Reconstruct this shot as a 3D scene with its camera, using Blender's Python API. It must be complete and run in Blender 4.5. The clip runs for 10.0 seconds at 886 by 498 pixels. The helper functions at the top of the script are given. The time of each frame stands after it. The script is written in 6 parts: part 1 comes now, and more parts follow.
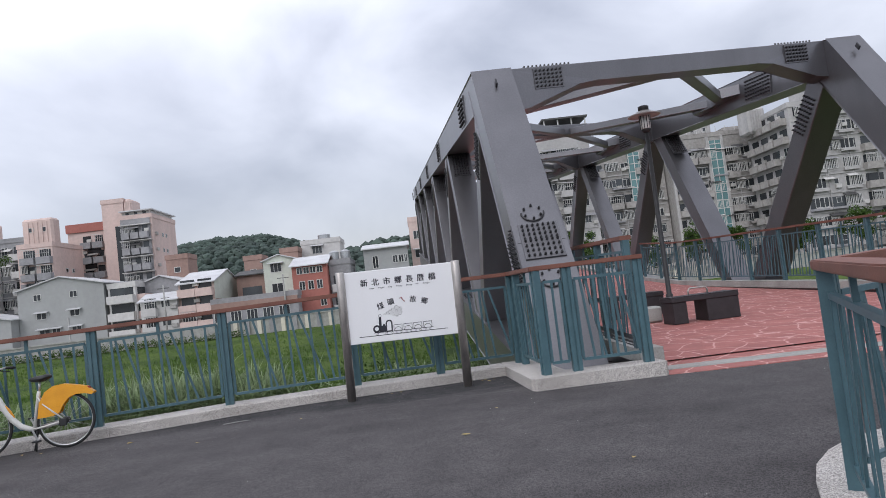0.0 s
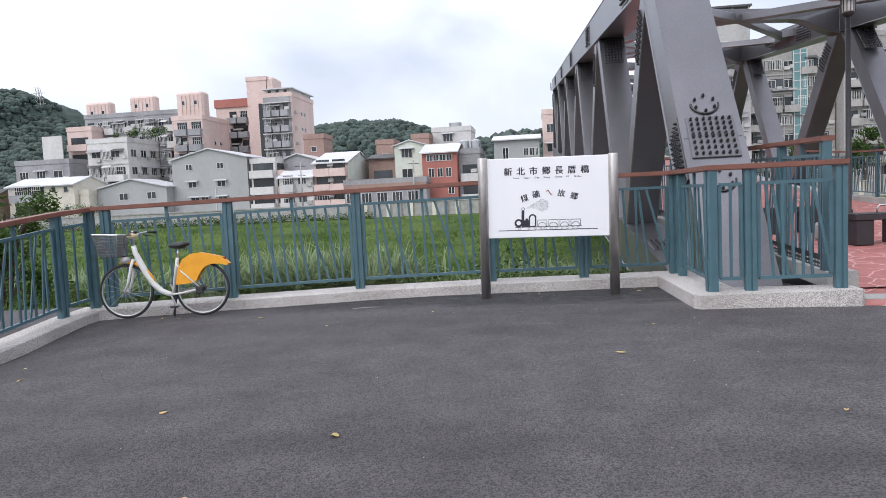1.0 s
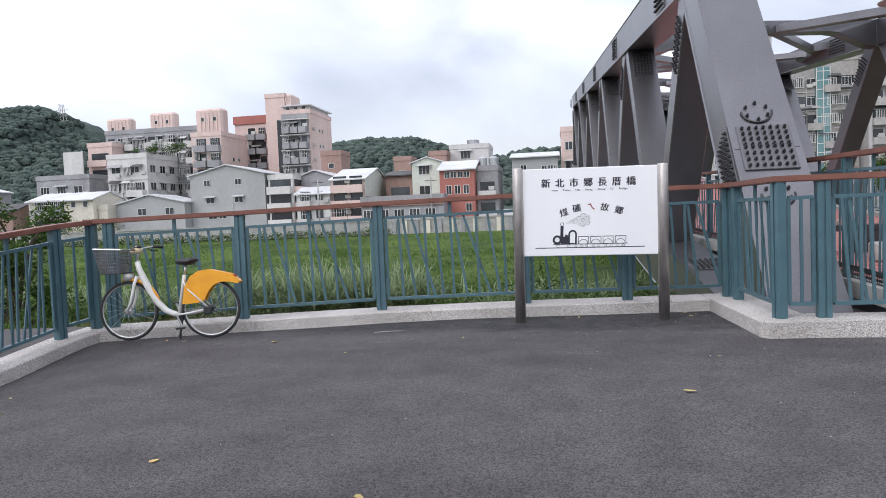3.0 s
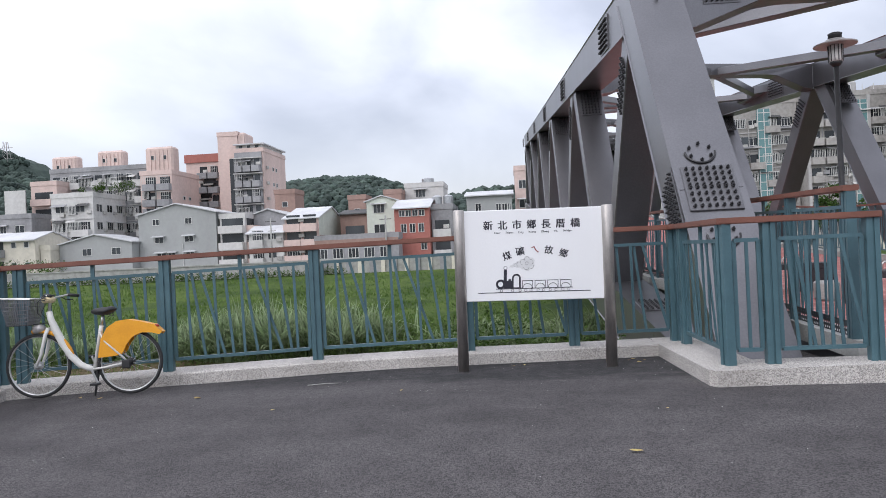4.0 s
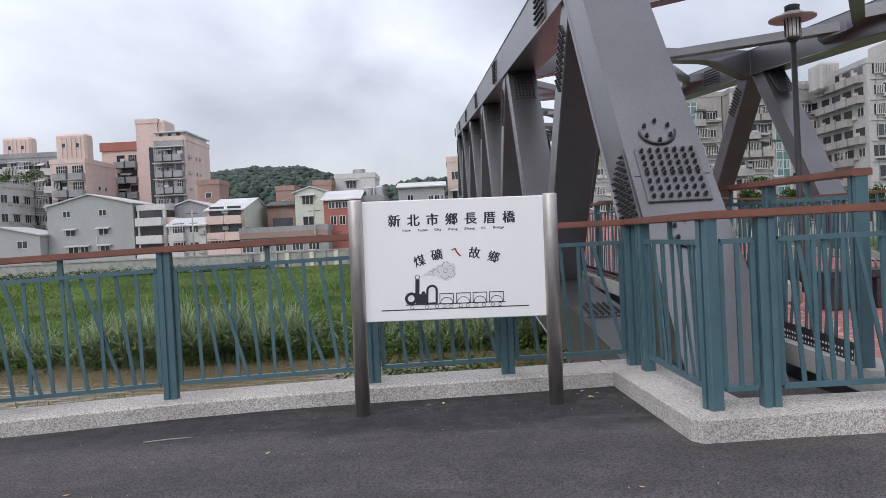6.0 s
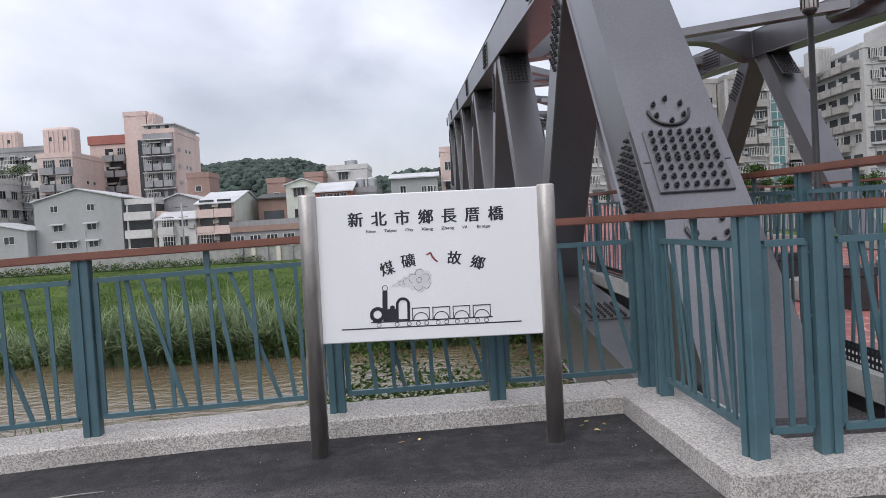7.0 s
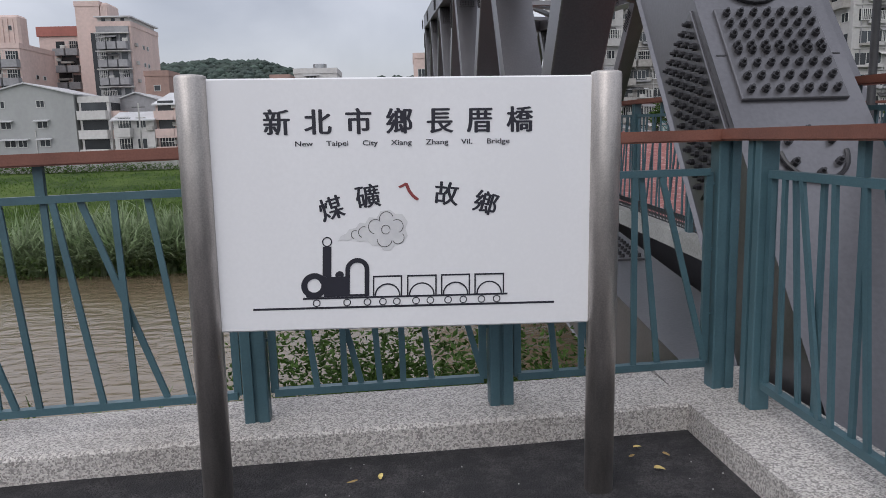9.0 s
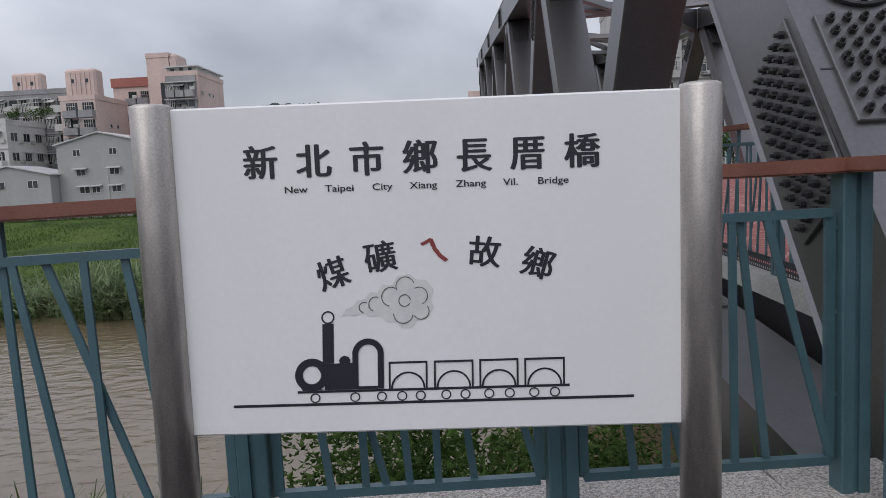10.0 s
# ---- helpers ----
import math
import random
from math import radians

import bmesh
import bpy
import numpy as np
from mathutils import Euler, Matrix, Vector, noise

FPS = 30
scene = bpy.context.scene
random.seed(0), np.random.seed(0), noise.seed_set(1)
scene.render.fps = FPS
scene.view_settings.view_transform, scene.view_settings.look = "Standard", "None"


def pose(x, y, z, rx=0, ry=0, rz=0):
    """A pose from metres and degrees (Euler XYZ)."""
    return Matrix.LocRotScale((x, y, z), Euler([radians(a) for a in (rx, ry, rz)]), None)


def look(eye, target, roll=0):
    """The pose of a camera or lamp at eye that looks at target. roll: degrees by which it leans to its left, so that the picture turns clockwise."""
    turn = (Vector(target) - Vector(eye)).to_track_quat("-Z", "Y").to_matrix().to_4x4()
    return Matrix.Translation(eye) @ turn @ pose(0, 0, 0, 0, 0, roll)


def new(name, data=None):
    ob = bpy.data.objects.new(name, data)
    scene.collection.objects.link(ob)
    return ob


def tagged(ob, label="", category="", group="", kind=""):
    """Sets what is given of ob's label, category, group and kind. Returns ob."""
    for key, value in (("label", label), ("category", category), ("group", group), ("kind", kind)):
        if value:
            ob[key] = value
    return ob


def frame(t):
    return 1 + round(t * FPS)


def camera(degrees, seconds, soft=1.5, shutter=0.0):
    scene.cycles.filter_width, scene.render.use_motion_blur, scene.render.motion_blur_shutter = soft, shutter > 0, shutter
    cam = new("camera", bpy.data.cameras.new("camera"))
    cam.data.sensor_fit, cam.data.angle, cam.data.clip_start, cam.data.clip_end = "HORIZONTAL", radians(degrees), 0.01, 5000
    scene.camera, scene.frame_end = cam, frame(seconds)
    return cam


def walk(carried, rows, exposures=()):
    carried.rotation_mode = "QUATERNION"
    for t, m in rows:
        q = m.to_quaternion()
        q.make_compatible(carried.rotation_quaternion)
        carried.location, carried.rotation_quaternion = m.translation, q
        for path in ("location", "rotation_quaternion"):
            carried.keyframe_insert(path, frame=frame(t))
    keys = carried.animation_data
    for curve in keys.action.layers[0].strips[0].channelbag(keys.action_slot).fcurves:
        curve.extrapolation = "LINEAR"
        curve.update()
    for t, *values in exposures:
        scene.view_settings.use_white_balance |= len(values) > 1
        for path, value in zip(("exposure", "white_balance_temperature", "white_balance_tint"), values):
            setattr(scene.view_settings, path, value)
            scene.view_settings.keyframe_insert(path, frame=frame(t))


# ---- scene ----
cam = camera(64.6, 10.0, soft=0.9)
PATH = [
    (0, (0.595, -0.083, 1.438), (0.692, 1.911, 1.56), -6.9),
    (0.3, (0.470, 0.200, 1.410), (0.525, 2.199, 1.412), -2.6),
    (0.5, (0.344, 0.323, 1.431), (0.268, 2.319, 1.326), -3.2),
    (1, (0.299, 0.865, 1.434), (0.018, 2.839, 1.282), -2.7),
    (1.5, (0.28, 1.238, 1.416), (-0.189, 3.179, 1.304), -1.7),
    (2, (0.073, 1.505, 1.404), (-0.322, 3.464, 1.31), -3.0),
    (2.2, (0.039, 1.62, 1.431), (-0.292, 3.591, 1.342), -3.6),
    (3.3, (0.003, 1.682, 1.383), (-0.299, 3.656, 1.274), -1.5),
    (3.5, (0.014, 1.73, 1.394), (-0.205, 3.715, 1.282), -1.4),
    (4, (0.154, 2.091, 1.452), (-0.043, 4.081, 1.454), -2.7),
    (4.5, (0.232, 2.472, 1.467), (0.144, 4.47, 1.492), -2.6),
    (5, (0.175, 2.973, 1.522), (0.248, 4.972, 1.519), -2.1),
    (5.5, (0.285, 3.571, 1.524), (0.268, 5.571, 1.564), -2.7),
    (5.7, (0.311, 3.761, 1.528), (0.295, 5.761, 1.493), -3.2),
    (6.8, (0.444, 5.085, 1.577), (0.455, 7.085, 1.567), -1.5),
    (7, (0.488, 5.233, 1.605), (0.49, 7.232, 1.547), -3.5),
    (7.5, (0.437, 5.818, 1.645), (0.517, 7.812, 1.51), -2.8),
    (8, (0.482, 6.288, 1.621), (0.481, 8.287, 1.567), -1.1),
    (8.5, (0.511, 6.816, 1.645), (0.48, 8.815, 1.593), -1.3),
    (9, (0.434, 7.291, 1.621), (0.511, 9.266, 1.31), -1.6),
    (9.5, (0.518, 7.746, 1.614), (0.467, 9.725, 1.329), -2.1),
    (10, (0.533, 8.039, 1.629), (0.448, 10.027, 1.428), -2.9),
]
EXPOSURES = [(t, stops - 0.12, 6300 if t < 4.2 else 6400, 13) for t, stops in ((0.0, 0.02), (0.3, 0.02), (0.5, 0.32), (1.0, 0.50), (1.5, 0.47), (2.0, 0.46), (3.5, 0.38), (4.0, 0.29), (4.5, 0.11), (5.0, 0.14), (5.5, 0.10), (7.0, 0.11), (7.5, 0.09), (8.5, -0.07), (9.0, -0.17), (9.5, -0.24), (10.0, -0.39))]
walk(cam, [(t, look(eye, target, roll)) for t, eye, target, roll in PATH], EXPOSURES)

# ---- world, sun, exposure ----
scene.view_settings.exposure = 0.0
world = bpy.data.worlds.new("overcast_sky")
scene.world = world
world.use_nodes = True
wn, wl = world.node_tree.nodes, world.node_tree.links
wn.clear()
w_out = wn.new("ShaderNodeOutputWorld")
w_bg = wn.new("ShaderNodeBackground")
w_sky = wn.new("ShaderNodeTexSky")
w_sky.sky_type, w_sky.sun_disc = "NISHITA", False
w_sky.sun_elevation, w_sky.sun_rotation = radians(50), radians(-20)
w_co = wn.new("ShaderNodeTexCoord")
w_map = wn.new("ShaderNodeMapping")
w_map.inputs["Scale"].default_value = (1.0, 1.0, 1.7)
w_map.inputs["Location"].default_value = (0.35, 0.1, 0.0)
w_noise = wn.new("ShaderNodeTexNoise")
w_noise.inputs["Scale"].default_value = 2.3
w_noise.inputs["Detail"].default_value = 7.0
w_noise.inputs["Roughness"].default_value = 0.47
w_noise.inputs["Distortion"].default_value = 0.3
w_ramp = wn.new("ShaderNodeValToRGB")
w_ramp.color_ramp.elements[0].position, w_ramp.color_ramp.elements[0].color = 0.34, (0.40, 0.42, 0.47, 1)
w_ramp.color_ramp.elements[1].position, w_ramp.color_ramp.elements[1].color = 0.64, (0.86, 0.88, 0.93, 1)
w_sep = wn.new("ShaderNodeSeparateXYZ")
w_west = wn.new("ShaderNodeMapRange")
w_west.inputs["From Min"].default_value, w_west.inputs["From Max"].default_value = 0.25, -0.55
w_west.inputs["To Min"].default_value, w_west.inputs["To Max"].default_value = 1.25, 1.33
w_up = wn.new("ShaderNodeMapRange")
w_up.inputs["From Min"].default_value, w_up.inputs["From Max"].default_value = 0.03, 0.50
w_up.inputs["To Min"].default_value, w_up.inputs["To Max"].default_value = 0.66, 1.38
w_mul = wn.new("ShaderNodeMath")
w_mul.operation = "MULTIPLY"
w_vec = wn.new("ShaderNodeVectorMath")
w_vec.operation = "SCALE"
w_add = wn.new("ShaderNodeMixRGB")
w_add.blend_type = "MIX"
w_add.inputs[0].default_value = 0.03
wl.new(w_co.outputs["Generated"], w_map.inputs["Vector"])
wl.new(w_map.outputs["Vector"], w_noise.inputs["Vector"])
wl.new(w_noise.outputs["Fac"], w_ramp.inputs["Fac"])
wl.new(w_co.outputs["Generated"], w_sep.inputs["Vector"])
wl.new(w_sep.outputs["X"], w_west.inputs["Value"])
wl.new(w_sep.outputs["Z"], w_up.inputs["Value"])
wl.new(w_west.outputs["Result"], w_mul.inputs[0])
wl.new(w_up.outputs["Result"], w_mul.inputs[1])
wl.new(w_ramp.outputs["Color"], w_vec.inputs[0])
wl.new(w_mul.outputs["Value"], w_vec.inputs["Scale"])
wl.new(w_vec.outputs["Vector"], w_add.inputs[1])
wl.new(w_sky.outputs["Color"], w_add.inputs[2])
wl.new(w_add.outputs["Color"], w_bg.inputs["Color"])
w_bg.inputs["Strength"].default_value = 0.86
wl.new(w_bg.outputs["Background"], w_out.inputs["Surface"])
sun = new("sun", bpy.data.lights.new("sun", "SUN"))
sun.data.energy, sun.data.angle, sun.data.color = 1.5, radians(60), (1.0, 0.97, 0.93)
sun.matrix_world = look((-20, -24, 34), (0, 8, 0))

# ---- materials ----
def material(name, color, color2=None, rough=0.7, metal=0.0, scale=8.0, bump=0.15, fine=60.0, spread=0.5, island=False, rand=0.0, streak=False, spec=0.5, thin=0.0):
    """Two scales of noise between two colours, with a fine relief."""
    m = bpy.data.materials.new(name)
    m.use_nodes = True
    nt = m.node_tree
    b = nt.nodes["Principled BSDF"]
    c2 = color2 or tuple(v * 0.72 for v in color)
    geo = nt.nodes.new("ShaderNodeNewGeometry")
    mp = nt.nodes.new("ShaderNodeMapping")
    mp.inputs["Scale"].default_value = (1, 1, 0.18) if streak else (1, 1, 1)
    nt.links.new(geo.outputs["Position"], mp.inputs["Vector"])
    n1 = nt.nodes.new("ShaderNodeTexNoise")
    n1.inputs["Scale"].default_value, n1.inputs["Detail"].default_value = scale, 5
    n2 = nt.nodes.new("ShaderNodeTexNoise")
    n2.inputs["Scale"].default_value, n2.inputs["Detail"].default_value = fine, 3
    nt.links.new(mp.outputs["Vector"], n1.inputs["Vector"])
    nt.links.new(geo.outputs["Position"], n2.inputs["Vector"])
    avg = nt.nodes.new("ShaderNodeMath")
    avg.operation = "MULTIPLY_ADD"
    avg.inputs[1].default_value = 0.4
    nt.links.new(n2.outputs["Fac"], avg.inputs[0])
    half = nt.nodes.new("ShaderNodeMath")
    half.operation = "MULTIPLY"
    half.inputs[1].default_value = 0.6
    nt.links.new(n1.outputs["Fac"], half.inputs[0])
    nt.links.new(half.outputs[0], avg.inputs[2])
    ramp = nt.nodes.new("ShaderNodeValToRGB")
    ramp.color_ramp.elements[0].position, ramp.color_ramp.elements[0].color = 0.5 - spread / 4, (*c2, 1)
    ramp.color_ramp.elements[1].position, ramp.color_ramp.elements[1].color = 0.5 + spread / 4, (*color, 1)
    nt.links.new(avg.outputs[0], ramp.inputs["Fac"])
    out = ramp.outputs["Color"]
    if rand or island:
        hs = nt.nodes.new("ShaderNodeHueSaturation")
        mr = nt.nodes.new("ShaderNodeMapRange")
        mr.inputs["To Min"].default_value, mr.inputs["To Max"].default_value = 1 - (rand or 0.3), 1 + (rand or 0.3)
        if island:
            nt.links.new(geo.outputs["Random Per Island"], mr.inputs["Value"])
        else:
            oi = nt.nodes.new("ShaderNodeObjectInfo")
            nt.links.new(oi.outputs["Random"], mr.inputs["Value"])
        nt.links.new(mr.outputs["Result"], hs.inputs["Value"])
        nt.links.new(out, hs.inputs["Color"])
        out = hs.outputs["Color"]
    nt.links.new(out, b.inputs["Base Color"])
    b.inputs["Roughness"].default_value, b.inputs["Metallic"].default_value = rough, metal
    b.inputs["Specular IOR Level"].default_value = spec
    if thin:
        tl = nt.nodes.new("ShaderNodeBsdfTranslucent")
        mix = nt.nodes.new("ShaderNodeMixShader")
        mix.inputs[0].default_value = thin
        nt.links.new(out, tl.inputs["Color"])
        nt.links.new(b.outputs[0], mix.inputs[1])
        nt.links.new(tl.outputs[0], mix.inputs[2])
        nt.links.new(mix.outputs[0], nt.nodes["Material Output"].inputs["Surface"])
    if bump:
        bp = nt.nodes.new("ShaderNodeBump")
        bp.inputs["Strength"].default_value, bp.inputs["Distance"].default_value = bump, 0.01
        nt.links.new(n2.outputs["Fac"], bp.inputs["Height"])
        nt.links.new(bp.outputs["Normal"], b.inputs["Normal"])
    return m


def speckled(name, a, b_, c, scale=90.0, rough=0.85, bump=0.5, stain=1.2):
    """Washed pebble concrete: small cells of three tones with faint stains."""
    m = material(name, a, b_, rough=rough, scale=stain, bump=0)
    nt = m.node_tree
    b = nt.nodes["Principled BSDF"]
    base = b.inputs["Base Color"].links[0].from_socket
    geo = nt.nodes.new("ShaderNodeNewGeometry")
    v = nt.nodes.new("ShaderNodeTexVoronoi")
    v.inputs["Scale"].default_value = scale
    nt.links.new(geo.outputs["Position"], v.inputs["Vector"])
    sep = nt.nodes.new("ShaderNodeSeparateColor")
    nt.links.new(v.outputs["Color"], sep.inputs[0])
    rp = nt.nodes.new("ShaderNodeValToRGB")
    rp.color_ramp.elements[0].position, rp.color_ramp.elements[0].color = 0.15, (*c, 1)
    rp.color_ramp.elements[1].position, rp.color_ramp.elements[1].color = 0.75, (1.15, 1.13, 1.1, 1)
    nt.links.new(sep.outputs[0], rp.inputs["Fac"])
    mx = nt.nodes.new("ShaderNodeMixRGB")
    mx.blend_type = "MULTIPLY"
    mx.inputs[0].default_value = 1.0
    nt.links.new(base, mx.inputs[1])
    nt.links.new(rp.outputs["Color"], mx.inputs[2])
    nt.links.new(mx.outputs["Color"], b.inputs["Base Color"])
    bp = nt.nodes.new("ShaderNodeBump")
    bp.inputs["Strength"].default_value, bp.inputs["Distance"].default_value = bump, 0.006
    bp.invert = True
    nt.links.new(v.outputs["Distance"], bp.inputs["Height"])
    nt.links.new(bp.outputs["Normal"], b.inputs["Normal"])
    return m


M_ASPHALT = speckled("asphalt", (0.115, 0.107, 0.111), (0.078, 0.072, 0.076), (0.42, 0.42, 0.42), scale=105, rough=0.9, bump=0.9, stain=2.4)
M_KERB = speckled("washed_pebble_concrete", (0.62, 0.60, 0.58), (0.44, 0.42, 0.40), (0.50, 0.48, 0.47), scale=125)
M_CONC = material("grey_concrete", (0.42, 0.42, 0.40), (0.27, 0.27, 0.25), rough=0.9, scale=1.5, fine=40)
M_TEAL = material("teal_paint", (0.070, 0.140, 0.165), (0.055, 0.112, 0.134), rough=0.42, scale=5, bump=0.06, fine=90, rand=0.08)
M_WOOD = material("brown_handrail", (0.215, 0.085, 0.058), (0.150, 0.058, 0.040), rough=0.55, scale=4, bump=0.12, fine=120)
M_STEEL = material("dark_grey_steel_paint", (0.215, 0.212, 0.223), (0.172, 0.170, 0.180), rough=0.35, metal=0.85, scale=1.1, bump=0.05, fine=35, streak=True)
M_PLATE = material("splice_plate_paint", (0.180, 0.177, 0.186), (0.145, 0.143, 0.150), rough=0.38, metal=0.8, scale=3, bump=0.06, fine=45)
M_BOLT = material("bolt_paint", (0.030, 0.029, 0.033), (0.020, 0.020, 0.022), rough=0.38, scale=20, bump=0.1, rand=0.15)
M_INOX = material("brushed_stainless", (0.60, 0.56, 0.53), (0.40, 0.375, 0.355), rough=0.44, metal=0.92, scale=26, bump=0.03, fine=160, streak=True)
M_BOARD = material("white_sign_panel", (0.84, 0.84, 0.85), (0.80, 0.80, 0.81), rough=0.35, scale=2.5, bump=0.0, streak=True)
M_INK = material("dark_navy_ink", (0.020, 0.020, 0.032), (0.016, 0.016, 0.026), rough=0.5, bump=0)
M_REDINK = material("dark_red_ink", (0.28, 0.05, 0.05), (0.22, 0.04, 0.04), rough=0.5, bump=0)
M_SMOKE = material("pale_grey_print", (0.70, 0.70, 0.70), (0.62, 0.62, 0.63), rough=0.5, bump=0, scale=14)
M_BLACK = material("black_plastic", (0.022, 0.022, 0.024), (0.014, 0.014, 0.015), rough=0.5, bump=0.08)
M_RUBBER = material("tyre_rubber", (0.030, 0.030, 0.031), (0.020, 0.020, 0.021), rough=0.8, bump=0.2)
M_WHITE = material("white_bicycle_paint", (0.72, 0.71, 0.68), (0.62, 0.61, 0.58), rough=0.3, bump=0)
M_CREAM = material("cream_plastic", (0.66, 0.55, 0.34), (0.56, 0.46, 0.28), rough=0.4, bump=0.02)
M_BASKET = material("grey_coated_wire", (0.20, 0.20, 0.21), (0.14, 0.14, 0.15), rough=0.45, metal=0.3, bump=0)
M_ORANGE = material("orange_plastic", (0.80, 0.36, 0.018), (0.72, 0.31, 0.014), rough=0.38, bump=0.03)
M_ALU = material("aluminium", (0.58, 0.58, 0.57), (0.45, 0.45, 0.44), rough=0.35, metal=0.9, bump=0.05)
M_LAMPRED = material("red_lens", (0.35, 0.03, 0.02), rough=0.25, bump=0)
M_LIGHTGREY = material("pale_grey_metal", (0.46, 0.44, 0.43), (0.36, 0.34, 0.33), rough=0.45, metal=0.3, bump=0.04)
M_LAMPGLASS = material("milky_lamp_glass", (0.62, 0.61, 0.59), (0.52, 0.51, 0.49), rough=0.35, bump=0)
M_BENCH = material("dark_bench", (0.034, 0.030, 0.034), (0.022, 0.020, 0.022), rough=0.5, scale=6, bump=0.1)
M_LEAFDRY = material("fallen_leaf", (0.60, 0.50, 0.18), (0.42, 0.26, 0.10), rough=0.7, bump=0.1, rand=0.35)
M_PAVING = material("red_stamped_paving", (0.44, 0.165, 0.145), (0.30, 0.105, 0.095), rough=0.75, scale=2.2, bump=0.3, fine=55)
M_WATER = material("muddy_water", (0.20, 0.155, 0.100), (0.165, 0.125, 0.080), rough=0.12, scale=0.25, bump=0, fine=3)
M_GRASS = material("lawn", (0.098, 0.142, 0.036), (0.040, 0.070, 0.022), rough=0.95, scale=0.22, bump=0.6, fine=2.2, spec=0.1, spread=0.42)
M_BLADE = material("grass_blades", (0.118, 0.192, 0.044), (0.066, 0.120, 0.026), rough=0.85, scale=1.0, bump=0, fine=8, island=True, rand=0.25, spec=0.2, thin=0.4)
M_REED = material("reed_blades", (0.36, 0.43, 0.27), (0.19, 0.265, 0.125), rough=0.8, scale=0.8, bump=0, fine=6, island=True, rand=0.4, spec=0.25, thin=0.6)
M_LEAF = material("shrub_leaves", (0.085, 0.150, 0.032), (0.040, 0.080, 0.016), rough=0.75, scale=2, bump=0, fine=12, island=True, rand=0.4, spec=0.25, thin=0.35)
M_WEED = material("bank_weed_leaves", (0.175, 0.250, 0.085), (0.095, 0.155, 0.045), rough=0.8, scale=1.2, bump=0, fine=8, island=True, rand=0.4, spec=0.2, thin=0.45)
M_BARK = material("bark", (0.10, 0.075, 0.055), (0.05, 0.04, 0.03), rough=0.9, scale=6, bump=0.5)
M_EARTH = material("muddy_bank", (0.17, 0.13, 0.085), (0.09, 0.085, 0.035), rough=0.95, scale=0.9, bump=0.5, fine=12)
M_FOREST = material("far_forest", (0.066, 0.094, 0.076), (0.034, 0.052, 0.046), rough=0.95, scale=0.06, bump=0, fine=0.35, island=True, rand=0.35)
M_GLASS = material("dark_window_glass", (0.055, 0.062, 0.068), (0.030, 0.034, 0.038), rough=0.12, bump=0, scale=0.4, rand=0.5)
M_FRAME = material("window_frame", (0.62, 0.62, 0.60), (0.5, 0.5, 0.48), rough=0.5, bump=0)
M_ROOFW = material("pale_metal_roof", (0.62, 0.63, 0.64), (0.46, 0.46, 0.47), rough=0.45, scale=0.5, bump=0.05, streak=True)
M_DARKROOF = material("dark_roof", (0.10, 0.10, 0.10), (0.06, 0.06, 0.06), rough=0.8, scale=0.6)
M_TANK = material("steel_tank", (0.55, 0.56, 0.57), (0.40, 0.41, 0.42), rough=0.3, metal=0.8, bump=0)
M_AC = material("air_conditioner_casing", (0.55, 0.54, 0.51), (0.38, 0.37, 0.35), rough=0.6, bump=0, rand=0.25)
M_CYAN = material("teal_glass_strip", (0.16, 0.30, 0.30), (0.10, 0.20, 0.21), rough=0.15, scale=0.3, bump=0)
M_RAILFAR = material("balcony_grille", (0.10, 0.10, 0.10), (0.06, 0.06, 0.06), rough=0.6, bump=0)


def paint(name, c, dirt=0.62):
    return material(name, c, tuple(v * dirt for v in c), rough=0.85, scale=0.32, bump=0.05, fine=2.2, streak=True, spread=0.7)


# ---- mesh helpers ----
def mesh_of(bm, name, mat, smooth=False):
    me = bpy.data.meshes.new(name)
    bm.to_mesh(me)
    bm.free()
    if mat:
        me.materials.append(mat)
    if smooth:
        me.polygons.foreach_set("use_smooth", [True] * len(me.polygons))
    return me


def link(name, me, parent=None, m=None, label=""):
    ob = new(name, me)
    if m is not None:
        ob.matrix_basis = m
    if parent is not None:
        ob.parent = parent
        chain = parent
        total = Matrix.Identity(4)
        while chain is not None:
            total = chain.matrix_parent_inverse @ chain.matrix_basis @ total
            chain = chain.parent
        ob.matrix_parent_inverse = total.inverted()
    if label:
        tagged(ob, label)
    return ob


def part(name, bm, mat, parent=None, label="", smooth=False, m=None):
    return link(name, mesh_of(bm, name, mat, smooth), parent, m, label)


def thing(name, at=(0, 0, 0), label="", category="", group="", kind=""):
    e = new(name)
    e.empty_display_size = 0.2
    e.matrix_basis = Matrix.Translation(at)
    return tagged(e, label, category, group, kind)


def add_box(bm, lo, hi, bevel=0.0, m=None):
    made = bmesh.ops.create_cube(bm, size=1.0)["verts"]
    c = [(a + b) / 2 for a, b in zip(lo, hi)]
    s = [abs(b - a) for a, b in zip(lo, hi)]
    for v in made:
        v.co = Vector((c[0] + v.co.x * s[0], c[1] + v.co.y * s[1], c[2] + v.co.z * s[2]))
    if bevel:
        es = list({e for v in made for e in v.link_edges})
        r = bmesh.ops.bevel(bm, geom=es, offset=bevel, segments=1, affect="EDGES")
        made = list({v for f in r["faces"] for v in f.verts} | {v for v in made if v.is_valid})
    if m is not None:
        for v in made:
            v.co = m @ v.co
    return made


def box(lo, hi, bevel=0.0):
    bm = bmesh.new()
    add_box(bm, lo, hi, bevel)
    return bm


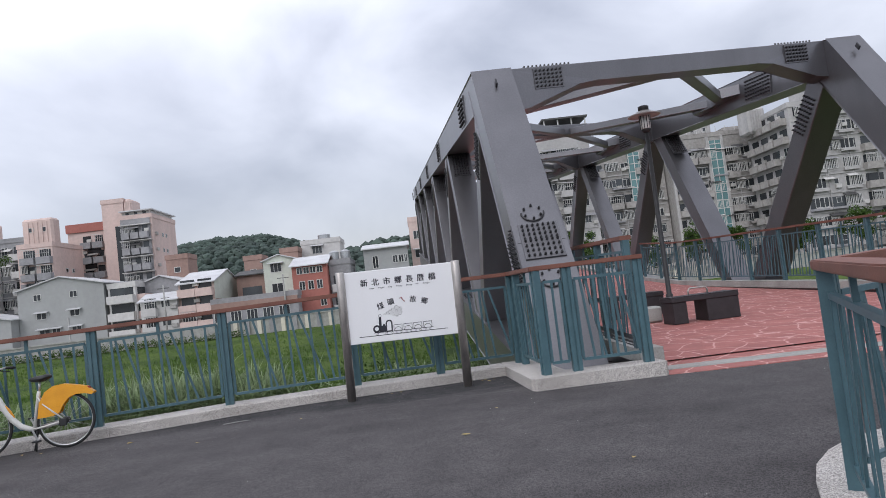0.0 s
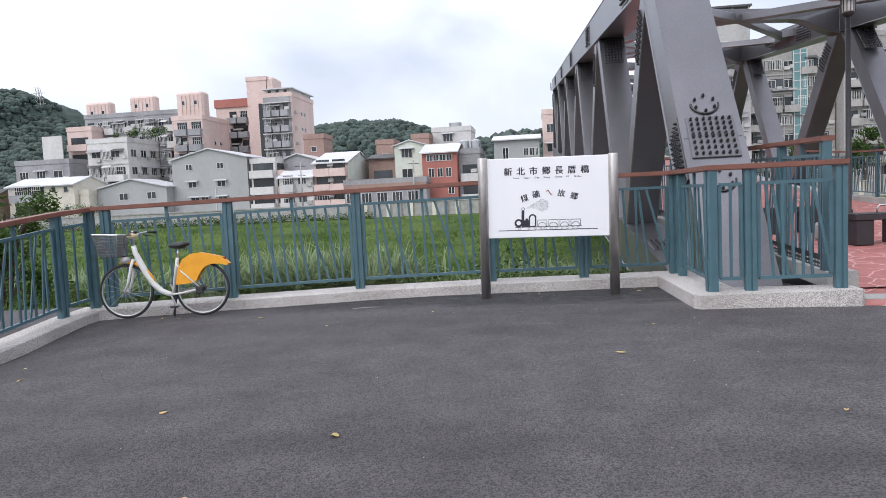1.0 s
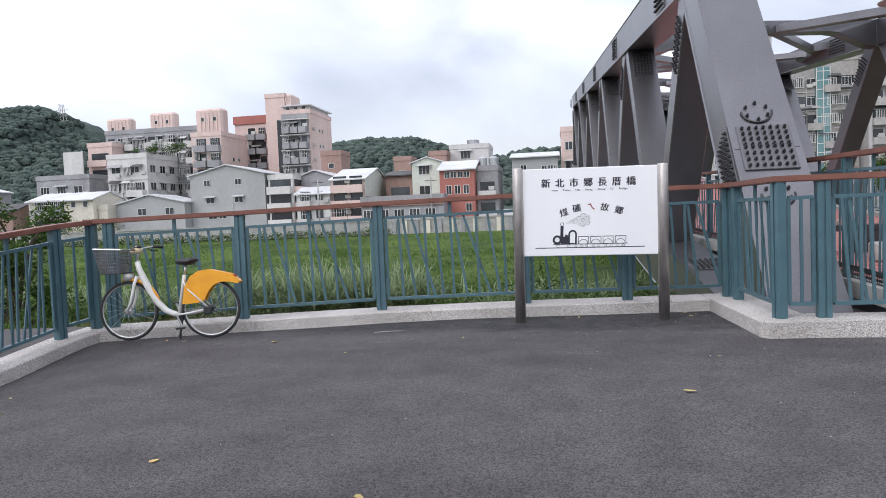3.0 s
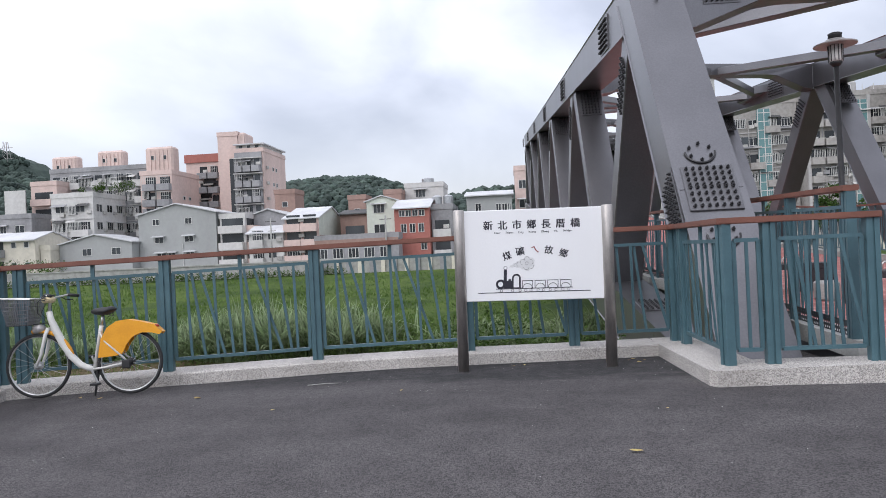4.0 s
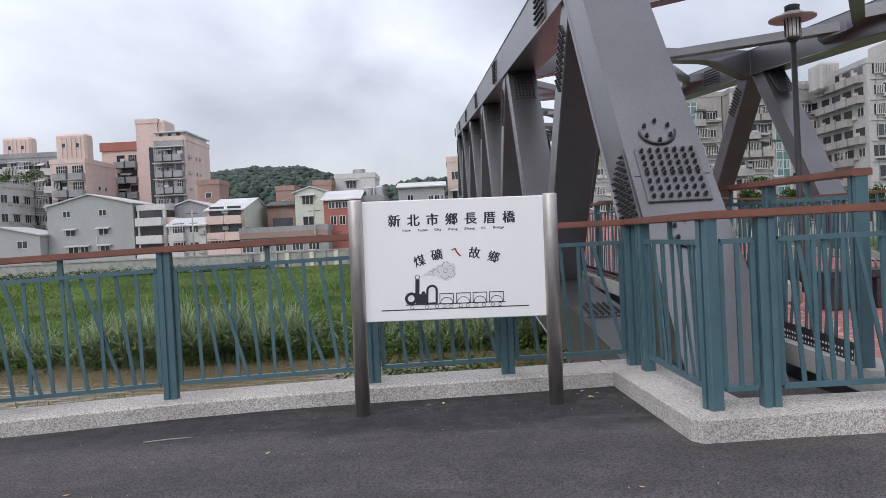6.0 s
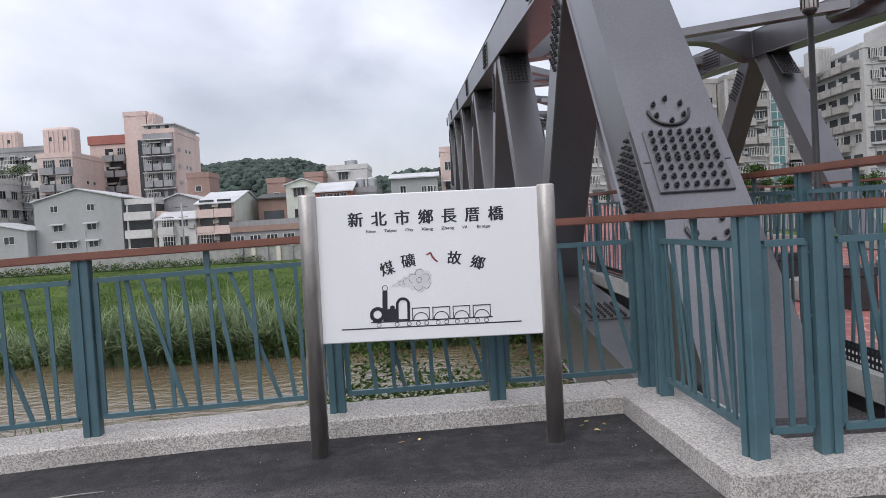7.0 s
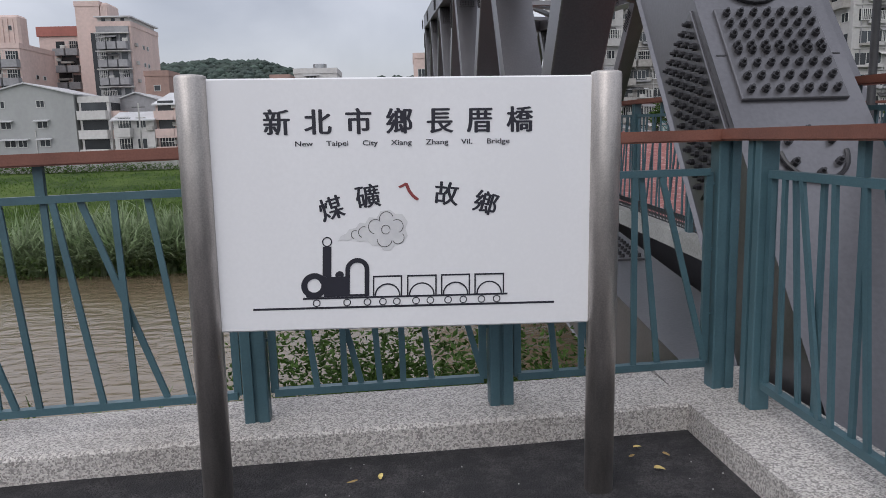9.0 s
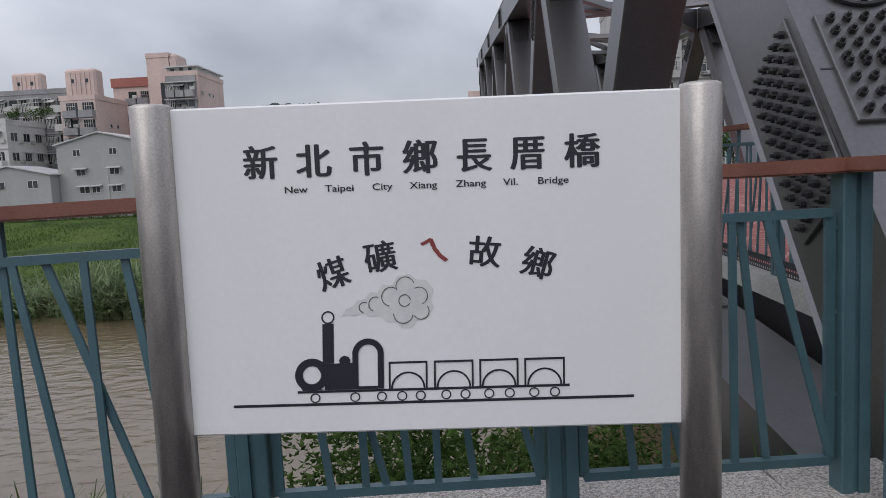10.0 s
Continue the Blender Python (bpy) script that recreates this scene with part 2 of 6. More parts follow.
def along(p0, p1, up=(0, 0, 1)):
    """A frame at p0 whose y runs to p1; returns it with the length."""
    p0, p1 = Vector(p0), Vector(p1)
    y = (p1 - p0).normalized()
    x = y.cross(Vector(up))
    if x.length < 1e-4:
        x = y.cross(Vector((1, 0, 0)))
    x.normalize()
    z = x.cross(y)
    m = Matrix((x, y, z)).transposed().to_4x4()
    m.translation = p0
    return m, (p1 - p0).length


def bar_bm(p0, p1, w, d, bevel=0.0, up=(0, 0, 1)):
    m, n = along(p0, p1, up)
    bm = bmesh.new()
    add_box(bm, (-w / 2, 0, -d / 2), (w / 2, n, d / 2), bevel, m)
    return bm


def tube_bm(points, r, sides=10, closed=False, bm=None):
    bm = bm or bmesh.new()
    pts = [Vector(p) for p in points]
    n = len(pts)
    rings = []
    last = None
    for i, p in enumerate(pts):
        a = pts[i - 1] if (i or closed) else p
        b = pts[(i + 1) % n] if (i < n - 1 or closed) else p
        t = (b - a).normalized()
        ref = last if last is not None else (Vector((0, 0, 1)) if abs(t.z) < 0.9 else Vector((1, 0, 0)))
        u = (ref - t * ref.dot(t)).normalized()
        last = u
        v = t.cross(u)
        rr = r[i] if isinstance(r, (list, tuple)) else r
        rings.append([bm.verts.new(p + (u * math.cos(k * 2 * math.pi / sides) + v * math.sin(k * 2 * math.pi / sides)) * rr) for k in range(sides)])
    for i in range(n if closed else n - 1):
        a, b = rings[i], rings[(i + 1) % n]
        for k in range(sides):
            bm.faces.new((a[k], a[(k + 1) % sides], b[(k + 1) % sides], b[k]))
    if not closed:
        bm.faces.new(rings[0][::-1])
        bm.faces.new(rings[-1])
    return bm


def prism_bm(poly, z0, z1, bm=None, m=None):
    """A flat polygon in x and y raised from z0 to z1."""
    bm = bm or bmesh.new()
    lo = [bm.verts.new((*p, z0)) for p in poly]
    hi = [bm.verts.new((*p, z1)) for p in poly]
    n = len(poly)
    bm.faces.new(lo[::-1])
    bm.faces.new(hi)
    for i in range(n):
        bm.faces.new((lo[i], lo[(i + 1) % n], hi[(i + 1) % n], hi[i]))
    bmesh.ops.recalc_face_normals(bm, faces=bm.faces)
    if m is not None:
        for v in lo + hi:
            v.co = m @ v.co
    return bm


def sheet(nx, ny, fn):
    """A grid mesh; fn(u, v) gives the place."""
    verts = [fn(i / nx, j / ny) for j in range(ny + 1) for i in range(nx + 1)]
    faces = [(j * (nx + 1) + i, j * (nx + 1) + i + 1, (j + 1) * (nx + 1) + i + 1, (j + 1) * (nx + 1) + i) for j in range(ny) for i in range(nx)]
    me = bpy.data.meshes.new("sheet")
    me.from_pydata(verts, [], faces)
    return me


UNIT = {}


def unit(mat):
    """One shared unit cube a material, for pieces that are plain bars."""
    if mat.name not in UNIT:
        UNIT[mat.name] = mesh_of(box((-0.5, 0, -0.5), (0.5, 1, 0.5)), "bar", mat)
    return UNIT[mat.name]


def bar(name, p0, p1, w, d, mat, parent, up=(0, 0, 1)):
    m, n = along(p0, p1, up)
    return link(name, unit(mat), parent, m @ Matrix.Diagonal((w, n, d, 1)))


# ---- ground, kerbs, river ----
def glide(v, pairs):
    """A value read off between pairs of place and height."""
    for (a, za), (b, zb) in zip(pairs, pairs[1:]):
        if a <= v <= b:
            return za + (zb - za) * (v - a) / (b - a)
    return pairs[0][1] if v < pairs[0][0] else pairs[-1][1]


def floor_z(y, x=0.0):
    """The asphalt: falling gently to the south, and to the west along the kerb and beside the western railing."""
    s = min(1.0, max(0.0, (-4.0 - x) / 2.2))
    w = min(1.0, max(0.0, (y - 5.8) / 3.2))
    d = max(0.0, 9.9 - y)
    cross = glide(x, ((-9.0, -0.14), (-6.1, -0.09), (-3.6, -0.038), (-2.2, 0.0), (-1.3, 0.022), (1.9, 0.04), (2.6, 0.03), (3.8, 0.0)))
    return -0.02 * max(0.0, 9.0 - y) + cross * w * w * (3 - 2 * w) - s * s * (3 - 2 * s) * min(0.115 * d, 0.14 + 0.03 * d)


def deck_z(y):
    if y < 9.3:
        return floor_z(y)
    if y < 24:
        return 0.028 * (y - 9.3)
    return 0.412 + 0.1 * (y - 24) - 0.6 * (1 - math.exp(-(y - 24) / 8.0))


PROFILE = [(11.3, -0.25), (14.0, -2.2), (18.5, -4.3), (20.5, -5.2), (40.5, -5.2), (42.0, -4.45), (45.0, -3.7), (56.0, -3.3), (66.0, -2.9), (76.0, -2.2), (87.0, -1.15), (90.0, -1.0), (94.0, 0.2), (140.0, 0.6), (400.0, 3.0), (2500.0, 6.0)]


def land_z(y):
    for (a, za), (b, zb) in zip(PROFILE, PROFILE[1:]):
        if a <= y <= b:
            return za + (zb - za) * (y - a) / (b - a)
    return PROFILE[0][1] if y < PROFILE[0][0] else PROFILE[-1][1]


YS = [11.3, 12.2, 13.2, 14, 15, 16, 17, 18, 19, 20.5, 24, 30, 36, 40.5, 41.2, 42, 43, 45, 48, 52, 56, 60, 66, 71, 76, 80, 84, 87, 90, 94, 110, 140, 250, 400, 900, 2500]


def land_at(u, v):
    y = YS[round(v * (len(YS) - 1))]
    x = (u - 0.5) * (240 + y * 2.2) - 10
    wob = 0.25 * noise.noise(Vector((x * 0.15, y * 0.15, 0))) if 12 < y < 80 else 0
    return (x, y + (0.8 * noise.noise(Vector((x * 0.12, 3.1, 0))) if 15 < y < 50 else 0), land_z(y) + wob)


ME_LAND = sheet(110, len(YS) - 1, land_at)
for mt in (M_GRASS, M_EARTH, M_CONC):
    ME_LAND.materials.append(mt)
for p in ME_LAND.polygons:
    p.material_index = 1 if 13 < p.center.y < 43.5 and p.center.z < -3.9 else 2 if p.center.y > 90 else 0
ME_LAND.polygons.foreach_set("use_smooth", [True] * len(ME_LAND.polygons))
tagged(new("ground", ME_LAND), "grassy river banks and lawn sloping up to the far road", "ground", kind="structure")

ME_WATER = sheet(60, 30, lambda u, v: ((u - 0.5) * 320, 17 + v * 27, -4.55))
ME_WATER.materials.append(M_WATER)
tagged(new("water", ME_WATER), "muddy brown river water with small ripples", "water", kind="structure")
nt = M_WATER.node_tree
geo = nt.nodes.new("ShaderNodeNewGeometry")
mp = nt.nodes.new("ShaderNodeMapping")
mp.inputs["Scale"].default_value = (0.9, 1.5, 1)
wv = nt.nodes.new("ShaderNodeTexNoise")
wv.inputs["Scale"].default_value, wv.inputs["Detail"].default_value = 1.3, 6
bp = nt.nodes.new("ShaderNodeBump")
bp.inputs["Strength"].default_value, bp.inputs["Distance"].default_value = 0.45, 0.16
nt.links.new(geo.outputs["Position"], mp.inputs["Vector"])
nt.links.new(mp.outputs["Vector"], wv.inputs["Vector"])
nt.links.new(wv.outputs["Fac"], bp.inputs["Height"])
nt.links.new(bp.outputs["Normal"], nt.nodes["Principled BSDF"].inputs["Normal"])

# the posts' feet along the front, round the notch and back along the path
FRONT = [(-6.08, 10.06), (-5.86, 10.11), (-4.17, 10.45), (-2.34, 10.72), (-0.43, 10.87), (0.87, 10.95), (2.13, 11.05)]
NOTCH = [(2.13, 11.05), (2.18, 10.74), (2.215, 9.215), (2.64, 9.23), (3.61, 9.25)]
LEFT = [(-6.08, 10.06), (-6.2, 9.52), (-6.2, 7.95), (-6.0, 6.1), (-5.6, 4.2), (-5.28, 2.3), (-4.95, 0.4), (-4.6, -1.6)]
KERB = 0.148
TOP = 0.187


def asphalt_at(u, v):
    y = -8 + v * 19.3
    x = -16 + u * 36
    dips = 0.006 * noise.noise(Vector((x * 0.5, y * 0.5, 1.0)))
    return (x, y, floor_z(y, x) + dips)


ME_ROAD = sheet(110, 60, asphalt_at)
ME_ROAD.materials.append(M_ASPHALT)
ME_ROAD.polygons.foreach_set("use_smooth", [True] * len(ME_ROAD.polygons))
tagged(new("road", ME_ROAD), "dark grey asphalt path with scuffs and faint tyre marks", "path", kind="structure")


def strip_kerb(name, pts, front, back, top, label, lower=-0.5):
    """A kerb along pts: front and back are its distances to the right and left of the line."""
    bm = bmesh.new()
    rows = []
    n = len(pts)
    for i, p in enumerate(pts):
        a, b = Vector(pts[max(0, i - 1)]), Vector(pts[min(n - 1, i + 1)])
        d0 = (Vector(p) - a).normalized() if i else (b - Vector(p)).normalized()
        d1 = (b - Vector(p)).normalized() if i < n - 1 else d0
        n0, n1 = Vector((d0.y, -d0.x)), Vector((d1.y, -d1.x))
        bis = (n0 + n1).normalized()
        k = 1 / max(0.4, bis.dot(n0))
        f, r = Vector(p) + bis * front * k, Vector(p) - bis * back * k
        bv = bis * k * 0.018
        z = top + floor_z(p[1], p[0])
        rows.append([bm.verts.new(c) for c in ((*f, z + lower), (*f, z - 0.018), (*(f - bv), z), (*(r + bv), z), (*r, z - 0.018), (*r, z + lower))])
    for a, b in zip(rows, rows[1:]):
        for k in range(5):
            bm.faces.new((a[k], a[k + 1], b[k + 1], b[k]))
    bm.faces.new(rows[0])
    bm.faces.new(rows[-1][::-1])
    bmesh.ops.recalc_face_normals(bm, faces=bm.faces)
    return tagged(part(name, bm, M_KERB), label, "kerb", kind="structure")


def fine_line(pts, step=0.45):
    out = []
    for a, b in zip(pts, pts[1:]):
        n = max(1, int(math.dist(a, b) / step))
        out += [(a[0] + (b[0] - a[0]) * i / n, a[1] + (b[1] - a[1]) * i / n) for i in range(n)]
    return out + [pts[-1]]


strip_kerb("kerb_front", FRONT[:-1] + [(1.86, 11.03)], 0.225, 0.32, KERB, "pale washed-pebble concrete kerb under the railing")
strip_kerb("kerb_left", LEFT[::-1][:-1] + [(-6.12, 10.12)], 0.24, 0.2, KERB + 0.004, "pale washed-pebble concrete kerb beside the path")
tagged(part("kerb_corner", prism_bm([(1.86, 11.36), (1.86, 10.76), (1.96, 8.98), (2.02, 8.90), (3.76, 9.06), (3.80, 9.10), (3.78, 9.52), (2.52, 9.5), (2.42, 11.36)], -0.5, TOP + 0.002), M_KERB), "pale washed-pebble concrete kerb round the foot of the truss", "kerb", kind="structure")
NEARK = [(0.89, -3.0), (0.94, -1.6), (1.09, 0.2), (1.94, 2.2), (2.64, 3.6), (2.87, 4.1), (3.04, 4.45), (3.24, 4.78), (3.51, 5.08), (3.84, 5.32), (4.29, 5.5), (5.29, 5.75), (8.09, 6.7), (12.09, 7.6)]
tagged(part("kerb_near", prism_bm(NEARK + [(12.0, 6.4), (8.0, 5.5), (5.1, 4.75), (3.8, 4.2), (2.6, 2.0), (1.75, 0.1), (1.5, -1.6), (1.5, -3.0)], -0.6, -0.06), M_KERB), "rounded washed-pebble concrete kerb at the bend of the path", "kerb", kind="structure")
# fresher, darker asphalt along the foot of the kerb, with a ragged edge, and broad worn bands
nt = M_ASPHALT.node_tree
geo = nt.nodes.new("ShaderNodeNewGeometry")
sp = nt.nodes.new("ShaderNodeSeparateXYZ")
nt.links.new(geo.outputs["Position"], sp.inputs[0])
rag = nt.nodes.new("ShaderNodeTexNoise")
rag.inputs["Scale"].default_value, rag.inputs["Detail"].default_value, rag.inputs["Roughness"].default_value = 1.6, 8, 0.62
rag_map = nt.nodes.new("ShaderNodeMapping")
rag_map.inputs["Scale"].default_value = (0.7, 2.2, 1)
nt.links.new(geo.outputs["Position"], rag_map.inputs["Vector"])
nt.links.new(rag_map.outputs["Vector"], rag.inputs["Vector"])


def node_math(op, a, b):
    n = nt.nodes.new("ShaderNodeMath")
    n.operation = op
    for i, v in enumerate((a, b)):
        if isinstance(v, (int, float)):
            n.inputs[i].default_value = v
        else:
            nt.links.new(v, n.inputs[i])
    return n.outputs[0]


def node_range(v, a, b):
    n = nt.nodes.new("ShaderNodeMapRange")
    n.interpolation_type = "SMOOTHSTEP"
    nt.links.new(v, n.inputs["Value"])
    n.inputs["From Min"].default_value, n.inputs["From Max"].default_value = a, b
    return n.outputs["Result"]


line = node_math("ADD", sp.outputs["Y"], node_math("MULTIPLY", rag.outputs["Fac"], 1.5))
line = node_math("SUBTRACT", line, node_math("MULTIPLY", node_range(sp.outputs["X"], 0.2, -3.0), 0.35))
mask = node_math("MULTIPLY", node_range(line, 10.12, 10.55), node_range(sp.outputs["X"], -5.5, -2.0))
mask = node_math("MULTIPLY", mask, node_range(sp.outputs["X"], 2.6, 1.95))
wear = nt.nodes.new("ShaderNodeTexNoise")
wear.inputs["Scale"].default_value, wear.inputs["Detail"].default_value = 0.5, 6
wear_map = nt.nodes.new("ShaderNodeMapping")
wear_map.inputs["Scale"].default_value, wear_map.inputs["Rotation"].default_value = (0.5, 1.6, 1), (0, 0, 0.35)
nt.links.new(geo.outputs["Position"], wear_map.inputs["Vector"])
nt.links.new(wear_map.outputs["Vector"], wear.inputs["Vector"])
pb = nt.nodes["Principled BSDF"]
old = pb.inputs["Base Color"].links[0].from_socket
wm = nt.nodes.new("ShaderNodeMixRGB")
wm.blend_type = "MULTIPLY"
wm.inputs[2].default_value = (0.62, 0.61, 0.62, 1)
nt.links.new(node_math("MULTIPLY", node_range(wear.outputs["Fac"], 0.42, 0.68), 0.8), wm.inputs[0])
nt.links.new(old, wm.inputs[1])
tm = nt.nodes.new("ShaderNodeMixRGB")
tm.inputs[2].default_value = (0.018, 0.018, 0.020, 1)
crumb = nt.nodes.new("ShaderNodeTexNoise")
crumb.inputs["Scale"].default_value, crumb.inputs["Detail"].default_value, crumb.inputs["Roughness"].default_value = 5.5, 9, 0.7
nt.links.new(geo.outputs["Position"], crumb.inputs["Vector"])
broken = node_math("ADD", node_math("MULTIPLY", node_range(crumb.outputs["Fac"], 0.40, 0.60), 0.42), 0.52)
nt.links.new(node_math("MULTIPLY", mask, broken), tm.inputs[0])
lumps = nt.nodes.new("ShaderNodeBump")
lumps.inputs["Strength"].default_value, lumps.inputs["Distance"].default_value = 0.55, 0.03
nt.links.new(crumb.outputs["Fac"], lumps.inputs["Height"])
nt.links.new(pb.inputs["Normal"].links[0].from_socket, lumps.inputs["Normal"])
nt.links.new(lumps.outputs["Normal"], pb.inputs["Normal"])
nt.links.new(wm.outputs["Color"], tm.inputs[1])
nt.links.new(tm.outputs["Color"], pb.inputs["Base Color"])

# ---- bridge deck and paving ----
DX0, DX1 = 3.86, 11.62


def deck_at(u, v):
    y = 10.3 + v * 58.7
    return (DX0 + u * (DX1 - DX0) - 0.0157 * (y - 15), y, deck_z(y))


ME_DECK = sheet(6, 90, deck_at)
ME_DECK.materials.append(M_PAVING)
tagged(new("bridge_deck", ME_DECK), "red stamped-concrete paving of the bridge deck", "paving", kind="structure")
nt = M_PAVING.node_tree
geo = nt.nodes.new("ShaderNodeNewGeometry")
dist = nt.nodes.new("ShaderNodeTexNoise")
dist.inputs["Scale"].default_value = 1.5
mixv = nt.nodes.new("ShaderNodeMixRGB")
mixv.inputs[0].default_value = 0.25
vor = nt.nodes.new("ShaderNodeTexVoronoi")
vor.feature = "DISTANCE_TO_EDGE"
vor.inputs["Scale"].default_value = 2.2
jr = nt.nodes.new("ShaderNodeValToRGB")
jr.color_ramp.elements[0].position, jr.color_ramp.elements[0].color = 0.008, (1, 1, 1, 1)
jr.color_ramp.elements[1].position, jr.color_ramp.elements[1].color = 0.03, (0, 0, 0, 1)
jm = nt.nodes.new("ShaderNodeMixRGB")
jm.inputs[2].default_value = (0.62, 0.36, 0.33, 1)
pb = nt.nodes["Principled BSDF"]
old = pb.inputs["Base Color"].links[0].from_socket
nt.links.new(geo.outputs["Position"], dist.inputs["Vector"])
nt.links.new(geo.outputs["Position"], mixv.inputs[1])
nt.links.new(dist.outputs["Color"], mixv.inputs[2])
nt.links.new(mixv.outputs["Color"], vor.inputs["Vector"])
nt.links.new(vor.outputs["Distance"], jr.inputs["Fac"])
nt.links.new(jr.outputs["Color"], jm.inputs[0])
nt.links.new(old, jm.inputs[1])
nt.links.new(jm.outputs["Color"], pb.inputs["Base Color"])
# the plaza's red apron and its concrete border strip
tagged(part("paving_apron", prism_bm([(3.80, 9.10), (12.6, 8.2), (12.6, 8.62), (3.80, 9.50)], -0.05, 0.008), M_PAVING), "narrow band of red paving at the asphalt edge", "paving", kind="structure")
tagged(part("paving_border", prism_bm([(3.80, 9.50), (12.6, 8.62), (12.6, 9.0), (3.80, 9.90)], -0.05, 0.014), M_CONC), "pale concrete border strip across the paving", "paving", kind="structure")
tagged(part("paving_side", prism_bm([(3.80, 9.90), (12.6, 9.0), (12.6, 10.4), (3.80, 10.4)], -0.3, 0.006), M_PAVING), "red stamped paving beside the bridge entrance", "paving", kind="structure")
for side, x in (("left", 3.70), ("right", 11.78)):
    bm = bmesh.new()
    for i in range(40):
        y0, y1 = 9.62 + i * 1.45, 9.62 + (i + 1) * 1.45 + 0.002
        xs0, xs1 = x - 0.0157 * (y0 - 15), x - 0.0157 * (y1 - 15)
        z0, z1 = max(0.33 + 0.022 * (y0 - 10), deck_z(y0) + 0.15), max(0.33 + 0.022 * (y1 - 10), deck_z(y1) + 0.15)
        vs = [bm.verts.new(c) for c in ((xs0 - 0.17, y0, z0), (xs0 + 0.17, y0, z0), (xs1 + 0.17, y1, z1), (xs1 - 0.17, y1, z1), (xs0 - 0.17, y0, z0 - 0.2), (xs0 + 0.17, y0, z0 - 0.35), (xs1 + 0.17, y1, z1 - 0.35), (xs1 - 0.17, y1, z1 - 0.2))]
        for f in ((0, 1, 2, 3), (0, 3, 7, 4), (1, 5, 6, 2), (4, 7, 6, 5), (0, 4, 5, 1)):
            bm.faces.new([vs[k] for k in f])
    bmesh.ops.recalc_face_normals(bm, faces=bm.faces)
    tagged(part("deck_kerb_" + side, bm, M_CONC), "pale concrete kerb along the bridge deck", "kerb", kind="structure")
    bm = bmesh.new()
    for i in range(40):
        y0, y1 = 9.62 + i * 1.45, 9.62 + (i + 1) * 1.45
        za, zb = max(0.33 + 0.022 * (y0 - 10), deck_z(y0) + 0.15) - 0.2, max(0.33 + 0.022 * (y1 - 10), deck_z(y1) + 0.15) - 0.2
        xa, xb = x - 0.0157 * (y0 - 15), x - 0.0157 * (y1 - 15)
        m, n = along((xa, y0, za - 0.45), (xb, y1, zb - 0.45))
        add_box(bm, (-0.13, 0, -0.45), (0.13, n, 0.45), 0, m)
    tagged(part("deck_girder_" + side, bm, M_BOLT), "dark steel edge girder under the bridge deck", "girder", kind="structure")

# ---- railings ----
BARS = ((0.10, 0.12), (0.135, 0.215), (0.205, 0.365), (0.30, 0.31), (0.385, 0.43), (0.50, 0.51), (0.53, 0.61), (0.60, 0.79), (0.695, 0.705), (0.785, 0.86), (0.90, 0.91))


def post_mesh(h):
    w, d, g = 0.064, 0.05, 0.011
    half = [(g, -0.036), (g, -d), (w - 0.006, -d), (w, -d + 0.006), (w, d - 0.006), (w - 0.006, d), (g, d), (g, 0.036)]
    return mesh_of(prism_bm(half + [(-x, -y) for x, y in half], 0, h), "post", M_TEAL)


POSTS = {}


